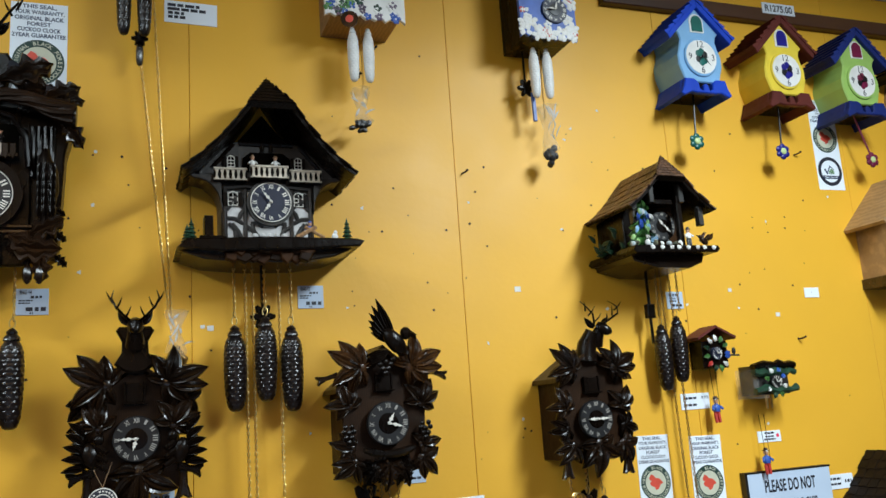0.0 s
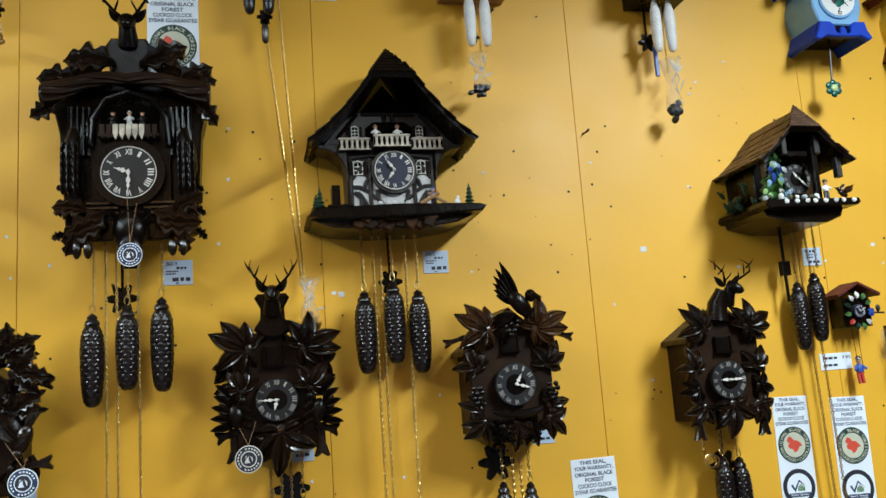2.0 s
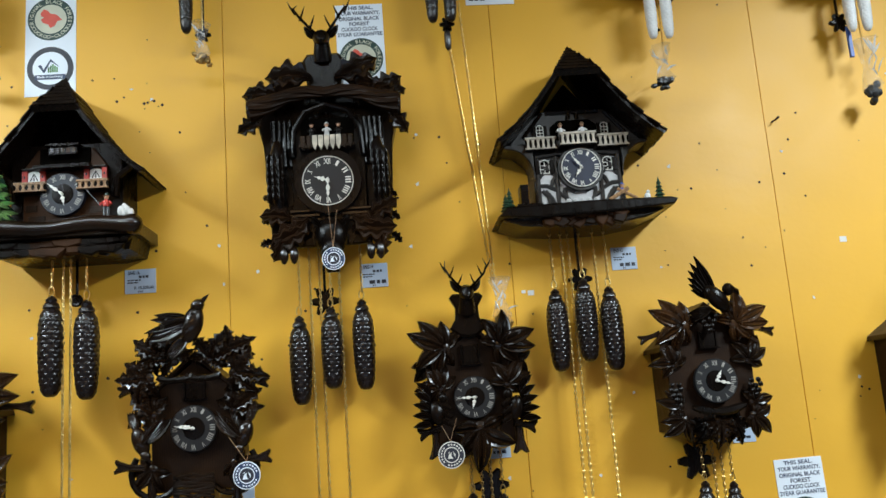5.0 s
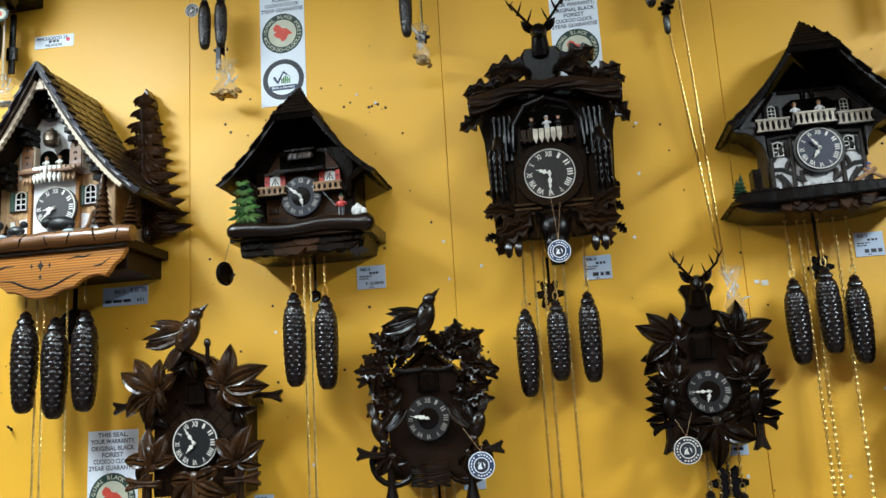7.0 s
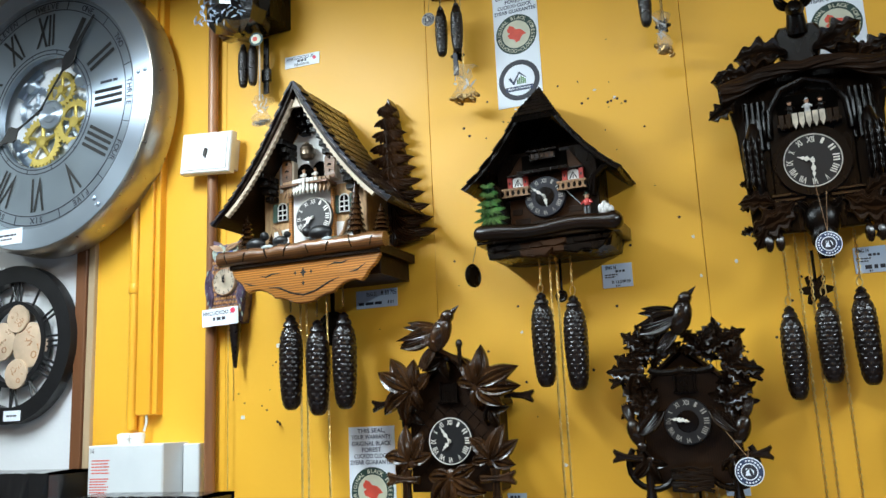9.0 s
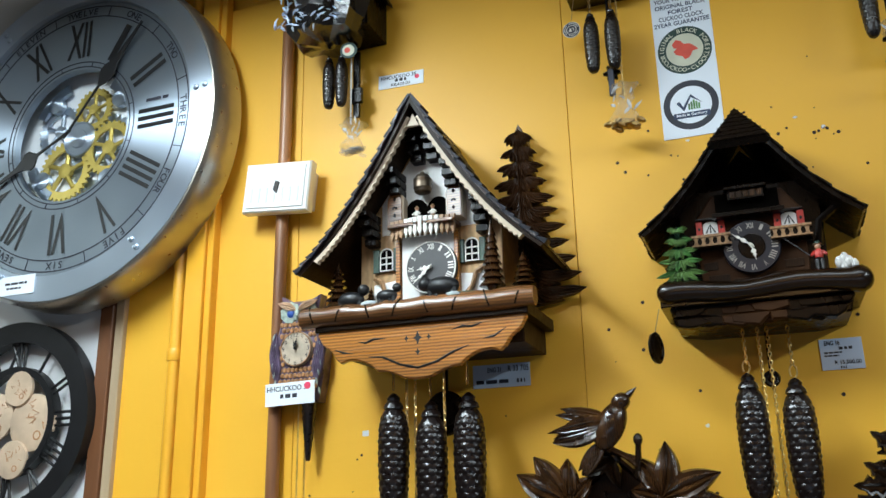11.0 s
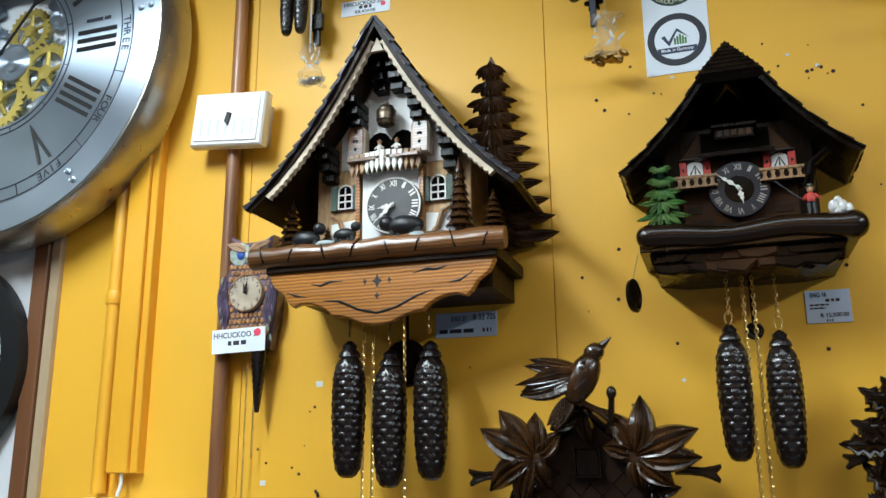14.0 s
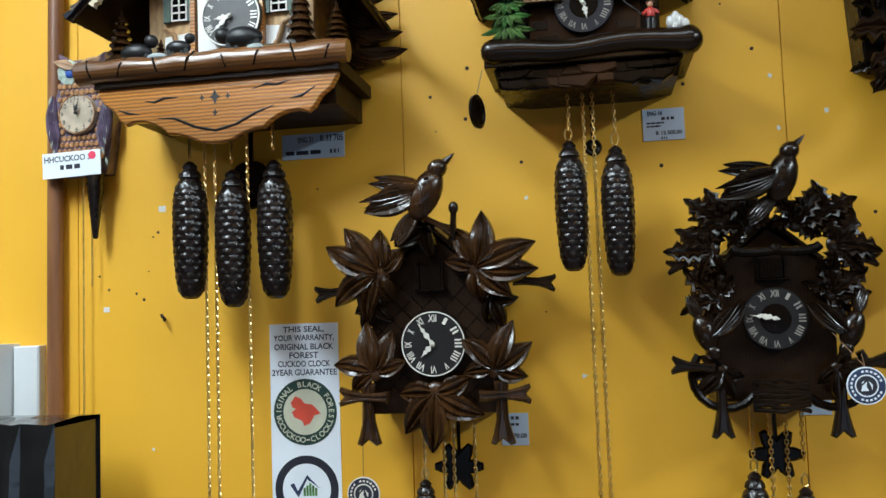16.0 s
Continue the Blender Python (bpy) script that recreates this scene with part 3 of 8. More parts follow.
def warranty_strip(u0, u1, v1, label, v0=None, tilt=0.0, group="warranty strips"):
    w = u1 - u0
    v0 = v1 - w * 2.85 if v0 is None else v0
    t = thing("warranty_strip", (u0 + u1) / 2, v1, label, "sticker", group)
    h, cu = v1 - v0, (u0 + u1) / 2
    bm = B()
    slab(bm, u0, u1, v0, v1, 0.0, 0.0012, 0.0003)
    part("paper", bm, PAPER, t, smooth=False)
    bm = B()
    rows = (("THIS SEAL,", .60), ("YOUR WARRANTY,", .88), ("ORIGINAL BLACK", .86), ("FOREST", .42), ("CUCKOO CLOCK", .76), ("2YEAR GUARANTEE", .94))
    for k, (words, ww) in enumerate(rows):
        letter(bm, words, cu, v1 - w * (.085 + .118 * k), 0.0017, w * (.085 if "," not in words else .095), w * ww, bold=True)
    flat("lettering", bm, INK_N, t)
    c1, c2 = v1 - w * 1.22, v1 - w * 2.27
    R = w * .455
    bm = B()
    prism(bm, circle(cu, c1, R, 48), 0.0012, 0.0016)
    seal = part("round_seal", bm, INK_G, t, "dark green seal with a red emblem")
    bm = B()
    prism(bm, circle(cu, c1, R * .69, 40), 0.0016, 0.0019)
    part("seal_field", bm, INK_C, seal)
    bm = B()
    arc_letter(bm, "ORIGINAL BLACK FOREST", cu, c1, 0.0021, R * .84, R * .17, 90)
    arc_letter(bm, "CUCKOO-CLOCK", cu, c1, 0.0021, R * .84, R * .17, -90, True)
    flat("seal_lettering", bm, INK_C, seal)
    bm = B()
    prism(bm, [(cu + x * R, c1 + y * R) for x, y in ((-.45, .28), (-.30, .48), (-.12, .40), (-.02, .26), (.22, .22), (.34, .12), (.50, -.06), (.30, -.10), (.16, -.34), (-.02, -.42), (-.10, -.26), (-.34, -.16), (-.42, 0), (-.28, .10), (-.40, .14))], 0.0019, 0.0022)
    part("emblem", bm, INK_R, seal)
    bm = B()
    prism(bm, circle(cu, c2, R, 48), 0.0012, 0.0016)
    mark = part("round_mark", bm, INK, t, "black ring mark with a tick")
    bm = B()
    prism(bm, circle(cu, c2, R * .76, 40), 0.0016, 0.0019)
    part("mark_field", bm, PAPER, mark)
    bm = B()
    prism(bm, [(cu + x * R, c2 + y * R) for x, y in ((-.52, .12), (-.40, .18), (-.28, -.06), (.02, .42), (.42, .02), (.02, .30), (-.26, -.24))], 0.0019, 0.0022)
    slab(bm, cu - R * .66, cu + R * .66, c2 - R * .52, c2 - R * .30, 0.0019, 0.0022)
    part("tick", bm, INK_N, mark)
    bm = B()
    letter(bm, "Made in Germany", cu, c2 - R * .41, 0.0025, R * .15, R * 1.1, bold=True)
    flat("mark_lettering", bm, PAPER, mark)
    bm = B()
    for k in range(-2, 3):
        slab(bm, cu + R * (.02 + k * .09 + .06), cu + R * (.02 + k * .09 + .13), c2 - R * .20, c2 + R * (.18 - abs(k) * .07), 0.0019, 0.0022)
    part("leaf_bars", bm, GREEN, mark)
    if tilt:
        t.rotation_euler = (0, radians(tilt), 0)
    return t


def chain(parent, u, v0, v1, d, u1=None, d1=None, mat=BRASS, size=0.0082, name="chain"):
    """A hanging chain of open links, every second one turned edge on."""
    bm = B()
    u1, d1 = u if u1 is None else u1, d if d1 is None else d1
    a, b = P(u, v0, d), P(u1, v1, d1)
    n = max(2, int((b - a).length / (size * 0.72)))
    along = (b - a).normalized()
    side = Vector((1, 0, 0)) - along * along.x
    side.normalize()
    out = along.cross(side)
    for k in range(n):
        c = a.lerp(b, (k + .5) / n)
        s = (side + out * .35).normalized() if k % 2 else (out - side * .35).normalized()
        t = along.cross(s)
        rows = []
        for i in range(6):
            an = 2 * math.pi * i / 6
            ctr = c + along * math.cos(an) * size * .5 + s * math.sin(an) * size * .29
            rad = (along * math.cos(an) + s * math.sin(an)).normalized()
            rows.append([bm.verts.new(ctr + (rad * x + t * y) * size * .135) for x, y in ((1, 0), (-.6, .9), (-.6, -.9))])
        for i in range(6):
            p, q = rows[i], rows[(i + 1) % 6]
            for j in range(3):
                bm.faces.new((p[j], p[(j + 1) % 3], q[(j + 1) % 3], q[j]))
    return part(name, bm, mat, parent, smooth=False)


def pinecone(parent, u, v1, v0, r, d, mat=CONE, hook=True, label="", rows=19, n=48):
    """A cast pinecone weight hanging between v1 (top) and v0, with rows of scales."""
    h = v1 - v0
    body_top = v1 - h * .12
    bm = B()
    prof = []
    shape = ((0, .30), (.02, .52), (.06, .70), (.14, .83), (.30, .93), (.50, 1.0), (.72, 1.0), (.86, .93), (.94, .78), (1.0, .50))
    sub = 5
    for k in range(rows * sub + 1):
        s = k / (rows * sub)
        for (s0, r0), (s1, r1) in zip(shape, shape[1:]):
            if s0 <= s <= s1:
                base = r0 + (r1 - r0) * (s - s0) / (s1 - s0)
        prof.append((base * r, s * (h * .88)))
    per = n / 8
    lip = (0.0, 0.75, 1.0, 0.85, 0.45)

    def wob(k, i):
        q = i / per + .5 * ((k // sub) % 2)
        dq = abs(q - round(q)) * 2
        return .945 + .070 * (.35 + .65 * lip[k % sub]) * (1 - 1.15 * dq ** 2)
    turned(bm, P(u, v0, d), (0, 0, 1), prof, n, wob)
    w = part("weight", bm, mat, parent, label or "cast pinecone weight", angle=25)
    bm = B()
    c = h * .13
    turned(bm, P(u, body_top - c * .15, d), (0, 0, 1), [(r * .42, 0), (r * .66, c * .15), (r * .60, c * .4), (r * .40, c * .62), (r * .44, c * .8), (r * .25, c), (r * .1, c * 1.1)], 10)
    part("cap", bm, mat, w)
    if hook:
        bm = B()
        tube(bm, [P(u + r * .22 * math.sin(a), v1 + r * .42 - r * .40 * math.cos(a), d) for a in [i * .55 for i in range(11)]], r * .06, 6)
        part("hook", bm, BRASS, w)
    return w


ROMAN = ("XII", "I", "II", "III", "IIII", "V", "VI", "VII", "VIII", "IX", "X", "XI")


def hand_outline(length, width, tail=0.12):
    st = ((-tail, .25), (-.02, .30), (.04, .75), (.10, .75), (.16, .28), (.24, .35), (.36, 1.0), (.46, .8), (.54, .28), (.62, .75), (.68, .55), (.76, .2), (1.0, .06))
    return [(s * length, w * width * .5) for s, w in st] + [(s * length, -w * width * .5) for s, w in reversed(st)]


def hand(parent, name, u, v, d, length, width, ang, mat):
    """A carved clock hand pointing at ang degrees clockwise from twelve."""
    a = radians(90 - ang)
    bm = B()
    prism(bm, [(u + x * math.cos(a) - y * math.sin(a), v + x * math.sin(a) + y * math.cos(a)) for x, y in hand_outline(length, width)], d, d + 0.0014, 0.0003)
    return part(name, bm, mat, parent, smooth=False)


def dial(parent, u, v, d, r, face=BLACK, marks=NUMERAL, rim=None, hour=300, minute=30, hands=IVORY, centre=None, words=ROMAN, num=.80, size=.20, rim_w=.05, thick=.008, wide=None, hl=.62, ml=.88, frame=None):
    bm = B()
    turned(bm, P(u, v, d - thick), (0, -1, 0), [(r, 0), (r, thick * .7), (r * .97, thick)], 48)
    dl = part("dial", bm, face, parent, angle=50)
    for k, wd in enumerate(words):
        a = radians(90 - 30 * k)
        if wd:
            bm = B()
            letter(bm, wd, u + r * num * math.cos(a), v + r * num * math.sin(a), d + 0.0008, r * size,
                   width=r * min(.30, .075 * len(wd) + .03) if words is ROMAN else None, turn=-30 * k if words is ROMAN else 0, bold=words is ROMAN)
            flat("numeral", bm, marks, dl)
    if rim:
        bm = B()
        ring(bm, u, v, r * (.985 - rim_w), r * .985, d - .001, d + .0016, 56)
        part("rim", bm, rim, dl)
    if centre:
        bm = B()
        turned(bm, P(u, v, d), (0, -1, 0), [(r * .48, 0), (r * .46, .0012), (r * .10, .0020)], 32)
        part("centre_disc", bm, centre, dl)
    hand(parent, "hour_hand", u, v, d + .003, r * hl, r * (wide or .20), hour, hands)
    hand(parent, "minute_hand", u, v, d + .005, r * ml, r * (wide or .17), minute, hands)
    bm = B()
    turned(bm, P(u, v, d), (0, -1, 0), [(r * .05, 0), (r * .06, .006), (r * .03, .008)], 10)
    part("hand_boss", bm, hands, parent)
    return dl


SHINGLE_MESH = {}


def shingle_mesh(mat):
    """One roof shingle of unit size with a worn lower edge."""
    if mat.name not in SHINGLE_MESH:
        bm = B()
        pts = [(-.48, 0), (-.2, -.03), (.15, .02), (.48, -.02), (.5, 1), (-.5, 1)]
        lo = [bm.verts.new((x, y, 0)) for x, y in pts]
        hi = [bm.verts.new((x * .97, y * .98 + .01, 1 if y < .5 else .35)) for x, y in pts]
        bm.faces.new(hi)
        bm.faces.new(lo[::-1])
        for i in range(6):
            bm.faces.new((lo[i], lo[(i + 1) % 6], hi[(i + 1) % 6], hi[i]))
        bmesh.ops.recalc_face_normals(bm, faces=bm.faces)
        me = bpy.data.meshes.new("shingle")
        bm.to_mesh(me)
        bm.free()
        me.materials.append(mat)
        SHINGLE_MESH[mat.name] = me
    return SHINGLE_MESH[mat.name]


def shingled_slope(parent, line, depth_at, rows, cols, mat, under, d_back=0.0, thick=.0032, board=.006, seed=1):
    """One roof slope: line(s) gives (u, v) from eave (0) to ridge (1); depth_at(s) the front edge's depth."""
    rng = random.Random(seed)
    n = 10
    bm = B()
    pts = [(line(k / n), depth_at(k / n)) for k in range(n + 1)]
    e = Vector(pts[-1][0]) - Vector(pts[0][0])
    nrm = Vector((-e.y, e.x)).normalized()
    if nrm.y < 0:
        nrm = -nrm
    grid = []
    for (uv, dd) in pts:
        lo, hi = Vector(uv) - nrm * board, Vector(uv)
        grid.append([bm.verts.new(P(*lo, d_back)), bm.verts.new(P(*hi, d_back)), bm.verts.new(P(*hi, dd)), bm.verts.new(P(*lo, dd))])
    for a, b in zip(grid, grid[1:]):
        for i in range(4):
            bm.faces.new((a[i], a[(i + 1) % 4], b[(i + 1) % 4], b[i]))
    bm.faces.new(grid[0])
    bm.faces.new(grid[-1][::-1])
    slope = part("roof_slope", bm, under, parent, smooth=False)
    me = shingle_mesh(mat)
    base = world_of(slope)
    for k in range(rows):
        s0, s1 = k / rows, min(1.0, (k + 1.35) / rows)
        a, b = Vector(line(s0)), Vector(line(s1))
        up = b - a
        dd = depth_at((k + .5) / rows)
        cc = max(1, round(cols * (dd - d_back) / max(1e-6, depth_at(0) - d_back)))
        w = (dd - d_back + .004) / cc
        yv = Vector((up.x, 0, up.y)).normalized()
        zv = Vector((nrm.x, 0, nrm.y))
        zv = (zv - yv * zv.dot(yv)).normalized()
        for c in range(cc):
            dc = d_back + w * (c + .5) + (w * .15 if k % 2 else -w * .05)
            if dc + w * .5 > dd + .008:
                dc = dd + .008 - w * .5
            xv = yv.cross(zv)
            m = Matrix((xv, yv, zv)).transposed().to_4x4()
            loc = P(a.x, a.y, dc) + zv * (.0006 + rng.uniform(0, .0008)) - yv * rng.uniform(0, .0025)
            o = new("shingle", me)
            o.parent = slope
            o.matrix_local = Matrix.Translation(loc - base) @ m @ Matrix.Rotation(rng.uniform(-.03, .03), 4, "Z") @ Matrix.Diagonal((w * .97, up.length, thick, 1))
    return slope


def bent(p, q, sag):
    """A line from p to q that sags inwards, as a flared roof does."""
    def f(s):
        x, y = p[0] + (q[0] - p[0]) * s, p[1] + (q[1] - p[1]) * s
        k = 4 * s * (1 - s) * sag
        return (x, y - k)
    return f


def bird(bm, u, v, d, s, face=1, lift=30, wing=150, tail=-120, body=60):
    """A carved bird with body, head, beak, two wings and tail; s is its length, face 1 looks to the right."""
    f = lambda a: a if face > 0 else 180 - a
    blob(bm, (u, v, d), (s * .17, s * .30, s * .14), 12, 9, f(body) - 90)
    hx, hy = u + s * .30 * math.cos(radians(f(body))), v + s * .30 * math.sin(radians(f(body)))
    blob(bm, (hx, hy, d + .002), (s * .105, s * .12, s * .10), 10, 8, f(lift) - 90)
    bx, by = math.cos(radians(f(lift))), math.sin(radians(f(lift)))
    tube(bm, [P(hx + bx * s * .06, hy + by * s * .06, d), P(hx + bx * s * .15, hy + by * s * .15, d), P(hx + bx * s * .25, hy + by * s * .25, d)], [s * .055, s * .035, s * .005], 8)
    sx, sy = u + s * .08 * math.cos(radians(f(body))), v + s * .08 * math.sin(radians(f(body)))
    lobe(bm, sx, sy, d + .004, f(wing + 12), s * .76, s * .34, rise=s * .04, thick=s * .04, droop=.006, peak=.5)
    for k in range(4):
        lobe(bm, sx, sy, d + .009 - k * .001, f(wing + 3 + 6 * k), s * (.78 - .05 * k), s * .13, rise=s * .03, thick=s * .03, droop=.006)
    for k in range(2):
        lobe(bm, sx, sy, d - .012, f(wing - 14 - 7 * k), s * (.70 - .05 * k), s * .16, rise=s * .025, thick=s * .025)
    tx, ty = u - s * .18 * math.cos(radians(f(body))), v - s * .18 * math.sin(radians(f(body)))
    for k in (-1, 0, 1):
        lobe(bm, tx, ty, d - .002, f(tail) + 6 * k, s * .46, s * .15, rise=s * .02, thick=s * .03)
    for i in range(5):
        for j in range(3):
            blob(bm, (u + s * (.04 * i - .1) * .6, v + s * (.07 * i - .12), d + s * .12 - s * .012 * abs(j - 1)), (s * .03, s * .025, s * .02), 6, 4)
    return bm


def stag(parent, u, v, d, s, mat, turn=0, shield=True, spread=1.0):
    """A carved stag's head with ears and branching antlers; s is the head's height."""
    bm = B()
    c = turn
    tube(bm, [P(u, v - s * .62, d - .01), P(u, v - s * .3, d), P(u + c * s * .10, v, d + s * .10)], [s * .34, s * .28, s * .24], 12)
    tube(bm, [P(u + c * s * .05, v + s * .12, d + s * .02), P(u + c * s * .25, v, d + s * .22), P(u + c * s * .50, v - s * .14, d + s * .40), P(u + c * s * .56, v - s * .20, d + s * .46)],
         [s * .25, s * .28, s * .17, s * .08], 12)
    for k in (-1, 1):
        lobe(bm, u + k * s * .12, v + s * .08, d, 90 - k * 58, s * .64, s * .30, rise=s * .05, thick=s * .05, bend=.25 * k)
        w = spread * s
        main = [(.10, .18, 0), (.34, .34, .02), (.62, .60, .04), (.76, .92, .03), (.70, 1.28, 0)]
        tube(bm, [P(u + k * x * w, v + y * s, d + z) for x, y, z in main], [s * .055, s * .05, s * .042, s * .032, s * .01], 7)
        for (x, y), (x2, y2) in (((.30, .31), (.14, .64)), ((.60, .58), (.42, .96)), ((.72, .80), (.92, 1.14))):
            tube(bm, [P(u + k * x * w, v + y * s, d + .02), P(u + k * (x * .4 + x2 * .6) * w, v + (y * .5 + y2 * .5) * s, d + .03), P(u + k * x2 * w, v + y2 * s, d + .035)], [s * .04, s * .03, s * .006], 6)
    part("stag_head", bm, mat, parent)
    if shield:
        bm = B()
        prism(bm, [(u + x * s, v + y * s) for x, y in ((-.62, -.08), (-.50, .06), (.50, .06), (.62, -.08), (.42, -.45), (.44, -.85), (.68, -1.22), (.36, -1.5), (0, -1.58), (-.36, -1.5), (-.68, -1.22), (-.44, -.85), (-.42, -.45))], d - .03, d - .008, .005)
        part("shield", bm, mat, parent)


def flat_tree(parent, u, v0, v1, w, d, mat, tiers=5, name="carved_tree", lean=0.0, label=""):
    """A carved fir, flat at its back, of overlapping drooping tiers with scalloped hems."""
    bm = B()
    h = v1 - v0
    step = h / (tiers + .6)
    for k in range(tiers):
        f = 1 - k / tiers
        ww = w * (.16 + .84 * f) * .5
        cv = v0 + step * k
        cu = u + lean * k / tiers
        hem = []
        m = 7
        for i in range(m * 2 + 1):
            x = -1 + i / m
            y = .24 * step * (1 - x * x) * -1 + (.10 * step if i % 2 else -.06 * step) + (.18 * step * abs(x) ** 3)
            hem.append((cu + x * ww, cv + .30 * step + y))
        top = [(cu + ww * .62, cv + step * .85), (cu + ww * .18, cv + step * 1.5), (cu, cv + step * 1.7), (cu - ww * .18, cv + step * 1.5), (cu - ww * .62, cv + step * .85)]
        prism(bm, hem + top, d - .008, d + .004 + .0035 * k, .003)
        for x in (-.75, -.5, -.25, 0, .25, .5, .75):
            lobe(bm, cu + x * ww * .25, cv + step * 1.15, d + .004 + .0035 * k, -90 + x * 58, step * (1.0 + .25 * abs(x)), ww * .26, rise=.0035, thick=.004, droop=-.001, bend=.25 * x)
    lobe(bm, u + lean, v1 - step * 1.2, d + .004 + .0035 * tiers, 90, step * 1.2, w * .14, rise=.004, thick=.006)
    return part(name, bm, mat, parent, label)


def turned_tree(parent, u, v, d, h, r, mat, tiers=5, label=""):
    bm = B()
    prof = [(r * .25, 0)]
    for k in range(tiers):
        s = k / tiers
        rr = r * (1 - s * .72)
        y = h * (.08 + .80 * s)
        prof += [(rr * .45, y), (rr, y + h * .01), (rr * .92, y + h * .035), (rr * .42, y + h * .13)]
    prof.append((r * .03, h))
    turned(bm, P(u, v, d), (0, 0, 1), prof, 12)
    return part("turned_tree", bm, mat, parent, label)


def figure(parent, u, v, d, h, coat, legs, hat, name="figurine", lean=0.0):
    """A little painted doll, one plain mesh for its body; only a few bumps of colour."""
    bm = B()
    blob(bm, (u, v + h * .52, d), (h * .15, h * .22, h * .13), 8, 6, lean)
    tube(bm, [P(u - h * .12, v + h * .62, d), P(u - h * .24, v + h * .48, d + h * .1)], [h * .06, h * .045], 6)
    tube(bm, [P(u + h * .12, v + h * .62, d), P(u + h * .24, v + h * .50, d + h * .1)], [h * .06, h * .045], 6)
    for k in (-1, 1):
        tube(bm, [P(u + k * h * .07, v + h * .36, d), P(u + k * h * .08, v, d + h * .04)], [h * .08, h * .06], 6)
    blob(bm, (u, v + h * .82, d), (h * .10, h * .12, h * .10), 8, 6)
    turned(bm, P(u, v + h * .88, d), (0, 0, 1), [(h * .15, 0), (h * .14, h * .02), (h * .09, h * .03), (h * .07, h * .11)], 8)
    ob = part(name, bm, coat, parent)
    ob.data.materials.append(legs)
    ob.data.materials.append(hat)
    ob.data.materials.append(SKIN)
    base = world_of(ob).z
    for p in ob.data.polygons:
        z = (p.center.z + base - v) / h
        p.material_index = 1 if z < .38 else 2 if z > .885 else 3 if z > .70 else 0
    return ob


def box_case(parent, u0, u1, v0, ve, va, d1, mat, roof=True, over=.014):
    """A cuckoo clock's case: a box under a small gable roof."""
    um = (u0 + u1) / 2
    bm = B()
    prism(bm, [(u0, v0), (u1, v0), (u1, ve), (um, va - .006), (u0, ve)], 0.0, d1, .002)
    part("case", bm, mat, parent, smooth=False)
    if roof:
        for k, ue in ((-1, u0), (1, u1)):
            bm = B()
            s = (va - ve) / ((u1 - u0) / 2)
            eu, ev = ue + k * over, ve - over * s
            prism(bm, [(eu, ev), (um, va), (um, va + .008), (eu - k * .002, ev + .009)], 0.0, d1 + .012, .0015)
            part("roof_board", bm, mat, parent, smooth=False)


def pendulum(parent, u, v1, v0, d, r, mat, leaf=True):
    bm = B()
    tube(bm, [P(u, v1, d), P(u, v0, d)], .0028, 6)
    p = part("pendulum", bm, mat, parent)
    bm = B()
    if leaf:
        star = []
        for k in range(48):
            a = 2 * math.pi * k / 48
            rr = r * (.62 + .55 * abs(math.cos(3 * a)) ** 1.6 + (.06 if k % 2 else 0))
            star.append((u + rr * math.cos(a), v0 + r * .2 + rr * math.sin(a)))
        prism(bm, star, d, d + .008, .003)
    else:
        turned(bm, P(u, v0, d + .002), (0, -1, 0), [(r, 0), (r, .004), (r * .8, .007), (r * .5, .006), (r * .3, .009)], 28)
    part("bob", bm, mat, p)
    return p


def round_tag(parent, u, v, d, r, string_to, field=PAPER, edge=INK_N):
    bm = B()
    turned(bm, P(u, v, d), (0, -1, 0), [(r, 0), (r, .0018)], 28)
    t = part("round_tag", bm, field, parent, "round paper tag on a string")
    bm = B()
    ring(bm, u, v, r * .60, r * .93, d + .0014, d + .0022, 28)
    part("tag_ring", bm, edge, t)
    bm = B()
    for k in range(22):
        if k % 7:
            a0 = k * 2 * math.pi / 22
            ring(bm, u, v, r * .71, r * .82, d + .0018, d + .0026, 2, a0, a0 + .17)
    tagged(part("tag_print", bm, field, t), kind="stuff")
    bm = B()
    prism(bm, circle(u, v, r * .52, 20), d + .0014, d + .0022)
    part("tag_disc", bm, INK, t)
    bm = B()
    for pts in (((-.30, -.28), (-.22, .02), (.02, .22), (-.02, -.05), (.10, -.26)), ((.10, .26), (.30, .05), (.26, -.22), (.20, -.02)), ((-.28, .12), (-.12, .30), (-.16, .16))):
        prism(bm, [(u + x * r, v + y * r) for x, y in pts], d + .0020, d + .0028)
    part("tag_emblem", bm, field, t)
    bm = B()
    for s in string_to:
        tube(bm, [P(u, v + r, d), P(*s)], .00045, 5)
    part("string", bm, TAN, t)


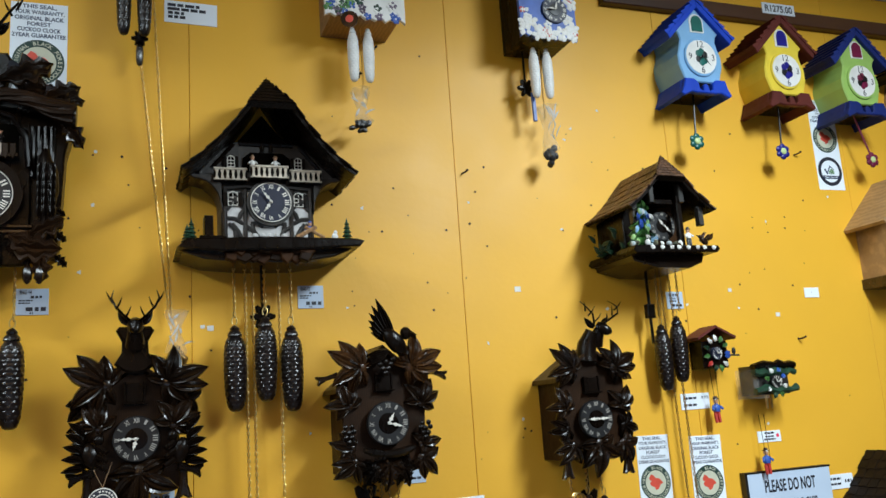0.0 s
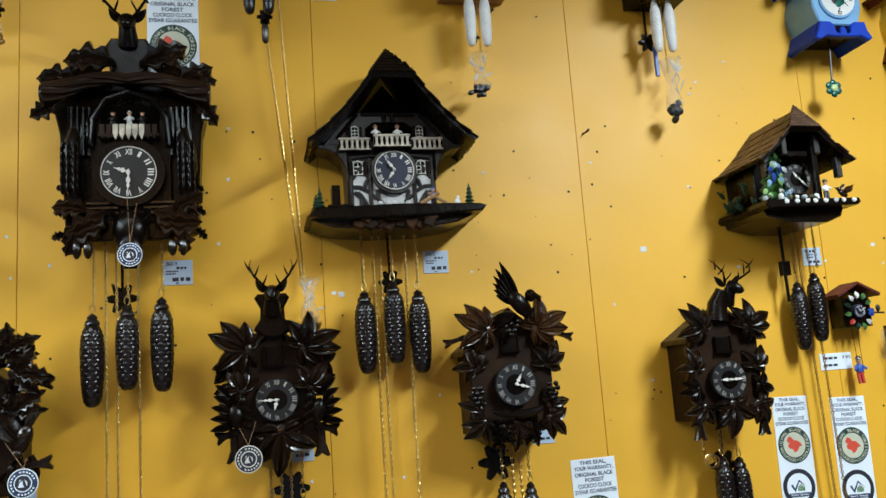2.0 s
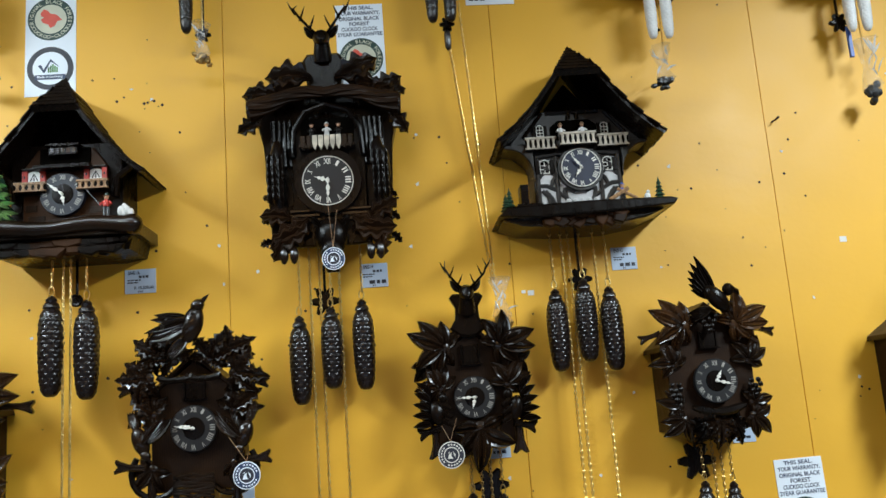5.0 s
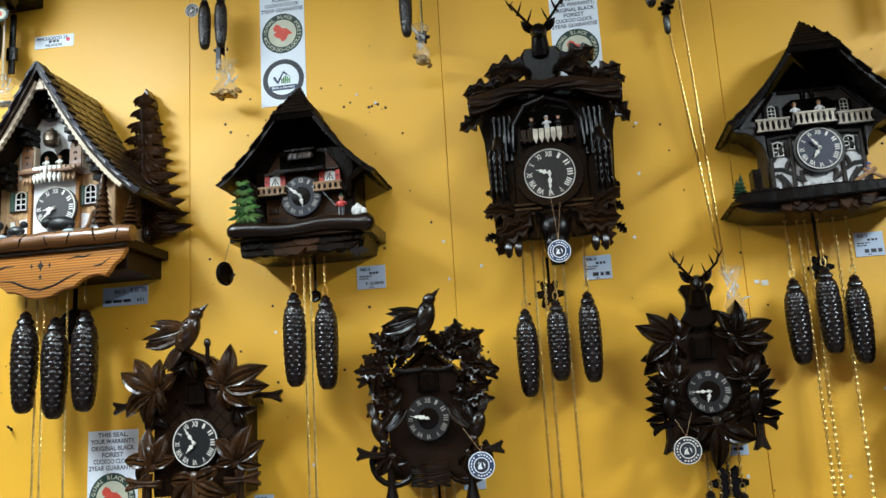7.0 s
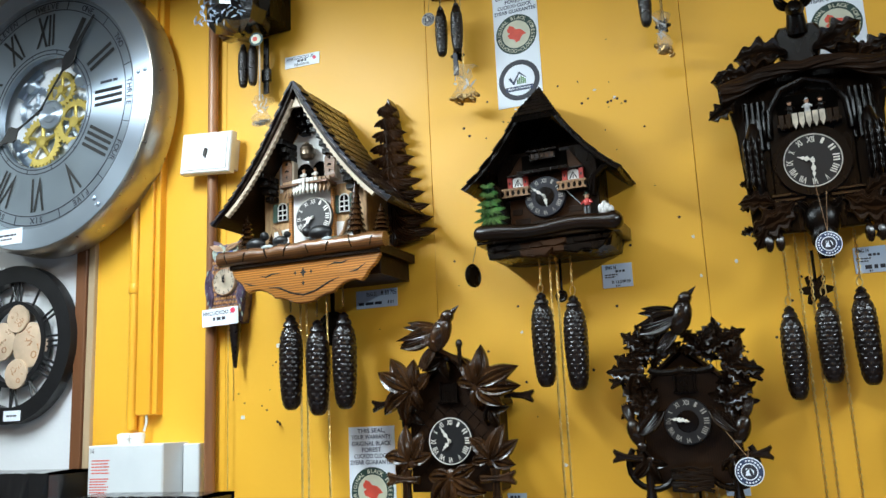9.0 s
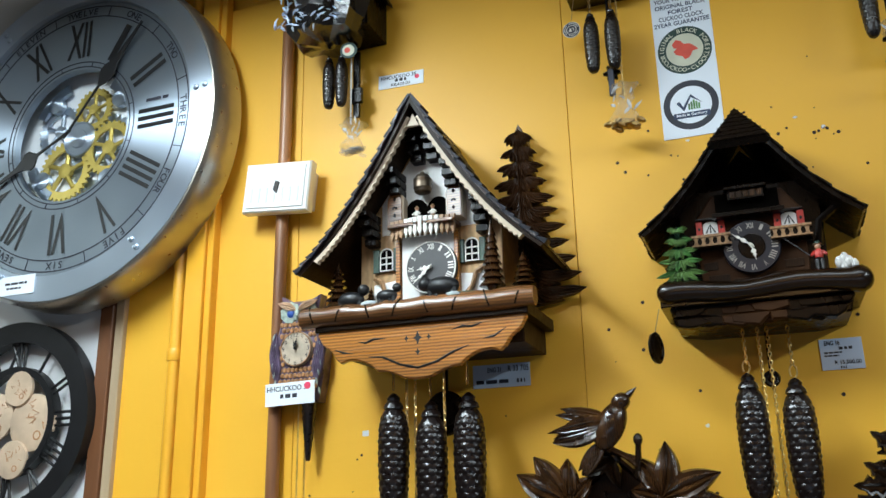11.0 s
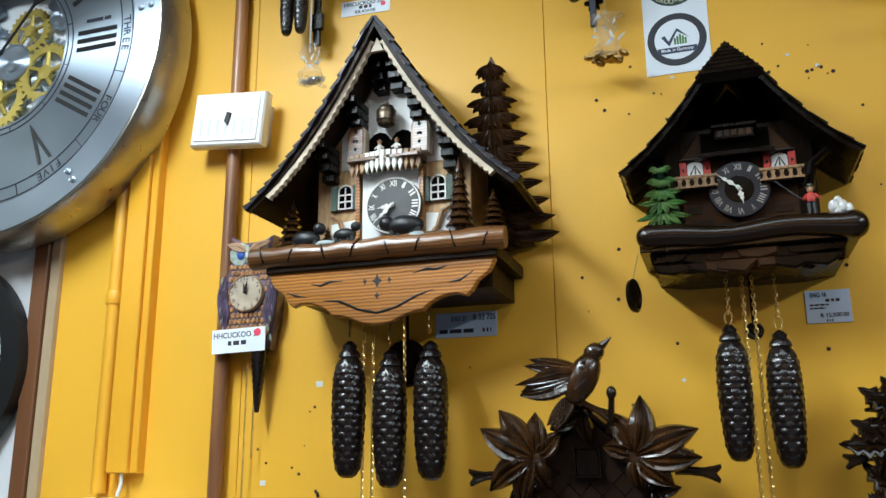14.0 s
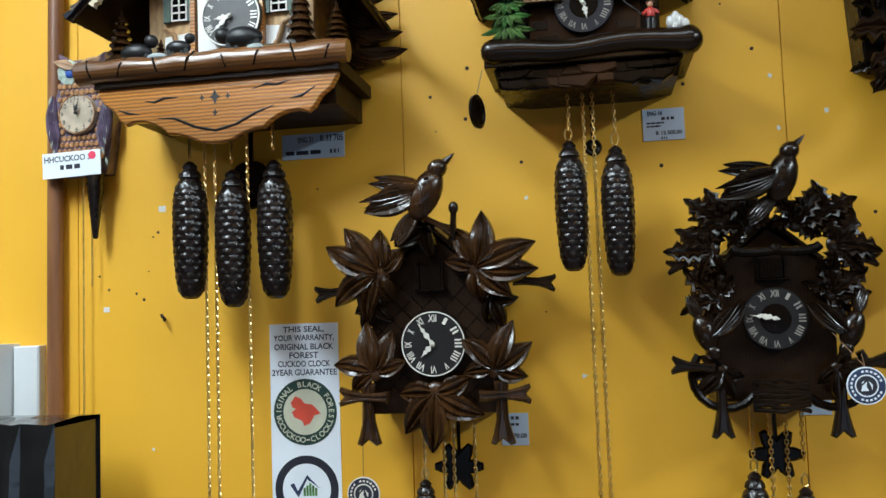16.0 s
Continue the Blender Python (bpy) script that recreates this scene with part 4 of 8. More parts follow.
def bagged(parent, u, v1, v0, w, d, content=BLACK, seed=1):
    """A small clear bag, crumpled and tied, with chain ends in its foot."""
    rng = random.Random(seed)
    h = v1 - v0
    bm = B()
    turned(bm, P(u, v0 + h * .1, d), (0, 0, 1), [(w * .30, 0), (w * .42, h * .12), (w * .30, h * .3), (w * .17, h * .45), (w * .26, h * .62), (w * .42, h * .85), (w * .46, h * .9)], 11,
           lambda k, i: 1 + rng.uniform(-.35, .35))
    b = part("plastic_bag", bm, FOIL, parent, "crumpled clear plastic bag", angle=10)
    b.visible_shadow = False
    bm = B()
    for k in range(22):
        blob(bm, (u + rng.gauss(0, w * .20), v0 + h * .12 + rng.gauss(0, h * .055), d + rng.gauss(0, w * .09)), (w * .17, h * .06, w * .13), 7, 5, rng.uniform(-40, 40))
    tagged(part("bag_content", bm, content, parent, "dark coiled chain end"), kind="stuff")
    # White slivers put the highlights of the crinkled folds into colour.
    for k in range(9):
        bm = B()
        x, y, a = u + rng.uniform(-.32, .32) * w, v0 + h * rng.uniform(.30, .85), rng.uniform(40, 140)
        lobe(bm, x, y, d + w * rng.uniform(.05, .3), a, h * rng.uniform(.12, .3), w * rng.uniform(.04, .12), rise=.001, thick=.0003, bend=rng.uniform(-.6, .6))
        part("crease_highlight", bm, FOIL_C, b, "white highlight on a crinkled plastic fold")


# ---- carved leaf cuckoo clocks ----
def leaf_on(parent, mat, *a, **k):
    bm = B()
    vine_leaf(bm, *a, **k)
    return part("leaf", bm, mat, parent)


def twig(parent, mat, pts, r0, r1=None, knots=True):
    bm = B()
    n = len(pts)
    r1 = r1 or r0
    tube(bm, [P(*p) for p in pts], [r0 + (r1 - r0) * i / (n - 1) for i in range(n)], 8)
    return part("twig", bm, mat, parent)


def carved_bar(parent, mat, u, v, d, ang, length, width):
    """A carved twig end that flares to a notched tip, with two ridges along it."""
    a = radians(ang)
    ca, sa = math.cos(a), math.sin(a)
    bm = B()
    half = [(0, .34), (.30, .25), (.60, .27), (.82, .42), (.97, .56), (1.0, .34)]
    pts = [(s * length, w * width) for s, w in half] + [(.90 * length, 0)] + [(s * length, -w * width) for s, w in reversed(half)]
    prism(bm, [(u + x * ca - y * sa, v + x * sa + y * ca) for x, y in pts], d - .007, d + .004, .0028)
    for k in (-1, 1):
        tube(bm, [P(u + length * x * ca - k * width * o * sa, v + length * x * sa + k * width * o * ca, d + .004) for x, o in ((.04, .14), (.5, .10), (.93, .30))], [width * .10, width * .07, width * .10], 6)
    return part("twig", bm, mat, parent)


def cuckoo_door(parent, u, v, d, w, h, mat):
    bm = B()
    slab(bm, u - w / 2, u + w / 2, v, v + h, d - .002, d + .004, .001)
    dd = part("cuckoo_door", bm, mat, parent, smooth=False)
    bm = B()
    slab(bm, u - w * .7, u + w * .7, v - h * .12, v, d - .002, d + .010, .001)
    slab(bm, u - w * .62, u - w * .52, v, v + h * 1.08, d - .002, d + .006)
    slab(bm, u + w * .52, u + w * .62, v, v + h * 1.08, d - .002, d + .006)
    part("door_frame", bm, mat, dd, smooth=False)


# bird on top, white-ringed dial
c = thing("cuckoo_clock", -1.275, 1.34, "brown carved cuckoo clock with vine leaves and white-ringed dial", "cuckoo clock", "carved leaf clocks")
box_case(c, -1.365, -1.187, 1.40, 1.575, 1.655, .075, CASEWOOD)
bm = B()
for k in range(-6, 7):
    for sgn in (-1, 1):
        p0, p1 = Vector((-1.275 + k * .03, 1.50)), Vector((sgn, 1)).normalized()
        a, b = p0 - p1 * .12, p0 + p1 * .12
        lo, hi = (max(-1.36, min(-1.19, a.x)), max(-1.36, min(-1.19, b.x)))
        if abs(hi - lo) > .03:
            q0 = p0 + p1 * ((lo - p0.x) / p1.x)
            q1 = p0 + p1 * ((hi - p0.x) / p1.x)
            tube(bm, [P(q0.x, q0.y, .0752), P(q1.x, q1.y, .0752)], .0007, 4)
part("lattice_lines", bm, BLACKWOOD, c)
cuckoo_door(c, -1.277, 1.572, .078, .030, .034, BLACKWOOD)
dial(c, -1.275, 1.496, .088, .045, BLACK, IVORY, IVORY, hour=223, minute=325, num=.78, size=.22, rim_w=.035, hl=.55, ml=.80)
bm = B()
bird(bm, -1.272, 1.698, .125, .125, 1, 40, 186, -128, 62)
part("carved_bird", bm, BROWN, c)
leaf_on(c, BROWN, -1.345, 1.595, .105, 158, .088, fan=7)
leaf_on(c, BROWN, -1.210, 1.597, .105, 28, .088, fan=7)
leaf_on(c, DARK, -1.275, 1.655, .10, -150, .055, fan=3)
leaf_on(c, BROWN, -1.356, 1.460, .10, 106, .070, fan=5)
leaf_on(c, BROWN, -1.190, 1.460, .10, 74, .070, fan=5)
leaf_on(c, BROWN, -1.272, 1.430, .10, -90, .082, fan=5)
for k in (-1, 1):
    um = -1.274 + k * .092
    carved_bar(c, BROWN, um, 1.445, .10, -90, .085, .030)
    carved_bar(c, BROWN, um - k * .03, 1.425, .104, 90 - k * 90 + k * 2, .07, .024)
    carved_bar(c, DARK, um + k * .02, 1.575 + (.004 if k > 0 else 0), .085, 90 - k * 96, .058, .022)
    leaf_on(c, DARK, um - k * .01, 1.555, .085, -90 + k * 25, .045, fan=3)
bm = B()
blob(bm, (-1.235, 1.678, .12), (.007, .009, .007))
tube(bm, [P(-1.235, 1.676, .12), P(-1.237, 1.655, .115), P(-1.242, 1.628, .10)], [.004, .0045, .006], 8)
part("berry", bm, DARK, c)
carved_bar(c, BROWN, -1.285, 1.672, .112, -28, .055, .016)
round_tag(c, -1.377, 1.295, .095, .023, [(-1.372, 1.42, .11)], IVORY, INK)
pendulum(c, -1.253, 1.40, 1.315, .035, .03, BLACKWOOD)
for uu, vv in ((-1.30, 1.19), (-1.272, 1.19), (-1.258, 1.19), (-1.228, 1.19)):
    chain(c, uu, 1.40, vv, .05)
pinecone(c, -1.30, 1.305, 1.15, .020, .05)
pinecone(c, -1.228, 1.19, 1.03, .020, .05)

# twigs and round nest, bird with dropped wings
c = thing("cuckoo_clock", -0.828, 1.36, "dark carved cuckoo clock with jagged leaves, small birds and a nest", "cuckoo clock", "carved leaf clocks")
box_case(c, -.905, -.752, 1.41, 1.575, 1.640, .080, CASEWOOD)
cuckoo_door(c, -.828, 1.568, .083, .030, .026, BLACKWOOD)
dial(c, -.828, 1.516, .097, .040, BLACK, NUMERAL, None, hour=288, minute=280, centre=BLACKWOOD, size=.22, hl=.55, ml=.82)
bm = B()
bird(bm, -.818, 1.692, .135, .110, 1, 45, 190, -135, 72)
part("carved_bird", bm, DARK, c)
for k in (-1, 1):
    um = -.828
    leaf_on(c, DARK, um + k * .030, 1.635, .105, 90 - k * 28, .058, fan=5, jag=.3)
    leaf_on(c, DARK, um + k * .075, 1.607, .105, 90 - k * 95, .060, fan=5, jag=.3)
    leaf_on(c, DARK, um + k * .060, 1.645, .098, 90 - k * 60, .055, fan=5, jag=.3)
    carved_bar(c, DARK, um + k * .070, 1.597, .09, 90 - k * 100, .062, .018)
    carved_bar(c, DARK, um + k * .050, 1.637, .09, 90 - k * 70, .052, .014)
    bm = B()
    tube(bm, [P(um + k * .030 * math.sin(a) + k * .024, 1.622 - .026 * math.cos(a * .5) + .004, .118) for a in [i * .5 - 1.5 for i in range(7)]], .006, 8)
    part("scroll", bm, BLACKWOOD, c)
    bm = B()
    bird(bm, um + k * .088, 1.500, .105, .085, k, 235, 128, 70, 250)
    part("carved_bird", bm, DARK, c)
    leaf_on(c, DARK, um + k * .070, 1.545, .095, 90 - k * 50, .058, fan=5, jag=.3)
    leaf_on(c, DARK, um + k * .070, 1.452, .10, -90 + k * 40, .048, fan=5)
    carved_bar(c, DARK, um + k * .072, 1.45, .098, -90, .085, .026)
    carved_bar(c, DARK, um + k * .078, 1.455, .104, 90 - k * 84, .055, .022)
    bm = B()
    tube(bm, [P(um + k * (.065 + .042 * math.cos(a)), 1.445 + .042 * math.sin(a), .095) for a in [radians(40 - i * 20) for i in range(11)]], .0055, 8)
    part("bent_twig", bm, BLACKWOOD, c)
rng = random.Random(9)
for k in range(9):
    y = 1.402 + k * .0045
    bm = B()
    tube(bm, [P(-.828 + x, y + rng.uniform(-.003, .003), .098 + .012 * math.cos(x * 38)) for x in (-.034, -.017, 0, .017, .034)], .0032, 6)
    part("nest_twig", bm, DARK, c)
round_tag(c, -.734, 1.432, .125, .023, [(-.79, 1.53, .10), (-.733, 1.47, .11)])
pendulum(c, -.826, 1.41, 1.33, .035, .03, BLACKWOOD)
for uu, vv in ((-.858, 1.33), (-.835, 1.19), (-.815, 1.19), (-.795, 1.33)):
    chain(c, uu, 1.41, vv, .05)
pinecone(c, -.858, 1.315, 1.15, .021, .05)
pinecone(c, -.795, 1.295, 1.13, .021, .05)

# stag's head and squirrels
c = thing("cuckoo_clock", -.335, 1.40, "dark carved cuckoo clock with stag head, broad leaves and squirrels", "cuckoo clock", "carved leaf clocks")
box_case(c, -.405, -.265, 1.45, 1.60, 1.66, .055, CASEWOOD)
cuckoo_door(c, -.337, 1.595, .058, .028, .032, BLACKWOOD)
dial(c, -.335, 1.534, .068, .038, BLACK, NUMERAL, None, hour=195, minute=270, centre=BLACKWOOD, size=.22, hl=.55, ml=.82)
stag(c, -.337, 1.720, .078, .050, BLACKWOOD, 0, True)
leaf_on(c, DARK, -.385, 1.625, .08, 160, .072, fan=7)
leaf_on(c, DARK, -.285, 1.625, .08, 25, .072, fan=7)
for k in (-1, 1):
    um = -.335
    leaf_on(c, DARK, um + k * .060, 1.555, .075, 90 - k * 30, .055, fan=5)
    leaf_on(c, BLACKWOOD, um + k * .075, 1.60, .065, -90 + k * 40, .045, fan=3)
    bm = B()
    blob(bm, (um + k * .070, 1.510, .080), (.014, .023, .012), 10, 8, -k * 15)
    blob(bm, (um + k * .058, 1.536, .082), (.009, .010, .009), 8, 6)
    tube(bm, [P(um + k * .080, 1.490, .072), P(um + k * .090, 1.505, .074), P(um + k * .090, 1.53, .075), P(um + k * .082, 1.550, .074)], [.006, .010, .010, .004], 8)
    for j in range(5):
        lobe(bm, um + k * .080, 1.490 + j * .013, .084, 90 - k * (75 - 12 * j), .034, .014, rise=.004, thick=.003, bend=-.3 * k)
    for j in range(3):
        tube(bm, [P(um + k * .060, 1.525 - j * .014, .085), P(um + k * .045, 1.515 - j * .014, .092)], [.006, .004], 6)
    part("carved_squirrel", bm, BLACKWOOD, c)
    carved_bar(c, DARK, um + k * .075, 1.49, .072, -90, .06, .026)
    carved_bar(c, BLACKWOOD, um + k * .065, 1.485, .078, 90 - k * 105, .042, .022)
leaf_on(c, DARK, -.330, 1.478, .08, -90, .078, fan=5)
round_tag(c, -.386, 1.438, .10, .023, [(-.372, 1.50, .09), (-.40, 1.49, .09)], IVORY, INK)
pendulum(c, -.315, 1.45, 1.37, .03, .028, BLACKWOOD)
for uu, vv in ((-.35, 1.2), (-.332, 1.2), (-.315, 1.2), (-.295, 1.38)):
    chain(c, uu, 1.45, vv, .04, mat=BRASS_D)
pinecone(c, -.35, 1.365, 1.20, .020, .04)
pinecone(c, -.295, 1.36, 1.19, .020, .04)

# eagle and grapes
c = thing("cuckoo_clock", .09, 1.40, "dark carved cuckoo clock with eagle, vine leaves and grapes", "cuckoo clock", "carved leaf clocks")
box_case(c, .012, .168, 1.445, 1.60, 1.665, .095, CASEWOOD)
cuckoo_door(c, .09, 1.592, .098, .026, .026, BLACKWOOD)
dial(c, .091, 1.531, .115, .039, BLACK, NUMERAL, None, hour=30, minute=105, centre=BLACKWOOD, size=.22, hl=.55, ml=.78)
bm = B()
blob(bm, (.108, 1.676, .125), (.016, .030, .014), 10, 8, 40)
blob(bm, (.128, 1.690, .13), (.011, .012, .011), 8, 6)
tube(bm, [P(.135, 1.690, .13), P(.145, 1.685, .13), P(.147, 1.678, .13)], [.006, .004, .001], 6)
for k in range(6):
    lobe(bm, .108, 1.678, .122 - k * .002, 112 + 9 * k, .084 - .008 * k, .017, rise=.004, thick=.003)
for k in (-1, 0, 1):
    lobe(bm, .098, 1.66, .12, 200 + 10 * k, .045, .014, rise=.003, thick=.003)
part("carved_eagle", bm, BLACKWOOD, c)
for a, b in ((.09, 1.640), (.10, 1.636), (.08, 1.636), (.095, 1.628), (.085, 1.628), (.09, 1.62), (.105, 1.645), (.076, 1.645)):
    bm = B()
    blob(bm, (a, b, .118), (.0055,) * 3, 7, 5)
    part("grape", bm, BLACKWOOD, c)
leaf_on(c, BROWN, .045, 1.632, .112, 155, .066, fan=7)
leaf_on(c, BROWN, .140, 1.632, .112, 28, .070, fan=7)
for k in (-1, 1):
    um = .09
    leaf_on(c, DARK, um + k * .068, 1.565, .105, 90 - k * 25, .050, fan=5)
    leaf_on(c, DARK, um + k * .066, 1.49, .105, 90 - k * 75, .042, fan=5)
    leaf_on(c, DARK, um + k * .062, 1.466, .11, -90 + k * 50, .046, fan=5)
    carved_bar(c, DARK, um + k * .085, 1.622, .10, 90 - k * 105, .04, .016)
    for a, b in ((0, 0), (.009, .002), (-.009, .002), (.005, -.008), (-.005, -.008), (0, -.016), (.006, .010), (-.006, .010)):
        bm = B()
        blob(bm, (um + k * .072 + a, 1.518 + b, .112), (.005,) * 3, 7, 5)
        part("grape", bm, BLACKWOOD, c)
    leaf_on(c, BLACKWOOD, um + k * .025, 1.455, .105, -90 + k * 28, .042, fan=5, jag=.3)
leaf_on(c, DARK, .09, 1.462, .108, -90, .052, fan=5, jag=.3)
bm = B()
tube(bm, [P(.042 + .096 * i / 8, 1.487 - .010 * math.sin(math.pi * i / 8), .118) for i in range(9)], [.004, .007, .007, .006, .007, .008, .008, .007, .003], 7)
part("branch", bm, BLACKWOOD, c)
pendulum(c, .062, 1.45, 1.385, .04, .03, BLACKWOOD)
for uu, vv in ((.07, 1.36), (.09, 1.2), (.105, 1.2), (.122, 1.36)):
    chain(c, uu, 1.45, vv, .05, mat=BRASS_D)
pinecone(c, .07, 1.355, 1.20, .018, .05)
pinecone(c, .122, 1.35, 1.19, .018, .05)

# stag's head on a deep case
c = thing("cuckoo_clock", .52, 1.38, "dark brown carved cuckoo clock with turned stag head and leaves", "cuckoo clock", "carved leaf clocks")
box_case(c, .452, .598, 1.435, 1.595, 1.645, .095, CASEWOOD)
dial(c, .517, 1.511, .115, .037, BLACK, NUMERAL, None, hour=272, minute=88, centre=BLACKWOOD, size=.22, hl=.55, ml=.80)
stag(c, .545, 1.688, .10, .046, BLACKWOOD, .8, False)
bm = B()
tube(bm, [P(.52, 1.625, .09), P(.525, 1.66, .09), P(.535, 1.685, .10)], [.024, .019, .014], 12)
part("stag_neck", bm, BLACKWOOD, c)
leaf_on(c, DARK, .475, 1.612, .112, 140, .058, fan=7)
leaf_on(c, DARK, .570, 1.612, .112, 30, .062, fan=7)
for k in (-1, 1):
    um = .52
    leaf_on(c, DARK, um + k * .063, 1.535, .105, 90 - k * 25, .046, fan=5)
    leaf_on(c, BLACKWOOD, um + k * .064, 1.495, .105, 90 - k * 100, .040, fan=5)
    leaf_on(c, DARK, um + k * .056, 1.462, .11, -90 + k * 35, .046, fan=5)
    carved_bar(c, DARK, um + k * .068, 1.465, .10, -90, .065, .022)
leaf_on(c, DARK, .52, 1.462, .112, -90, .065, fan=5)
cuckoo_door(c, .52, 1.565, .098, .028, .028, BLACKWOOD)
pendulum(c, .525, 1.44, 1.34, .04, .026, BLACKWOOD)
chain(c, .47, 1.44, 1.37, .07, mat=BRASS_D)
bm = B()
tube(bm, [P(.475 + .011 * math.cos(i * .5), 1.36 + .012 * math.sin(i * .5), .075 + .0008 * i) for i in range(30)], .0014, 5)
part("chain_coil", bm, BRASS_D, c)
for uu, vv in ((.512, 1.37), (.545, 1.37)):
    chain(c, uu, 1.44, vv, .06, mat=BRASS_D)
pinecone(c, .512, 1.365, 1.215, .0185, .06)
pinecone(c, .548, 1.36, 1.21, .0185, .06)

# ---- large carved hunting clock ----
c = thing("hunting_clock", -.575, 1.80, "large dark carved hunting clock with stag, oak leaves, birds and balcony", "cuckoo clock")
U0 = -.575
bm = B()
prism(bm, [(U0 - .112, 1.85), (U0 + .112, 1.85), (U0 + .122, 2.03), (U0 + .135, 2.085), (U0, 2.155), (U0 - .135, 2.085), (U0 - .122, 2.03)], 0, .055, .003)
part("case", bm, BLACKWOOD, c, smooth=False)
bm = B()
prism(bm, [(U0 - .070, 1.83), (U0 + .070, 1.83), (U0 + .070, 2.00), (U0 + .062, 2.07), (U0 - .062, 2.07), (U0 - .070, 2.00)], .05, .064, .003)
part("front_plate", bm, BLACKWOOD, c, smooth=False)
for k in (-1, 1):
    for j in range(4):
        bm = B()
        tube(bm, [P(U0 + k * (.072 + j * .010), 1.985, .062), P(U0 + k * (.072 + j * .010), 2.075, .062)], .0046, 8)
        part("flute", bm, BLACKWOOD, c)
    bough = [(.000, 2.120, .088, .009), (.035, 2.119, .094, .011), (.070, 2.110, .100, .013), (.105, 2.094, .104, .016), (.138, 2.084, .104, .021)]
    bm = B()
    tube(bm, [P(U0 + k * x, y, z) for x, y, z, r in bough], [r * .85 for x, y, z, r in bough], 12)
    for j in range(7):
        pts = []
        for i in range(13):
            q = i / 12 * 3.999
            (x0, y0, z0, r0), (x1, y1, z1, r1) = bough[int(q)], bough[int(q) + 1]
            f = q - int(q)
            x, y, z, r = x0 + (x1 - x0) * f, y0 + (y1 - y0) * f, z0 + (z1 - z0) * f, r0 + (r1 - r0) * f
            an = j * .9 + i * .22
            pts.append(P(U0 + k * x, y + r * .80 * math.sin(an), z + r * .80 * math.cos(an)))
        tube(bm, pts, [.0022, .0028, .0034, .004, .004, .0036, .003, .0036, .0044, .0048, .005, .005, .0046], 6)
    part("bough", bm, CASEWOOD, c, "twisted carved bough")
    bm = B()
    turned(bm, P(U0 + k * .136, 2.082, .10), (k, 0, -.05), [(.019, 0), (.020, .006), (.013, .004)], 12)
    part("log_end", bm, DARK, c)
    for a, s, (x, y) in ((90 - k * 72, .066, (.082, 2.112)), (90 - k * 128, .050, (.116, 2.076)), (90 - k * 74, .082, (.020, 2.146)), (90 - k * 55, .048, (.105, 2.10)), (90 - k * 100, .055, (.050, 2.135))):
        bm = B()
        oak_leaf(bm, U0 + k * x, y, .088, a, s)
        part("oak_leaf", bm, DARK, c)
    bm = B()
    tube(bm, [P(U0 + k * .094, 2.028, .078), P(U0 + k * .092, 2.012, .084), P(U0 + k * .098, 1.985, .084), P(U0 + k * .100, 1.955, .080), P(U0 + k * .096, 1.925, .076), P(U0 + k * .092, 1.885, .072)], [.006, .011, .017, .016, .011, .005], 12)
    for row in range(6):
        for j in range(3):
            lobe(bm, U0 + k * (.088 + .009 * j), 2.002 - row * .014, .096 - .002 * abs(j - 1), -90 + k * 6 * (j - 1), .026, .011, rise=.003, thick=.002)
    part("carved_bird" if k < 0 else "carved_hare", bm, BLACKWOOD, c)
    for a, s, (x, y) in ((90 - k * 128, .066, (.040, 1.880)), (90 - k * 100, .074, (.038, 1.858)), (90 - k * 70, .056, (.070, 1.880)), (90 - k * 165, .046, (.086, 1.850))):
        bm = B()
        oak_leaf(bm, U0 + k * x, y, .078, a, s)
        part("oak_leaf", bm, CASEWOOD, c)
    for j in (0, 1, 2):
        bm = B()
        oak_leaf(bm, U0 + k * (.10 + .004 * j), 1.925 - j * .040, .070, 90 - k * (95 + 12 * j), .024)
        part("oak_leaf", bm, BLACKWOOD, c)
    for j in (0, 1):
        bm = B()
        blob(bm, (U0 + k * (.070 + .018 * j), 1.812, .082), (.008, .017, .008), 8, 6)
        tube(bm, [P(U0 + k * (.070 + .018 * j), 1.828, .08), P(U0 + k * (.070 + .018 * j), 1.842, .075)], .004, 6)
        part("acorn", bm, DARK, c)
    for j in range(3):
        bm = B()
        slab(bm, U0 + k * .02 - .0, U0 + k * .075, 1.893 - j * .009, 1.899 - j * .009, .062, .072, .0015) if k > 0 else slab(bm, U0 - .075, U0 - .02, 1.893 - j * .009, 1.899 - j * .009, .062, .072, .0015)
        part("moulding", bm, DARK, c, smooth=False)
stag(c, U0, 2.222, .088, .058, BLACKWOOD, 0, False, 1.1)
bm = B()
prism(bm, [(U0 - .040, 2.185), (U0 - .030, 2.200), (U0 + .030, 2.200), (U0 + .040, 2.185), (U0 + .032, 2.135), (U0, 2.118), (U0 - .032, 2.135)], .05, .085, .006)
part("shield", bm, BLACKWOOD, c)
bm = B()
ring(bm, U0 - .002, 1.949, .048, .062, .055, .083, 48)
part("dial_bezel", bm, BLACKWOOD, c)
dial(c, U0 - .002, 1.949, .080, .048, BLACK, IVORY, IVORY, hour=288, minute=182, num=.78, size=.22, rim_w=.03, hl=.55, ml=.82)
# Black plate; the shade of the recess is in its colour.
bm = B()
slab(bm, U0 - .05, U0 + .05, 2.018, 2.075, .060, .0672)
part("stage_opening_shade", bm, VOID, c, smooth=False)
bm = B()
prism(bm, [(U0 - .052, 2.012), (U0 - .040, 2.010), (U0 + .040, 2.010), (U0 + .052, 2.012), (U0 + .052, 2.018), (U0 - .052, 2.018)], .06, .092, .001)
part("balcony_floor", bm, DARK, c)
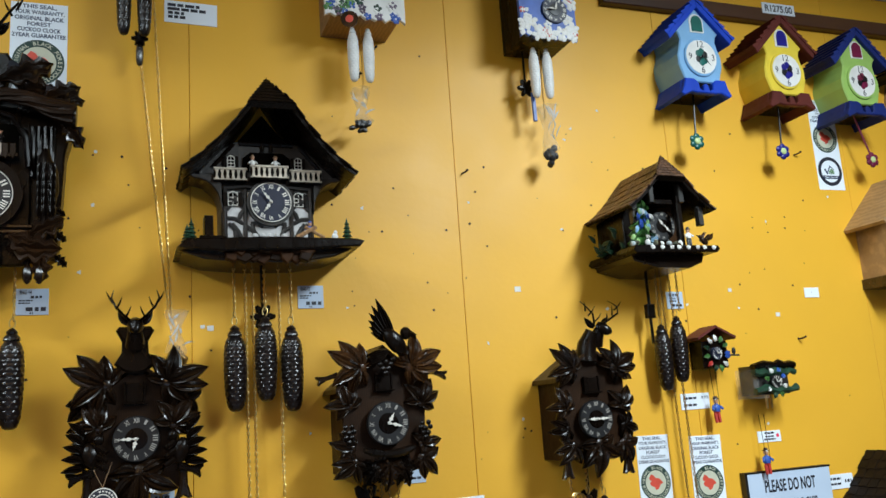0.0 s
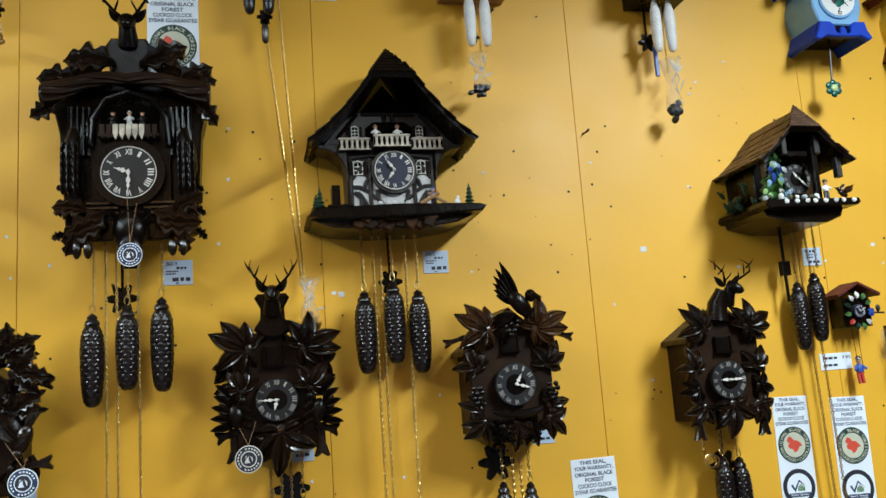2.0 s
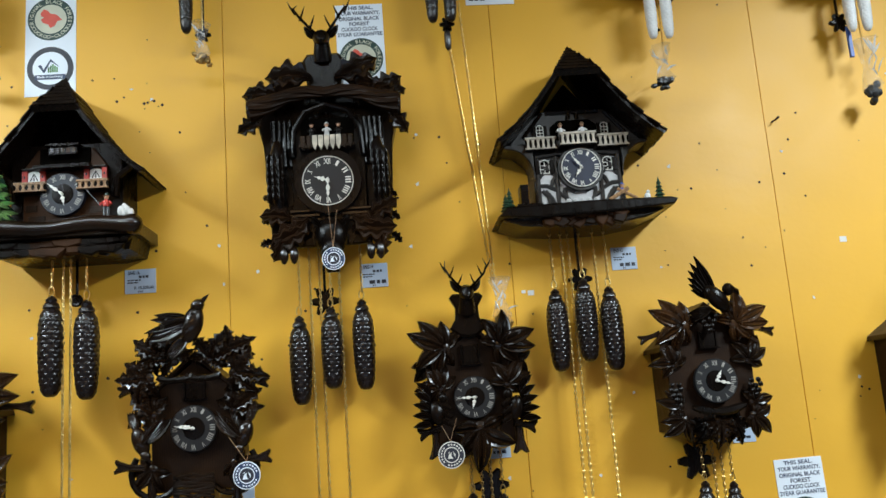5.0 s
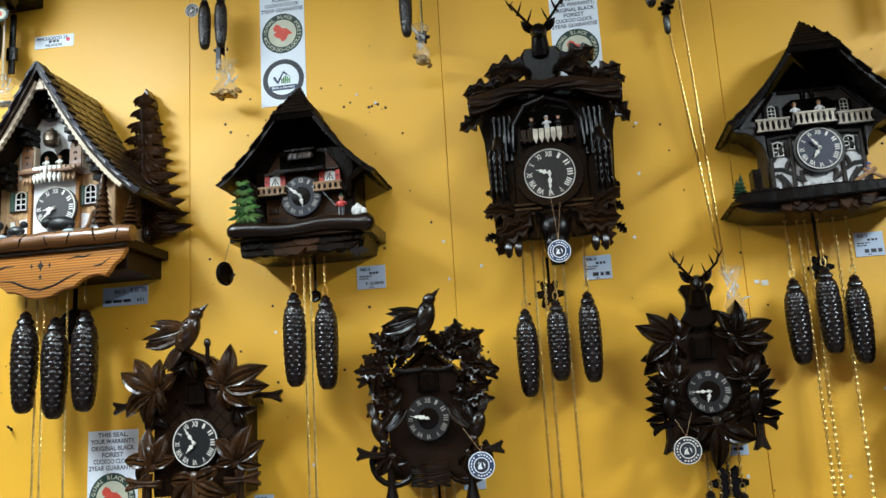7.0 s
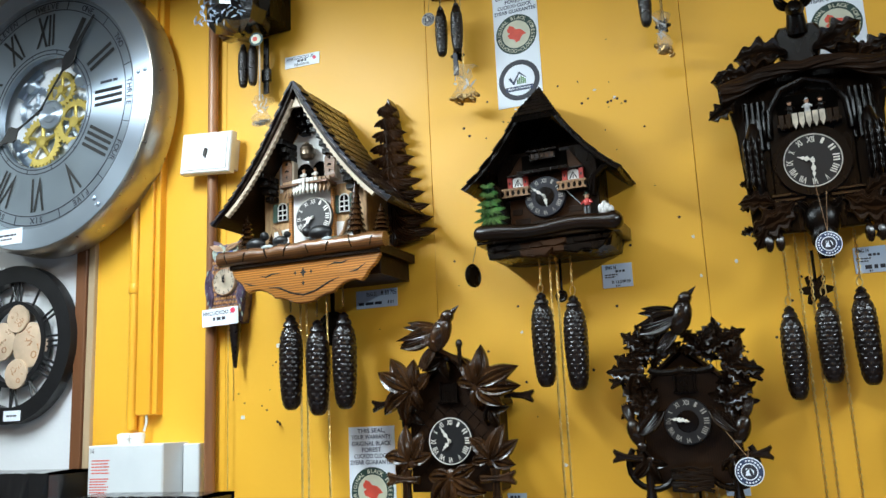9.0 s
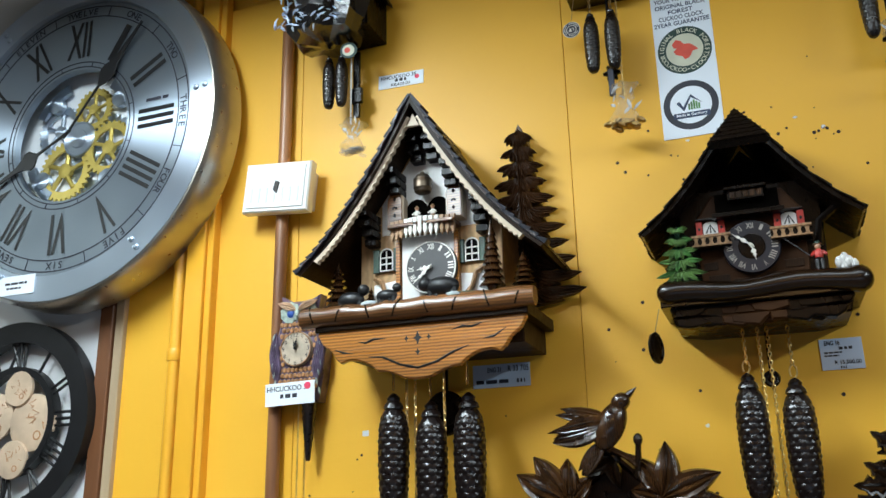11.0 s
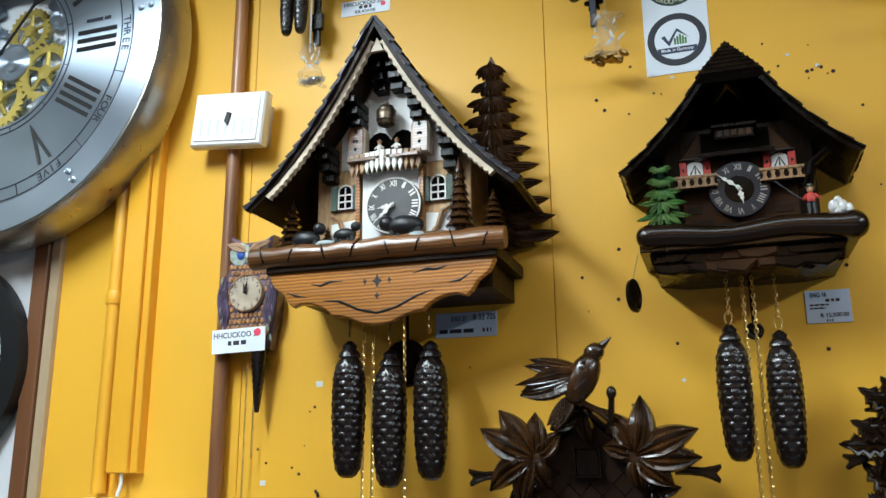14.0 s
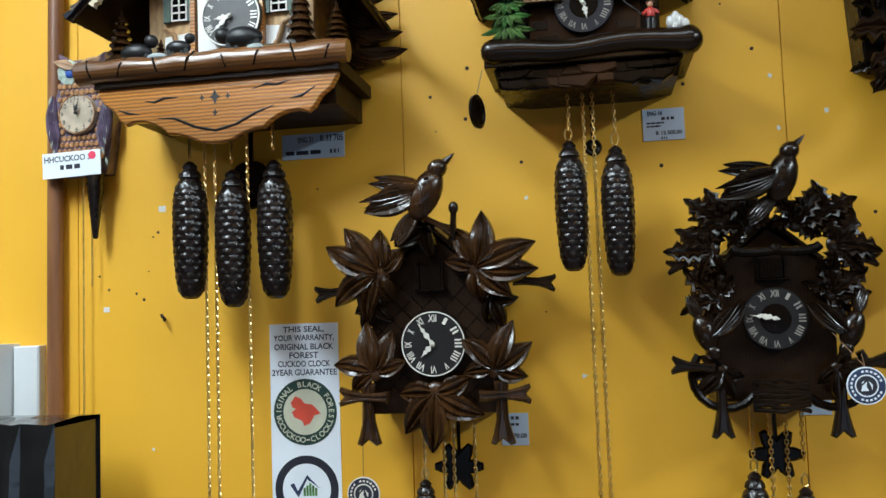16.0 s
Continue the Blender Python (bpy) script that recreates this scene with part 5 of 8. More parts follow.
for j in range(9):
    uu = U0 - .044 + j * .011
    bm = B()
    prism(bm, [(uu - .0045, 2.034), (uu + .0045, 2.034), (uu + .0045, 2.016), (uu, 2.006), (uu - .0045, 2.016)], .088, .093, .0008)
    part("baluster", bm, BALUSTER if 2 <= j <= 6 else DARK, c, smooth=False)
for uu, coat in ((U0 - .028, BLACKWOOD), (U0, PLASTER), (U0 + .022, BLACKWOOD)):
    figure(c, uu, 2.030, .078, .033, coat, coat, coat)
bm = B()
blob(bm, (U0 + .0, 1.842, .085), (.030, .036, .020), 12, 9)
blob(bm, (U0 + .0, 1.812, .092), (.022, .028, .016), 10, 8)
for k in (-1, 1):
    lobe(bm, U0 + k * .018, 1.858, .09, 90 - k * 40, .028, .014, rise=.004)
tube(bm, [P(U0, 1.81, .09), P(U0 + .0, 1.775, .085)], [.02, .012], 10)
part("carved_head", bm, BLACKWOOD, c)
for k in (-1, 1):
    bm = B()
    tube(bm, [P(U0 + k * .066, 2.00, .070), P(U0 + k * .062, 2.05, .075), P(U0 + k * .040, 2.085, .078), P(U0, 2.098, .080)], [.005, .005, .005, .005], 8)
    part("arch_moulding", bm, BLACKWOOD, c)
round_tag(c, U0 + .004, 1.794, .118, .0205, [(U0 - .004, 1.905, .09), (U0 + .012, 1.89, .09)])
pendulum(c, U0 - .022, 1.80, 1.725, .03, .024, BLACKWOOD)
for uu, vv in ((-.642, 1.715), (-.622, 1.2), (-.604, 1.2), (-.585, 1.73), (-.568, 1.2), (-.527, 1.74)):
    chain(c, uu, 1.83, vv, .047)
pinecone(c, -.645, 1.704, 1.543, .0205, .046)
pinecone(c, -.587, 1.716, 1.568, .0205, .046)
pinecone(c, -.529, 1.727, 1.562, .0205, .046)


# ---- chalet clocks ----


def shutter_window(parent, u, v, d, w, h, shutter, picture=False):
    """A little framed window with crossing bars, or a white painted panel, between two shutters."""
    arch = [(u - w * .5, v - h * .5), (u + w * .5, v - h * .5)] + [(u + w * .5 * math.cos(a), v + h * .28 + h * .24 * math.sin(a)) for a in [math.pi * i / 8 for i in range(9)]]
    bm = B()
    prism(bm, arch, d - .002, d + .0012)
    wdw = part("window", bm, WHITE if picture else VOID, parent, smooth=False)
    if picture:
        bm = B()
        for a in (55, 90, 125):
            tube(bm, [P(u, v + h * .30, d + .0014), P(u - w * .42 * math.cos(radians(a)) * 1.3, v - h * .30, d + .0014)], [w * .02, w * .055], 5)
        slab(bm, u - w * .42, u + w * .42, v - h * .5, v - h * .42, d, d + .003)
        part("painted_mark", bm, BLACK, wdw, smooth=False)
        bm = B()
        for x in (-.32, -.1, .14, .36):
            blob(bm, (u + w * x, v - h * .56, d + .004), (w * .09, w * .07, w * .06), 6, 4)
        part("flower_box", bm, LEMON_P, wdw, "yellow flowers on the sill")
        bm = B()
        slab(bm, u - w * .95, u + w * .95, v + h * .60, v + h * .70, d, d + .008, .0006)
        part("window_hood", bm, GREYBEAM, wdw, smooth=False)
    else:
        bm = B()
        for x in (-.46, 0, .46):
            slab(bm, u + w * (x - .035), u + w * (x + .035), v - h * .48, v + h * (.46 if x == 0 else .32), d, d + .003)
        for y in (-.47, -.16, .14):
            slab(bm, u - w * .5, u + w * .5, v + h * (y - .03), v + h * (y + .03), d, d + .0026)
        ring(bm, u, v + h * .26, w * .43, w * .51, d, d + .003, 10, 0, math.pi)
        part("glazing", bm, IVORY, wdw, smooth=False)
    for k in (-1, 1):
        bm = B()
        c0 = u + k * w * .76
        slab(bm, c0 - w * .22, c0 + w * .22, v - h * .55, v + h * .55, d - .002, d + .004, .0008)
        sh = part("shutter", bm, shutter, wdw, smooth=False)
        if picture:
            bm = B()
            blob(bm, (c0, v, d + .004), (w * .09, h * .13, .0008), 8, 5)
            part("cut_heart", bm, BLACK, sh)
    return wdw


def railing(parent, u0, u1, v0, v1, d0, d1, n, mat, back):
    bm = B()
    slab(bm, u0, u1, v0, v1, d1 - .004, d1, .0005)
    b = part("balcony", bm, back, parent, smooth=False)
    bm = B()
    slab(bm, u0, u1, v0 - .003, v0, d0, d1 + .001)
    part("balcony_floor", bm, back, b, smooth=False)
    for i in range(n):
        u = u0 + (u1 - u0) * (i + .5) / n
        w = (u1 - u0) / n * .34
        bm = B()
        prism(bm, [(u - w, v0 + .001), (u + w, v0 + .001), (u + w * .5, (v0 + v1) / 2), (u + w, v1 - .001), (u - w, v1 - .001), (u - w * .5, (v0 + v1) / 2)], d1, d1 + .0025, .0004)
        part("baluster", bm, mat, b, smooth=False)
    bm = B()
    slab(bm, u0 - .001, u1 + .001, v1 - .001, v1 + .003, d1 - .004, d1 + .004, .0006)
    part("handrail", bm, mat, b, smooth=False)
    bm = B()
    slab(bm, u0 - .001, u1 + .001, v0 - .0015, v0 + .0012, d1 - .002, d1 + .0035, .0005)
    part("lower_rail", bm, mat, b, smooth=False)


def gable_roof(c, um, va, eaveL, eaveR, D, rows, cols, mat, under, sag, hip=None, hip_d=0.0, D_eave=None, fascia=None):
    """Two shingled slopes; hip (0..1): where the front edge begins to lean back to the ridge."""
    De = D_eave or D

    def depth(s):
        base = De + (D - De) * s
        return base if hip is None or s < hip else base - (base - hip_d) * (s - hip) / (1 - hip)
    for k, e in ((-1, eaveL), (1, eaveR)):
        shingled_slope(c, bent(e, (um, va), sag), depth, rows, cols, mat, under, seed=rows + k)
    if hip is not None:
        lh, rh = bent(eaveL, (um, va), sag)(hip), bent(eaveR, (um, va), sag)(hip)
        bm = B()
        fd = depth(hip) + .006
        lo = [bm.verts.new(P(lh[0] - .009, lh[1] - .004, fd)), bm.verts.new(P(rh[0] + .009, rh[1] - .004, fd)), bm.verts.new(P(um, va + .013, hip_d + .008))]
        hi = [bm.verts.new(v.co + Vector((0, .008, -.008))) for v in lo]
        bm.faces.new(lo)
        bm.faces.new(hi[::-1])
        for i in range(3):
            bm.faces.new((lo[i], hi[i], hi[(i + 1) % 3], lo[(i + 1) % 3]))
        hp = part("hip_roof", bm, under, c, smooth=False)
        me = shingle_mesh(mat)
        base = world_of(hp)
        a, b, top = P(lh[0] - .009, lh[1] - .004, fd), P(rh[0] + .009, rh[1] - .004, fd), P(um, va + .013, hip_d + .008)
        xv = (b - a).normalized()
        yv = (top - (a + b) / 2).normalized()
        zv = xv.cross(yv).normalized()
        n = 8
        for r in range(n):
            s = r / n
            p, q = a.lerp(top, s), b.lerp(top, s)
            sh = (q - p) * (.46 / (n * (1 - s)))
            p, q = p + sh, q - sh
            m = max(1, round(6 * (1 - s)))
            for i in range(m):
                o = new("shingle", me)
                o.parent = hp
                o.matrix_local = Matrix.Translation(p.lerp(q, (i + .5) / m) - base + zv * .001) @ Matrix((xv, yv, zv)).transposed().to_4x4() @ Matrix.Diagonal(((q - p).length / m, (top - a).length / n * 1.05 * (1 if r < n - 1 else .7), .0022, 1))


# light wood chalet with bears
c = thing("chalet_clock", -1.555, 1.80, "light wood chalet cuckoo clock with bears and scalloped base", "cuckoo clock", "chalet clocks")
um = -1.545
gable_roof(c, um, 2.238, (-1.752, 1.962), (-1.338, 1.962), .208, 17, 8, SHINGLE_K, CASEWOOD, .028, D_eave=.195)
for k in (-1, 1):
    f = bent((um + k * .178, 1.980), (um + k * .012, 2.210), .022)
    bm = B()
    m = 44
    edge = [f(i / m) for i in range(m + 1)]
    low = []
    for i, (x, y) in enumerate(edge):
        w = .0100 - .0030 * (i % 2)
        low.append((x - k * w * .82, y - w * .57))
    prism(bm, edge + low[::-1], .188, .197, .001)
    part("barge_board", bm, PALEWOOD, c, "pale scalloped barge board", smooth=False)
bm = B()
prism(bm, [(um - .010, 2.190), (um + .010, 2.190), (um, 2.212)], .19, .196)
part("gable_tip", bm, PALEWOOD, c, smooth=False)
bm = B()
prism(bm, [(um - .125, 1.90), (um + .125, 1.90), (um + .125, 2.04), (um, 2.215), (um - .125, 2.04)], .0, .128, .002)
part("house", bm, RAW, c, smooth=False)
bm = B()
prism(bm, [(um - .085, 2.030), (um + .085, 2.030), (um + .085, 2.085), (um + .012, 2.19), (um - .012, 2.19), (um - .085, 2.085)], .127, .1295, .001)
part("gable_plaster", bm, WHITE, c, "white painted gable front", smooth=False)
bm = B()
prism(bm, [(um - .045, 1.90), (um + .052, 1.90), (um + .052, 2.02), (um - .045, 2.02)], .128, .138, .001)
part("dial_panel", bm, WHITE, c, smooth=False)
for k in (-1, 1):
    bm = B()
    prism(bm, [(um + k * .052, 1.905), (um + k * .098, 1.905), (um + k * .098, 1.945), (um + k * .052, 1.95)], .128, .132)
    part("plaster", bm, WHITE, c, smooth=False)
    bm = B()
    tube(bm, [P(um + k * .052, 1.90, .137), P(um + k * .075, 1.925, .137), P(um + k * .082, 1.948, .137), P(um + k * .095, 1.955, .137)], .004, 6)
    part("curved_brace", bm, TAN, c)
    bm = B()
    slab(bm, um + k * .051 - .004, um + k * .051 + .004, 1.90, 2.02, .13, .142, .001)
    part("post", bm, HONEY, c, smooth=False)
    shutter_window(c, um + k * .075, 1.985, .132, .024, .036, DGREEN)
    for j, (x, y) in enumerate(((.014, 2.155), (.050, 2.085), (.098, 2.018))):
        for q in range(4):
            bm = B()
            slab(bm, um + k * x - .010, um + k * x + .010, y + .034 - q * .014, y + .045 - q * .014, .12, .186 - .012 * q, .001)
            part("corbel_block", bm, BLACKWOOD, c, smooth=False)
    leaf = lambda g: [(um + k * .052 - .0125 - g, 2.040 - g), (um + k * .052 + .0125 + g, 2.040 - g)] + [(um + k * .052 + (.0125 + g) * math.cos(a), 2.082 + (.014 + g) * math.sin(a)) for a in [math.pi * i / 10 for i in range(11)]]
    bm = B()
    prism(bm, leaf(.0022), .130, .150, .002)
    dd = part("stage_door", bm, PALEWOOD, c, "arched stage door with pale edge", smooth=False)
    bm = B()
    prism(bm, leaf(0), .150, .152, .0008)
    part("door_panel", bm, LOGWOOD, dd, smooth=False)
    for x, y, s in ((0, .012, .0045), (-.004, .026, .004), (.004, .026, .004), (0, .040, .005)):
        bm = B()
        lobe(bm, um + k * .052 + x, 2.040 + y, .152, 90 + x * 9000, s * 1.6, s, rise=.0006, thick=.0006)
        part("door_carving", bm, BLACKWOOD, dd)
# Stage recess as a flat plate, its shade painted near black.
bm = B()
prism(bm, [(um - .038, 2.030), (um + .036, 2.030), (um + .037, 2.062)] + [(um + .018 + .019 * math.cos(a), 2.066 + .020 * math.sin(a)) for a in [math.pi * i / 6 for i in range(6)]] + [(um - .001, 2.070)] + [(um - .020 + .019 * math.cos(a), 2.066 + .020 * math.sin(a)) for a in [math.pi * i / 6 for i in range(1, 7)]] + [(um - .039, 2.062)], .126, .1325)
part("stage_opening_shade", bm, VOID, c, smooth=False)
for uu in (um - .016, um + .012):
    figure(c, uu, 2.040, .142, .030, IVORY, TAN, TAN)
bm = B()
turned(bm, P(um - .002, 2.088, .150), (0, 0, 1), [(.010, 0), (.0135, .002), (.0145, .007), (.0155, .008), (.0155, .011), (.0150, .012), (.0155, .016), (.0150, .020), (.0155, .021), (.0155, .024), (.0140, .025), (.011, .031), (.005, .032), (.004, .037), (.001, .038)], 16)
part("barrel", bm, PEWTER, c)
bm = B()
slab(bm, um - .058, um + .056, 2.028, 2.034, .12, .170, .001)
bal = part("balcony", bm, LOGWOOD, c, smooth=False)
for j in range(13):
    uu = um - .053 + j * .0088
    dd = .168 - .012 * abs(j - 6) / 6
    bm = B()
    prism(bm, [(uu - .004, 2.042), (uu + .004, 2.042), (uu + .003, 2.026), (uu + .004, 2.020), (uu, 2.008), (uu - .004, 2.020), (uu - .003, 2.026)], dd, dd + .004, .0008)
    part("baluster", bm, IVORY if 3 <= j <= 9 else TAN, bal, smooth=False)
dial(c, um + .010, 1.960, .150, .044, GREYDIAL, IVORY, IVORY, hour=262, minute=228, num=.78, size=.22, rim_w=.05, thick=.012, hl=.55, ml=.80)
bm = B()
rng = random.Random(3)
tube(bm, [P(-1.757 + .395 * i / 18, 1.892 + rng.uniform(-.0015, .0015), .165) for i in range(19)], [.0165 + rng.uniform(-.0012, .0012) for _ in range(19)], 10)
log = part("front_log", bm, LOGWOOD, c, "knife-cut round log along the front", angle=60)
for j in range(8):
    uu = -1.735 + j * .05
    bm = B()
    tube(bm, [P(uu + (.006 if j % 2 else -.006), 1.908, .172), P(uu, 1.895, .1825), P(uu - (.006 if j % 2 else -.004), 1.880, .178)], .0014, 5)
    part("cut_line", bm, BLACKWOOD, log)
bm = B()
slab(bm, -1.735, -1.375, 1.868, 1.886, 0, .165, .002)
part("platform", bm, CASEWOOD, c, smooth=False)
bm = B()
slab(bm, -1.705, -1.39, 1.83, 1.870, 0, .135, .002)
part("base_box", bm, CASEWOOD, c, smooth=False)
half = [(.178, 1.878), (.176, 1.862), (.168, 1.848), (.152, 1.836), (.143, 1.822), (.134, 1.815), (.120, 1.819), (.105, 1.818), (.090, 1.813), (.078, 1.806), (.070, 1.798), (.056, 1.797), (.040, 1.792), (.022, 1.784), (.008, 1.782)]
bm = B()
prism(bm, [(-1.556 - x, y) for x, y in half] + [(-1.556 + x, y) for x, y in reversed(half)], .148, .158, .0025)
plank = part("scalloped_plank", bm, HONEY, c, "honey pine apron with scalloped edge", smooth=False)
for x, y, s in ((0, 1.846, .011), (-.019, 1.846, .0055), (.019, 1.846, .0055), (0, 1.824, .006)):
    bm = B()
    prism(bm, [(-1.556 + x, y + s), (-1.556 + x + s * .28, y + s * .28), (-1.556 + x + s * .75, y), (-1.556 + x + s * .28, y - s * .28), (-1.556 + x, y - s), (-1.556 + x - s * .28, y - s * .28), (-1.556 + x - s * .75, y), (-1.556 + x - s * .28, y + s * .28)], .1575, .1586)
    part("cut_star", bm, BLACK, plank, smooth=False)
for pts in ([(-.085, 1.822), (-.06, 1.820), (-.03, 1.806), (0, 1.799), (.03, 1.806), (.06, 1.820), (.085, 1.828)], [(-.105, 1.848), (-.09, 1.845), (-.075, 1.850), (-.055, 1.849)],
            [(.055, 1.853), (.075, 1.858), (.09, 1.856), (.108, 1.861)], [(-.145, 1.838), (-.13, 1.832), (-.112, 1.829)], [(.108, 1.836), (.125, 1.838), (.145, 1.850)]):
    bm = B()
    tube(bm, [P(-1.556 + x, y, .1578) for x, y in pts], [.0006] + [.0020] * (len(pts) - 2) + [.0006], 6)
    part("cut_line", bm, BLACK, plank)
for k in (-1, 1):
    f = bent((um + k * .207, 1.962), (um, 2.238), .028)
    for i in range(17):
        (x0, y0), (x1, y1) = f(i / 17 - .012), f((i + 1) / 17 + .006)
        L = math.hypot(x1 - x0, y1 - y0)
        nx, ny = k * abs(y1 - y0) / L, abs(x1 - x0) / L
        bm = B()
        prism(bm, [(x0, y0), (x0 + nx * .0095, y0 + ny * .0095), (x1 + nx * .0045, y1 + ny * .0045), (x1, y1)], .180, .2115 - .012 * (1 - i / 17), .0008)
        part("verge_shingle", bm, VERGE, c, smooth=False)
fu = -1.410
rng = random.Random(61)
for k in range(11):
    t, hw = 2.203 - .0282 * k, .022 + .0072 * k
    dd = .036 - .0016 * k
    bm = B()
    prism(bm, [(fu, t + .034), (fu + hw * .5, t + .012), (fu + hw * .62, t - .004), (fu, t - .012), (fu - hw * .62, t - .004), (fu - hw * .5, t + .012)], .004, dd, .002)
    for x in (-1, -.78, -.52, -.26, 0, .26, .52, .78, 1):
        ex, ey = fu + x * hw * rng.uniform(.95, 1.12), t - .016 + .014 * abs(x) ** 1.5 + rng.uniform(-.003, .003)
        sx, sy = fu + x * hw * .12, t + .024 - .006 * abs(x)
        lobe(bm, sx, sy, dd + .001 * (1 - abs(x)), math.degrees(math.atan2(ey - sy, ex - sx)) - 10 * x, math.hypot(ex - sx, ey - sy), .0075 + hw * .15, rise=.0046, thick=.004, droop=-.002, bend=.34 * x, peak=.6)
    part("fir_tier", bm, FIRWOOD, c, "carved brown fir branches")
bm = B()
lobe(bm, fu, 2.185, .034, 90, .042, .018, rise=.004, thick=.006)
part("fir_tip", bm, FIRWOOD, c)
for uu, dd, hh, rr, n in ((-1.706, .14, .085, .023, 6), (-1.430, .158, .116, .021, 8), (-1.387, .13, .070, .022, 6), (-1.645, .14, .036, .011, 5)):
    turned_tree(c, uu, 1.905, dd, hh, rr, BROWN, n)
for uu, s, dd in ((-1.676, .034, .152), (-1.604, .026, .168), (-1.510, .040, .166)):
    bm = B()
    blob(bm, (uu, 1.905 + s * .42, dd), (s * .72, s * .40, s * .38), 12, 8)
    blob(bm, (uu + s * .70 * (1 if uu < -1.55 else -1), 1.905 + s * (.55 if uu > -1.6 else .85), dd + .002), (s * .30, s * .28, s * .28), 10, 7)
    for a in (-.45, -.2, .25, .5):
        tube(bm, [P(uu + s * a, 1.905 + s * .3, dd + .004), P(uu + s * a, 1.905 - .002, dd + .004)], s * .13, 6)
    part("toy_bear", bm, BLACK, c)
for uu, dd, mt, rr in ((-1.635, .168, STONE, (.016, .006, .01)), (-1.49, .170, STONE, (.014, .006, .01)), (-1.69, .155, MOSS, (.03, .007, .012)), (-1.60, .158, MOSS, (.03, .006, .01)), (-1.475, .16, MOSS, (.03, .007, .012))):
    bm = B()
    blob(bm, (uu, 1.905, dd), rr, 10, 7)
    part("scatter", bm, mt, c)
bm = B()
slab(bm, -1.556, -1.548, 1.74, 1.85, .045, .05)
part("pendulum", bm, BLACKWOOD, c, smooth=False)
bm = B()
turned(bm, P(-1.552, 1.738, .045), (0, -1, 0), [(.036, 0), (.037, .005), (.034, .009), (.022, .010), (.020, .008)], 36)
part("bob", bm, BLACKWOOD, c)
for uu, v1, dd in ((-1.621, 1.775, .105), (-1.600, 1.2, .10), (-1.585, 1.2, .10), (-1.557, 1.76, .105), (-1.535, 1.2, .10), (-1.494, 1.775, .105)):
    chain(c, uu, 1.835, v1, dd, mat=BRASS_D if v1 > 1.5 else BRASS)
pinecone(c, -1.621, 1.768, 1.570, .0255, .105, hook=False)
pinecone(c, -1.556, 1.752, 1.556, .0255, .105, hook=False)
pinecone(c, -1.493, 1.762, 1.566, .0255, .105, hook=False)

# dark chalet with wood chopper's yard and red shutters
c = thing("chalet_clock", -1.05, 1.83, "dark chalet cuckoo clock with red shutters and green tree", "cuckoo clock", "chalet clocks")
um = -1.05
gable_roof(c, um, 2.160, (-1.203, 1.972), (-.898, 1.972), .142, 11, 6, SHINGLE, BLACKWOOD, .020, hip=.77, hip_d=.085)
bm = B()
prism(bm, [(um - .100, 1.885), (um + .100, 1.885), (um + .100, 2.02), (um + .075, 2.046), (um - .075, 2.046), (um - .100, 2.02)], 0, .085, .002)
part("house", bm, BLACKWOOD, c, smooth=False)
# Set back and near black; colour does part of the shade under the hip.
bm = B()
prism(bm, [(um - .074, 2.047), (um + .074, 2.047), (um, 2.13)], 0, .022, .002)
part("gable_back", bm, BLACKWOOD, c, smooth=False)
bm = B()
prism(bm, [(um - .075, 1.89), (um + .075, 1.89), (um + .075, 2.0), (um + .05, 2.035), (um - .05, 2.035), (um - .075, 2.0)], .085, .092, .002)
part("front_wall", bm, WARMDARK, c, smooth=False)
for x, y, w, h in ((-.05, 1.905, .03, .012), (-.015, 1.897, .03, .012), (.03, 1.902, .03, .012), (.055, 1.918, .025, .012), (-.06, 1.925, .02, .012)):
    bm = B()
    slab(bm, um + x - w / 2, um + x + w / 2, y - h / 2, y + h / 2, .092, .0935, .0006)
    part("carved_stone", bm, CASEWOOD, c, smooth=False)
dial(c, um, 1.946, .106, .040, BLUEBLACK, NUMERAL, None, hour=170, minute=308, centre=BLACKWOOD, size=.22, num=.78, hl=.55, ml=.88)
# Flat plate coloured for the shade behind the stage.
bm = B()
slab(bm, um - .045, um + .045, 1.997, 2.035, .088, .0945)
part("stage_opening_shade", bm, VOID, c, smooth=False)
bm = B()
slab(bm, um - .050, um + .050, 1.993, 2.000, .09, .115, .001)
slab(bm, um - .030, um + .030, 2.035, 2.040, .09, .112, .001)
slab(bm, um - .026, um + .026, 2.020, 2.035, .10, .106, .001)
stage = part("stage", bm, BLACKWOOD, c, smooth=False)
bm = B()
for j in range(5):
    slab(bm, um - .022 + j * .0095, um - .0155 + j * .0095, 2.023, 2.032, .1062, .1072)
part("stage_carving", bm, BROWN, stage, smooth=False)
for k in (-1, 1):
    shutter_window(c, um + k * .055, 1.983, .094, .021, .022, RED, True)
    railing(c, um + k * .055 - .027, um + k * .055 + .027, 1.953, 1.966, .09, .112, 5, TAN, BLACKWOOD)
    bm = B()
    tube(bm, [P(um + k * .09, 1.94, .09), P(um + k * .095, 1.975, .095), P(um + k * .12, 1.995, .095)], .006, 7)
    part("brace", bm, BLACKWOOD, c)
bm = B()
rng = random.Random(5)
line = [(-1.188, .005), (-1.186, .010), (-1.181, .0145), (-1.174, .017)] + [(-1.164 + .232 * i / 14, .0165 - .003 * math.sin(math.pi * i / 14) + rng.uniform(-.0007, .0007)) for i in range(15)] + [(-.922, .019), (-.914, .0185), (-.908, .015), (-.904, .010), (-.902, .005)]
tube(bm, [P(x, 1.880 + .003 * math.sin((x + 1.2) * 38), .130) for x, r in line], [r for x, r in line], 16)
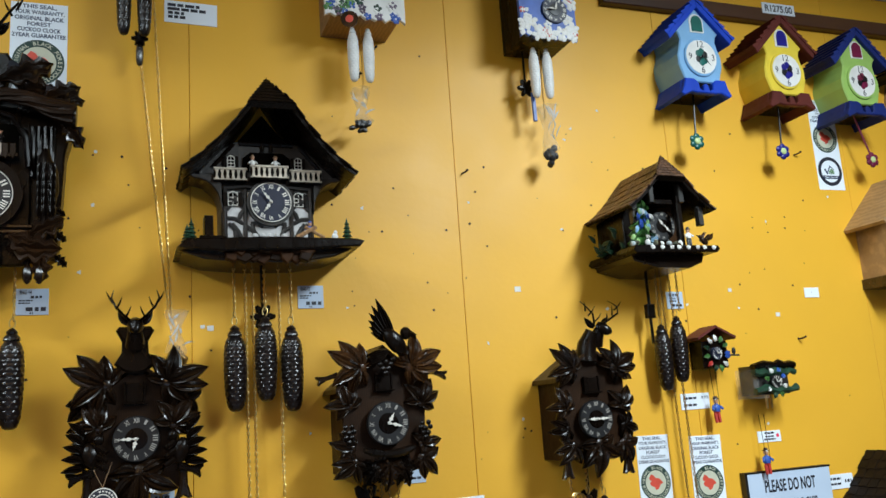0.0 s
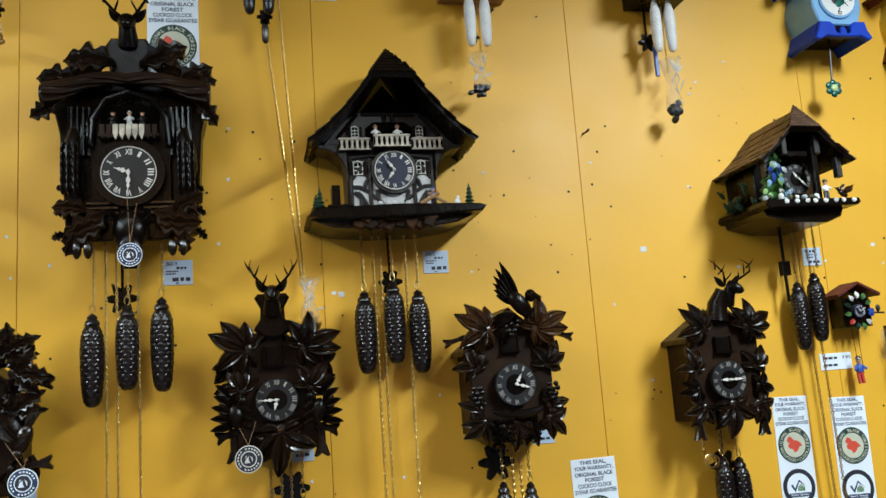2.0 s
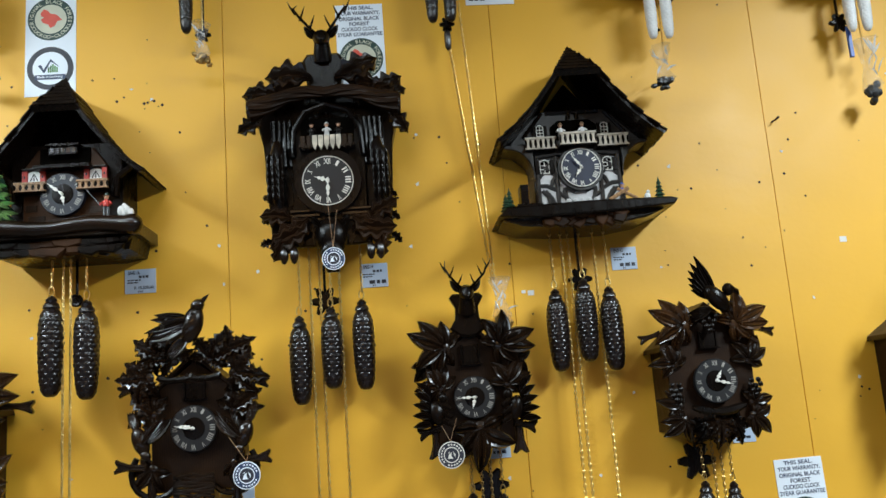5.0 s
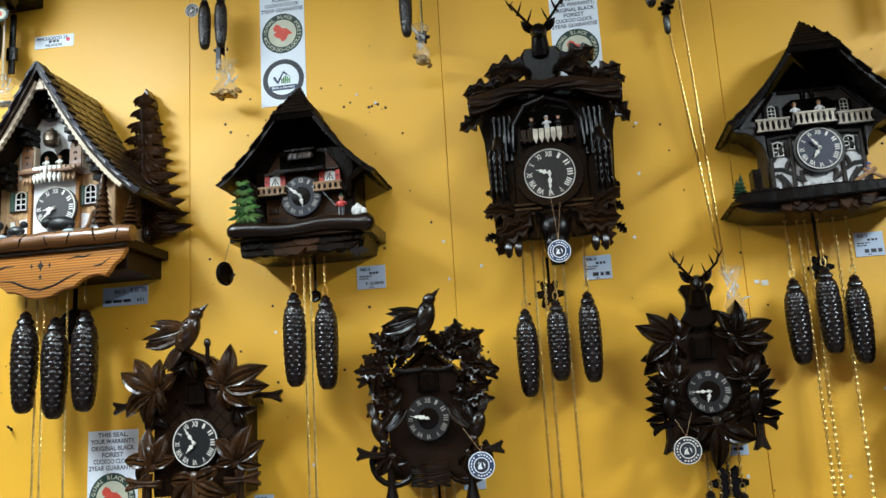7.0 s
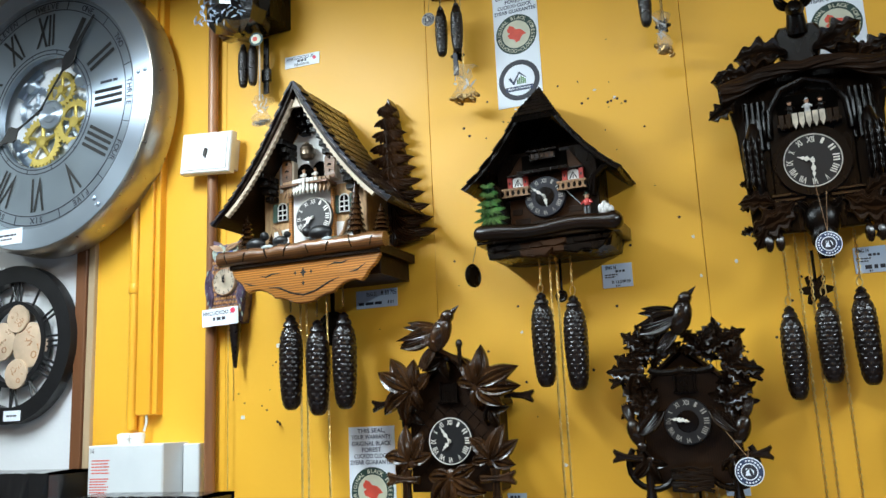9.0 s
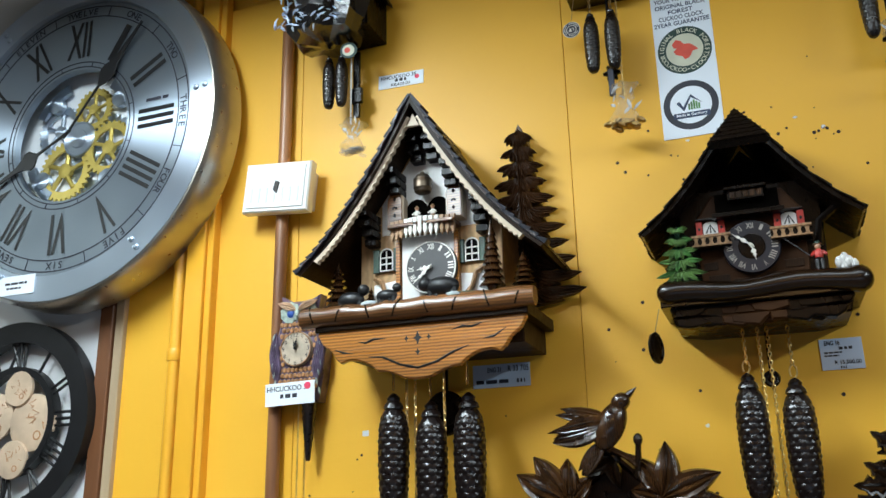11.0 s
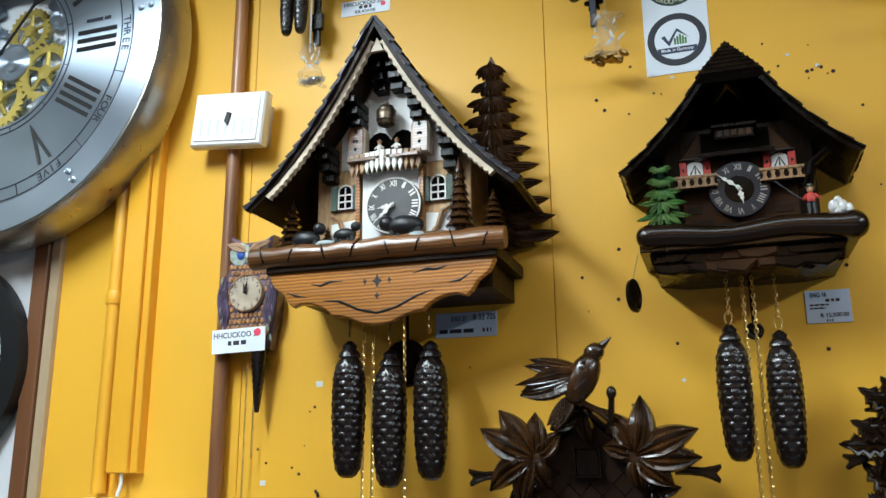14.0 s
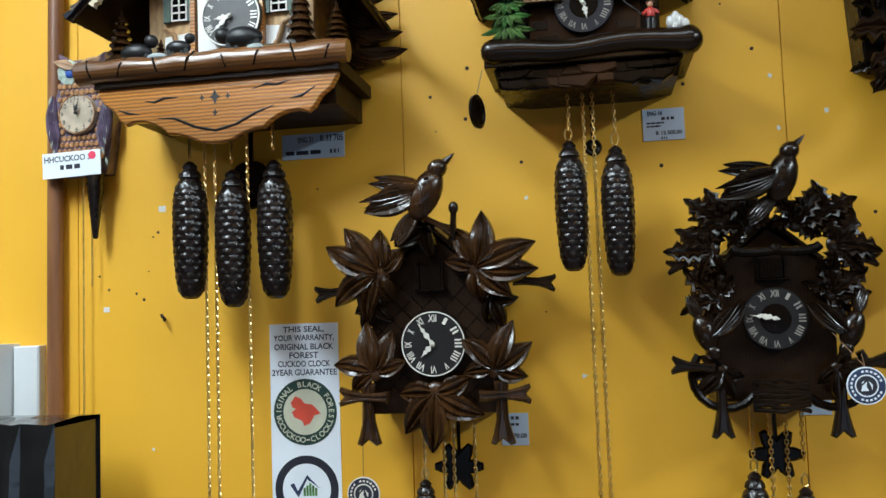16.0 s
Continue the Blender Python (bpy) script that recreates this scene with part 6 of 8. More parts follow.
part("front_log", bm, DARK, c, "glossy rounded log edge", angle=60)
bm = B()
slab(bm, -1.185, -.912, 1.862, 1.884, 0, .13, .002)
part("platform", bm, DARK, c, smooth=False)
bm = B()
prism(bm, [(-1.175, 1.865), (-1.168, 1.838), (-1.13, 1.832), (-.97, 1.832), (-.932, 1.838), (-.925, 1.865)], 0, .110, .003)
part("base_box", bm, BLACKWOOD, c, smooth=False)
rng = random.Random(7)
for j in range(20):
    uu = -1.145 + (j % 10) * .021 + rng.uniform(-.004, .004)
    vv = 1.852 - (j // 10) * .014
    bm = B()
    q = [rng.uniform(.7, 1.5) for _ in range(6)]
    prism(bm, [(uu - .024 * q[0], vv + .007), (uu + .022 * q[1], vv + .008), (uu + .024 * q[2], vv - .002 * q[4]), (uu + .006 * q[3], vv - .008 * q[5]), (uu - .020 * q[3], vv - .005)], .106, .114 + rng.uniform(0, .012), .003)
    part("carved_rock", bm, WARMDARK if 2 < j % 10 < 7 else BLACKWOOD, c, smooth=False)
fir = flat_tree(c, -1.150, 1.889, 1.978, .056, .126, DGREEN, 4, label="green painted little fir")
rng = random.Random(23)
for tier in range(5):
    for x in (-1, -.6, -.2, .2, .6, 1):
        hw, top = .030 - .0045 * tier, 1.915 + .0145 * tier
        bm = B()
        lobe(bm, -1.150 + x * hw * .25, top, .134 + .0035 * tier, -90 + x * 62 + rng.uniform(-8, 8), hw * (.75 + .25 * abs(x)), .0085, rise=.0025, thick=.002, bend=.3 * x)
        part("painted_branch", bm, LEAFGREEN if rng.random() < .6 else GREEN, fir)
figure(c, -.965, 1.895, .128, .042, RED, BLACK, DGREEN)
bm = B()
for x, y, r in ((0, .010, .007), (.011, .010, .007), (.006, .016, .006), (.018, .006, .006), (.004, .004, .006)):
    blob(bm, (-.940 + x, 1.893 + y, .128), (r * .9, r * 1.3, r), 8, 6)
part("white_stones", bm, WHITE, c)
bm = B()
tube(bm, [P(-1.01, 1.955, .11), P(-.975, 1.915, .13)], .0012, 5)
part("fishing_rod", bm, BLACKWOOD, c)
bm = B()
turned(bm, P(-1.199, 1.805, .125), (.95, -.31, 0), [(.022, 0), (.023, .004), (.018, .006), (.017, .004), (.008, .006)], 28)
rt = part("round_tag", bm, BLACKWOOD, c, "dark oval wooden tag")
bm = B()
tube(bm, [P(-1.199, 1.819, .125), P(-1.188, 1.862, .125)], .0008, 5)
part("string", bm, BRASS_D, rt)
pendulum(c, -1.046, 1.84, 1.76, .045, .012, BLACKWOOD, False)
for uu, v1 in ((-1.078, 1.78), (-1.058, 1.2), (-1.045, 1.2), (-1.017, 1.775)):
    chain(c, uu, 1.86, v1, .078)
pinecone(c, -1.079, 1.766, 1.588, .0225, .078)
pinecone(c, -1.017, 1.755, 1.579, .0225, .078)

# half-timbered dark chalet with long balcony
c = thing("chalet_clock", -.106, 1.83, "dark half-timbered chalet cuckoo clock with long balcony and dancers", "cuckoo clock", "chalet clocks")
um = -.106
gable_roof(c, um, 2.172, (-.262, 1.985), (.046, 1.985), .150, 11, 6, SHINGLE, BLACKWOOD, .020, hip=.77, hip_d=.080)
bm = B()
prism(bm, [(um - .085, 1.865), (um + .085, 1.865), (um + .085, 1.965), (um + .125, 2.0), (um + .085, 2.045), (um + .06, 2.062), (um - .06, 2.062), (um - .085, 2.045), (um - .125, 2.0), (um - .085, 1.965)], 0, .070, .002)
part("house", bm, GREYBEAM, c, smooth=False)
# Recessed gable, its near-black colour deepening the shade under the roof.
bm = B()
prism(bm, [(um - .06, 2.063), (um + .06, 2.063), (um, 2.135)], 0, .022, .002)
part("gable_back", bm, BLACKWOOD, c, smooth=False)
for x0, y0, x1, y1 in ((-.098, 2.012, -.060, 2.058), (.098, 2.012, .060, 2.058), (-.05, 2.058, .05, 2.058), (-.008, 2.044, -.008, 2.060), (.008, 2.044, .008, 2.060)):
    bm = B()
    tube(bm, [P(um + x0, y0, .071), P(um + x1, y1, .071)], .0042, 6)
    part("timber", bm, BLACKWOOD, c, smooth=False)
bm = B()
prism(bm, [(um - .078, 1.868), (um + .078, 1.868), (um + .078, 1.965), (um - .078, 1.965)], .07, .0735)
part("plaster", bm, PLASTER, c, smooth=False)
for k in (-1, 1):
    for x0, y0, x1, y1 in ((.078, 1.868, .078, 1.97), (.042, 1.868, .042, 1.97), (.045, 1.87, .072, 1.905), (.045, 1.965, .075, 1.930), (.012, 1.87, .040, 1.90), (.055, 1.91, .045, 1.93), (.06, 1.868, .06, 1.9), (.0, 1.972, .08, 1.972), (.0, 1.872, .08, 1.872), (.024, 1.868, .030, 1.905), (.045, 1.905, .078, 1.915), (.042, 1.932, .078, 1.955), (.066, 1.905, .045, 1.868), (.010, 1.90, .032, 1.905)):
        bm = B()
        tube(bm, [P(um + k * x0, y0, .0735), P(um + k * (x0 + x1) / 2, (y0 + y1) / 2 + (.004 if x0 != x1 else 0), .075), P(um + k * x1, y1, .0735)], .0040, 6)
        part("timber", bm, GREYBEAM, c, smooth=False)
    shutter_window(c, um + k * .060 - .004, 1.950, .075, .018, .024, BLACKWOOD)
    shutter_window(c, um + k * .062 - .004, 2.022, .072, .014, .020, BLACKWOOD)
# No recess here: a near-black plate gives its shade.
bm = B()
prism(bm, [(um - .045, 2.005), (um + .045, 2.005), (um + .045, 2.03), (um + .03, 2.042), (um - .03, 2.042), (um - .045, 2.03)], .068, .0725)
part("stage_opening_shade", bm, VOID, c, smooth=False)
figure(c, um - .028, 2.000, .082, .034, WHITE, WHITE, TAN)
figure(c, um + .014, 2.000, .082, .034, WHITE, RED, TAN)
railing(c, um - .098, um - .040, 1.984, 2.003, .07, .088, 6, BALUSTER, BLACKWOOD)
railing(c, um - .034, um + .034, 1.987, 2.006, .07, .100, 7, BALUSTER, BLACKWOOD)
railing(c, um + .040, um + .098, 1.984, 2.003, .07, .088, 6, BALUSTER, BLACKWOOD)
bm = B()
ring(bm, um + .003, 1.943, .037, .043, .07, .086, 40)
part("dial_bezel", bm, GREYBEAM, c)
dial(c, um + .003, 1.943, .088, .038, NIGHTBLUE, IVORY, IVORY, hour=215, minute=322, num=.78, size=.22, rim_w=.04, hl=.60, ml=.72)
bm = B()
for j in range(5):
    blob(bm, (um - .028 + j * .013, 1.878, .095), (.006, .005, .006), 7, 5)
part("white_stones", bm, PLASTER, c)
bm = B()
prism(bm, [(-.272, 1.848), (-.255, 1.864), (-.10, 1.868), (.045, 1.866), (.058, 1.862), (.050, 1.852), (-.05, 1.846), (-.2, 1.842)], 0, .138, .003)
part("platform", bm, BLACKWOOD, c, smooth=False)
bm = B()
prism(bm, [(-.262, 1.845), (-.225, 1.832), (-.15, 1.826), (-.06, 1.826), (.005, 1.836), (.040, 1.850), (-.1, 1.852)], 0, .115, .003)
part("base_box", bm, DARK, c, smooth=False)
rng = random.Random(17)
for j in range(16):
    uu = -.18 + (j % 8) * .019 + rng.uniform(-.004, .004)
    vv = 1.846 - (j // 8) * .012
    bm = B()
    q = [rng.uniform(.7, 1.5) for _ in range(6)]
    prism(bm, [(uu - .013 * q[0], vv + .008), (uu + .013 * q[1], vv + .009), (uu + .012 * q[2], vv - .003 * q[4]), (uu + .002 * q[3], vv - .010 * q[5]), (uu - .011 * q[3], vv - .004)], .111, .118 + rng.uniform(0, .014), .003)
    part("carved_rock", bm, WARMDARK if j % 3 else CASEWOOD, c, smooth=False)
for k in (-1, 1):
    bm = B()
    curve = [(um + k * (.084 + .046 * (1 - math.cos(a))), 1.925 + .062 * math.sin(a)) for a in [math.pi / 2 * i / 8 for i in range(9)]]
    prism(bm, curve + [(um + k * .150, 1.995), (um + k * .084, 1.995)], .02, .082, .002)
    part("eave_bracket", bm, GREYBEAM, c, smooth=False)
for uu, hh in ((-.245, .046), (.030, .046), (-.252, .035)):
    turned_tree(c, uu, 1.862, .118 if uu > 0 else .10, hh, .011, DGREEN, 5, "dark green toy fir")
figure(c, -.040, 1.866, .125, .034, BLUE, BLACK, BLUE, lean=25)
bm = B()
tube(bm, [P(-.065, 1.868, .128), P(-.03, 1.888, .128)], .004, 6)
tube(bm, [P(-.05, 1.888, .128), P(-.015, 1.868, .128)], .003, 6)
part("saw_horse", bm, TAN, c)
bm = B()
blob(bm, (.005, 1.871, .125), (.006, .007, .006), 8, 6)
blob(bm, (.006, 1.879, .127), (.0035, .0035, .0035), 6, 5)
part("white_dog", bm, WHITE, c)
bm = B()
slab(bm, -.222, -.207, 1.868, 1.915, .06, .095, .002)
slab(bm, -.232, -.185, 1.866, 1.874, .07, .115, .002)
part("well", bm, BLACKWOOD, c, smooth=False)
pendulum(c, -.115, 1.84, 1.735, .03, .020, BLACKWOOD)
for uu, v1 in ((-.168, 1.74), (-.148, 1.2), (-.135, 1.2), (-.113, 1.75), (-.087, 1.2), (-.065, 1.735)):
    chain(c, uu, 1.835, v1, .046)
pinecone(c, -.168, 1.722, 1.569, .0205, .045)
pinecone(c, -.113, 1.738, 1.584, .0205, .045)
pinecone(c, -.066, 1.720, 1.564, .0205, .045)

# deep-roofed chalet
c = thing("chalet_clock", .709, 1.80, "brown shingled chalet cuckoo clock with deep roof and painted tree", "cuckoo clock", "chalet clocks")
um = .706
gable_roof(c, um, 2.034, (.604, 1.930), (.812, 1.926), .180, 6, 8, SHINGLE_B, BLACKWOOD, .010, hip=.72, hip_d=.150)
bm = B()
prism(bm, [(um - .075, 1.845), (um + .075, 1.845), (um + .075, 1.93), (um, 2.008), (um - .075, 1.93)], 0, .105, .002)
part("house", bm, BLACKWOOD, c, smooth=False)
bm = B()
slab(bm, um + .012, um + .060, 1.848, 1.95, .105, .108)
part("front_wall", bm, BROWN, c, smooth=False)
dial(c, um + .012, 1.902, .122, .032, BLACK, NUMERAL, None, hour=325, minute=135, centre=BLACKWOOD, size=.2, hl=.6, ml=.85)
for x, y in ((-.080, 1.928), (-.036, 1.972), (.038, 1.974), (.082, 1.925)):
    bm = B()
    slab(bm, um + x - .006, um + x + .006, y - .03, y + .012, .150, .164, .002)
    part("hanging_post", bm, GREYBEAM, c, smooth=False)
bm = B()
slab(bm, um + .028, um + .040, 1.85, 1.96, .145, .157, .002)
part("post", bm, BLACKWOOD, c, smooth=False)
bm = B()
slab(bm, um - .02, um + .028, 1.944, 1.954, .10, .145, .001)
part("stage", bm, BLACKWOOD, c, smooth=False)
tree = flat_tree(c, um - .068, 1.85, 1.945, .056, .150, GREEN, 5, label="green and blue painted fir")
rng = random.Random(41)
for j in range(26):
    s = rng.random()
    bm = B()
    x = um - .068 + rng.uniform(-1, 1) * .030 * (1 - .75 * s)
    lobe(bm, x, 1.862 + .078 * s, .160 + .012 * s, -90 + (x - um + .068) * 2400, .017, .009, rise=.003, thick=.003, bend=.2)
    part("painted_branch", bm, (PALEBLUE, WHITE, MINT, BLUE, DGREEN)[j % 5], tree)
for j in range(12):
    bm = B()
    x = um - .095 + j * .011
    blob(bm, (x, 1.851 + rng.uniform(0, .006), .158 + rng.uniform(-.01, .014)), (.006, rng.uniform(.003, .008), .006), 7, 5)
    part("yard_clutter", bm, (STONE, MOSS, BROWN, WHITE)[j % 4], c)
for j in range(9):
    bm = B()
    x = um - .10 + rng.uniform(-.008, .012)
    lobe(bm, x, 1.842 + rng.uniform(0, .045), .03 + .012 * j, 100 + rng.uniform(-60, 60), .024, .010, rise=.003, thick=.003)
    part("side_shrub", bm, DGREEN, c)
flat_tree(c, um - .092, 1.845, 1.88, .05, .06, DGREEN, 3)
figure(c, um + .042, 1.848, .165, .042, WHITE, BLACK, BLACK)
bm = B()
prism(bm, [(um - .105, 1.838), (um - .10, 1.848), (um + .102, 1.848), (um + .106, 1.840), (um + .098, 1.834), (um - .098, 1.832)], 0, .182, .002)
part("platform", bm, BLACKWOOD, c, smooth=False)
for j in range(8):
    bm = B()
    lobe(bm, um - .058 + j * .021, 1.848, .181, -90 + 25 * (j % 3 - 1), .010, .011, rise=.002, thick=.003)
    part("white_patch", bm, WHITE, c)
bm = B()
prism(bm, [(um - .09, 1.834), (um - .085, 1.822), (um - .03, 1.808), (um + .05, 1.806), (um + .082, 1.818), (um + .088, 1.834)], 0, .150, .003)
part("base_box", bm, DARK, c, smooth=False)
bm = B()
bird(bm, um + .083, 1.862, .16, .04, -1, 30, 150, 120, 40)
part("carved_bird", bm, BROWN, c)
bm = B()
tube(bm, [P(.718, 1.82, .04), P(.718, 1.66, .04)], .0035, 6)
slab(bm, .708, .728, 1.715, 1.745, .035, .048, .002)
part("pendulum", bm, BLACKWOOD, c)
for uu, v1 in ((.741, 1.72), (.752, 1.2), (.775, 1.2), (.795, 1.73)):
    chain(c, uu, 1.815, v1, .04, mat=BRASS_D, u1=uu + (.012 if v1 < 1.5 else 0))
pinecone(c, .741, 1.700, 1.558, .0185, .04)
pinecone(c, .783, 1.718, 1.574, .0185, .04)


# ---- left end: round clocks, pipes and boxes ----
c = thing("gear_wall_clock", -2.369, 1.95, "large brushed silver wall clock with exposed gilt gears", "wall clock")
U, V, R = -2.369, 2.362, .374
bm = B()
ring_prof = [(R - .01, .02), (R, .026), (R, .098), (R - .007, .110), (R - .012, .112)]
n = 96
rows = [[bm.verts.new(P(U + r * math.cos(2 * math.pi * i / n), V + r * math.sin(2 * math.pi * i / n), d)) for i in range(n)] for r, d in ring_prof]
for a, b in zip(rows, rows[1:]):
    for i in range(n):
        bm.faces.new((a[i], a[(i + 1) % n], b[(i + 1) % n], b[i]))
part("rim_side", bm, STEEL_R, c, "warm grey metal rim side")
bm = B()
ring(bm, U, V, .312, R - .010, .09, .1125, 96)
part("rim_front", bm, STEEL, c, "brushed silver rim")
bm = B()
turned(bm, P(U, V, .02), (0, -1, 0), [(.362, 0), (.362, .03), (.05, .031)], 64)
part("back_plate", bm, STEEL_B, c, "pale satin back plate behind the gears")
bm = B()
ring(bm, U, V, .150, .310, .086, .102, 96)
face = part("dial", bm, STEEL_F, c, "satin silver chapter dial")
for r in (.301, .277, .167, .156):
    bm = B()
    ring(bm, U, V, r - .0012, r + .0012, .101, .1028, 96)
    part("chapter_ring", bm, INK, face)
for k in range(12):
    a = radians(75 - 30 * k)
    for r0, r1 in ((.277, .301), (.156, .167)):
        bm = B()
        tube(bm, [P(U + r0 * math.cos(a), V + r0 * math.sin(a), .1024), P(U + r1 * math.cos(a), V + r1 * math.sin(a), .1024)], .001, 4)
        part("division_mark", bm, INK, face)
for k, wd in enumerate(ROMAN):
    bm = B()
    a = radians(90 - 30 * k)
    letter(bm, wd, U + .222 * math.cos(a), V + .222 * math.sin(a), .1030, .088, width=.013 * sum({"I": 1, "V": 2.2, "X": 2.4}[ch] for ch in wd) + .004, turn=-30 * k, bold=True)
    flat("numeral", bm, BLACK, face)
for k, wd in enumerate(("TWELVE", "ONE", "TWO", "THREE", "FOUR", "FIVE", "SIX", "SEVEN", "EIGHT", "NINE", "TEN", "ELEVEN")):
    bm = B()
    arc_letter(bm, wd, U, V, .1030, .289, .0155, 90 - 30 * k)
    flat("hour_word", bm, INK, face)
bm = B()
bars(bm, U + .195, U + .25, V + .040, .007, .103, 1)
flat("maker_bar", bm, INK, face)


def gear(u, v, d, r, teeth, mat, spokes=5):
    bm = B()
    pts = []
    for i in range(teeth * 4):
        rr = r if i % 4 in (1, 2) else r * .90
        a = 2 * math.pi * i / (teeth * 4)
        pts.append((rr, a))
    m = len(pts)
    vs = [[bm.verts.new(P(u + q * math.cos(a), v + q * math.sin(a), dd)) for q, dd in ((r * .68, d), (r * .68, d + .005), (rr, d + .005), (rr, d))] for rr, a in pts]
    for i in range(m):
        for j in range(4):
            bm.faces.new((vs[i][j], vs[i][(j + 1) % 4], vs[(i + 1) % m][(j + 1) % 4], vs[(i + 1) % m][j]))
    for k in range(spokes):
        a = 2 * math.pi * k / spokes
        tube(bm, [P(u + r * .15 * math.cos(a), v + r * .15 * math.sin(a), d + .003), P(u + r * .70 * math.cos(a + .25), v + r * .70 * math.sin(a + .25), d + .003)], r * .075, 6)
    turned(bm, P(u, v, d - .004), (0, -1, 0), [(r * .24, 0), (r * .24, .011), (r * .1, .013)], 16)
    part("gear", bm, mat, c, "gilt toothed gear" if mat is GOLD else "")


gear(U + .080, V - .032, .068, .062, 28, GOLD)
gear(U + .028, V + .066, .066, .050, 24, GOLD)
gear(U - .035, V - .066, .064, .070, 32, GOLD)
gear(U + .055, V - .035, .052, .09, 34, STEEL)
gear(U - .070, V + .035, .054, .06, 26, STEEL)
bm = B()
turned(bm, P(U, V, .06), (0, -1, 0), [(.040, 0), (.040, .016), (.037, .018), (.035, .016), (.022, .016), (.020, .018), (.010, .018)], 36)
part("hub", bm, STEEL, c)
for a0 in (20, 110, 200, 290):
    bm = B()
    ring(bm, U, V, .128, .150, .062, .07, 10, radians(a0), radians(a0 + 40))
    a = radians(a0 + 20)
    turned(bm, P(U + .125 * math.cos(a), V + .125 * math.sin(a), .06), (0, -1, 0), [(.02, 0), (.02, .012), (.012, .014)], 16)
    part("movement_bracket", bm, STEEL, c)
for ang, ln, wd in ((37, .285, .040), (243, .20, .045)):
    a = radians(90 - ang)
    st = ((-.05, .10), (.0, .14), (.30, .10), (.42, .16), (.50, .95), (.56, 1.0), (.63, .55), (.72, .30), (.86, .22), (1.0, .10))
    poly = [(s * ln, w * wd * .5) for s, w in st] + [(s * ln, -w * wd * .5) for s, w in reversed(st)]
    bm = B()
    prism(bm, [(U + x * math.cos(a) - y * math.sin(a), V + x * math.sin(a) + y * math.cos(a)) for x, y in poly], .108, .111, .0005)
    part("hand", bm, BLACK, c, smooth=False)
for k in range(6):
    a = radians(7 - 60 * k)
    for r in (.327, .348):
        bm = B()
        turned(bm, P(U + r * math.cos(a), V + r * math.sin(a), .112), (0, -1, 0), [(.0065, 0), (.006, .004), (.003, .006)], 12)
        part("screw", bm, STEEL, c)
price_card(-2.50, -2.405, 2.018, 2.058, "white price card with bars of print stuck on the clock rim", [(None, .12, .5, .6, .6), (None, .1, .45, .4, .35)], PAPER, d=.1126)

c = thing("skeleton_wall_clock", -2.51, 1.57, "black skeleton wall clock with roman numerals and old map discs", "wall clock")
U, V = -2.51, 1.776
bm = B()
ring(bm, U, V, .162, .2045, .012, .040, 72)
part("outer_ring", bm, BLACK, c)
bm = B()
ring(bm, U, V, .098, .112, .012, .034, 56)
part("inner_ring", bm, BLACK, c)
for k, wd in enumerate(ROMAN):
    bm = B()
    a = radians(90 - 30 * k)
    co, si = math.cos(a), math.sin(a)
    n = len(wd)
    for i, ch in enumerate(wd):
        off = (i - (n - 1) / 2) * .013
        tilt = 0 if ch == "I" else .012
        for sg in ((0,) if ch == "I" else (-1, 1)):
            p0, p1 = off + (sg * tilt if ch == "X" else 0), off - sg * tilt if ch == "X" else off + sg * tilt
            tube(bm, [P(U + .110 * co + si * p0, V + .110 * si - co * p0, .026), P(U + .165 * co + si * p1, V + .165 * si - co * p1, .026)], .0032, 6)
    part("numeral", bm, BLACK, c)
for u, v, r, d in ((U + .055, V - .005, .058, .030), (U + .015, V + .065, .036, .036), (U + .018, V - .078, .038, .036), (U - .05, V + .01, .05, .028)):
    bm = B()
    turned(bm, P(u, v, d - .006), (0, -1, 0), [(r, 0), (r, .006), (r * .97, .007)], 36)
    m = part("map_disc", bm, MAPTAN, c, "tan disc with an old map print")
    bm = B()
    ring(bm, u + r * .3, v - r * .45, r * .12, r * .17, d + .001, d + .0016, 18)
    rr = random.Random(int(r * 1e4))
    for k in range(7):
        x, y = u + rr.uniform(-.6, .6) * r, v + rr.uniform(-.3, .6) * r
        tube(bm, [P(x, y, d + .0012), P(x + r * rr.uniform(-.25, .25), y + r * rr.uniform(-.2, .2), d + .0012), P(x + r * rr.uniform(-.3, .3), y + r * rr.uniform(-.3, .3), d + .0012)], r * .018, 4)
    part("map_line", bm, POLE, m)
price_card(-2.52, -2.462, 1.580, 1.606, "small white price card on the black clock", [(None, .16, .5, .6, .5)], PAPER, d=.0405)

bm = B()
tube(bm, [P(-1.896, 0, .016)] + [P(-1.896 + .0012 * math.sin(k), .3 * k, .016) for k in range(1, 9)] + [P(-1.896, CEIL, .016)], .0125, 14)
tagged(part("brown_pipe", bm, POLE, None), "brown painted vertical pipe with worn paint", "pipe", kind="structure")
bm = B()
tube(bm, [P(-2.128, 1.545, .014), P(-2.128, 1.88, .014), P(-2.128, CEIL, .014)], .0125, 14)
pipe = tagged(part("conduit", bm, YELLOW_TRIM, None), "yellow painted electrical conduit on the wall", "conduit", kind="structure")
bm = B()
turned(bm, P(-2.128, 1.873, .014), (0, 0, 1), [(.0145, 0), (.0155, .004), (.0155, .02), (.0145, .024)], 14)
part("coupler", bm, YELLOW_TRIM, pipe)
t = thing("cable_trunking", -2.076, 1.578, "yellow painted square cable trunking down the wall", "trunking", kind="structure")
bm = B()
slab(bm, -2.104, -2.062, 1.578, CEIL, 0, .030, .002)
part("trunk", bm, YELLOW_TRIM, t, smooth=False)
bm = B()
slab(bm, -2.062, -2.048, 1.578, CEIL, 0, .022, .002)
part("trunk_lid_edge", bm, YELLOW_TRIM, t, smooth=False)
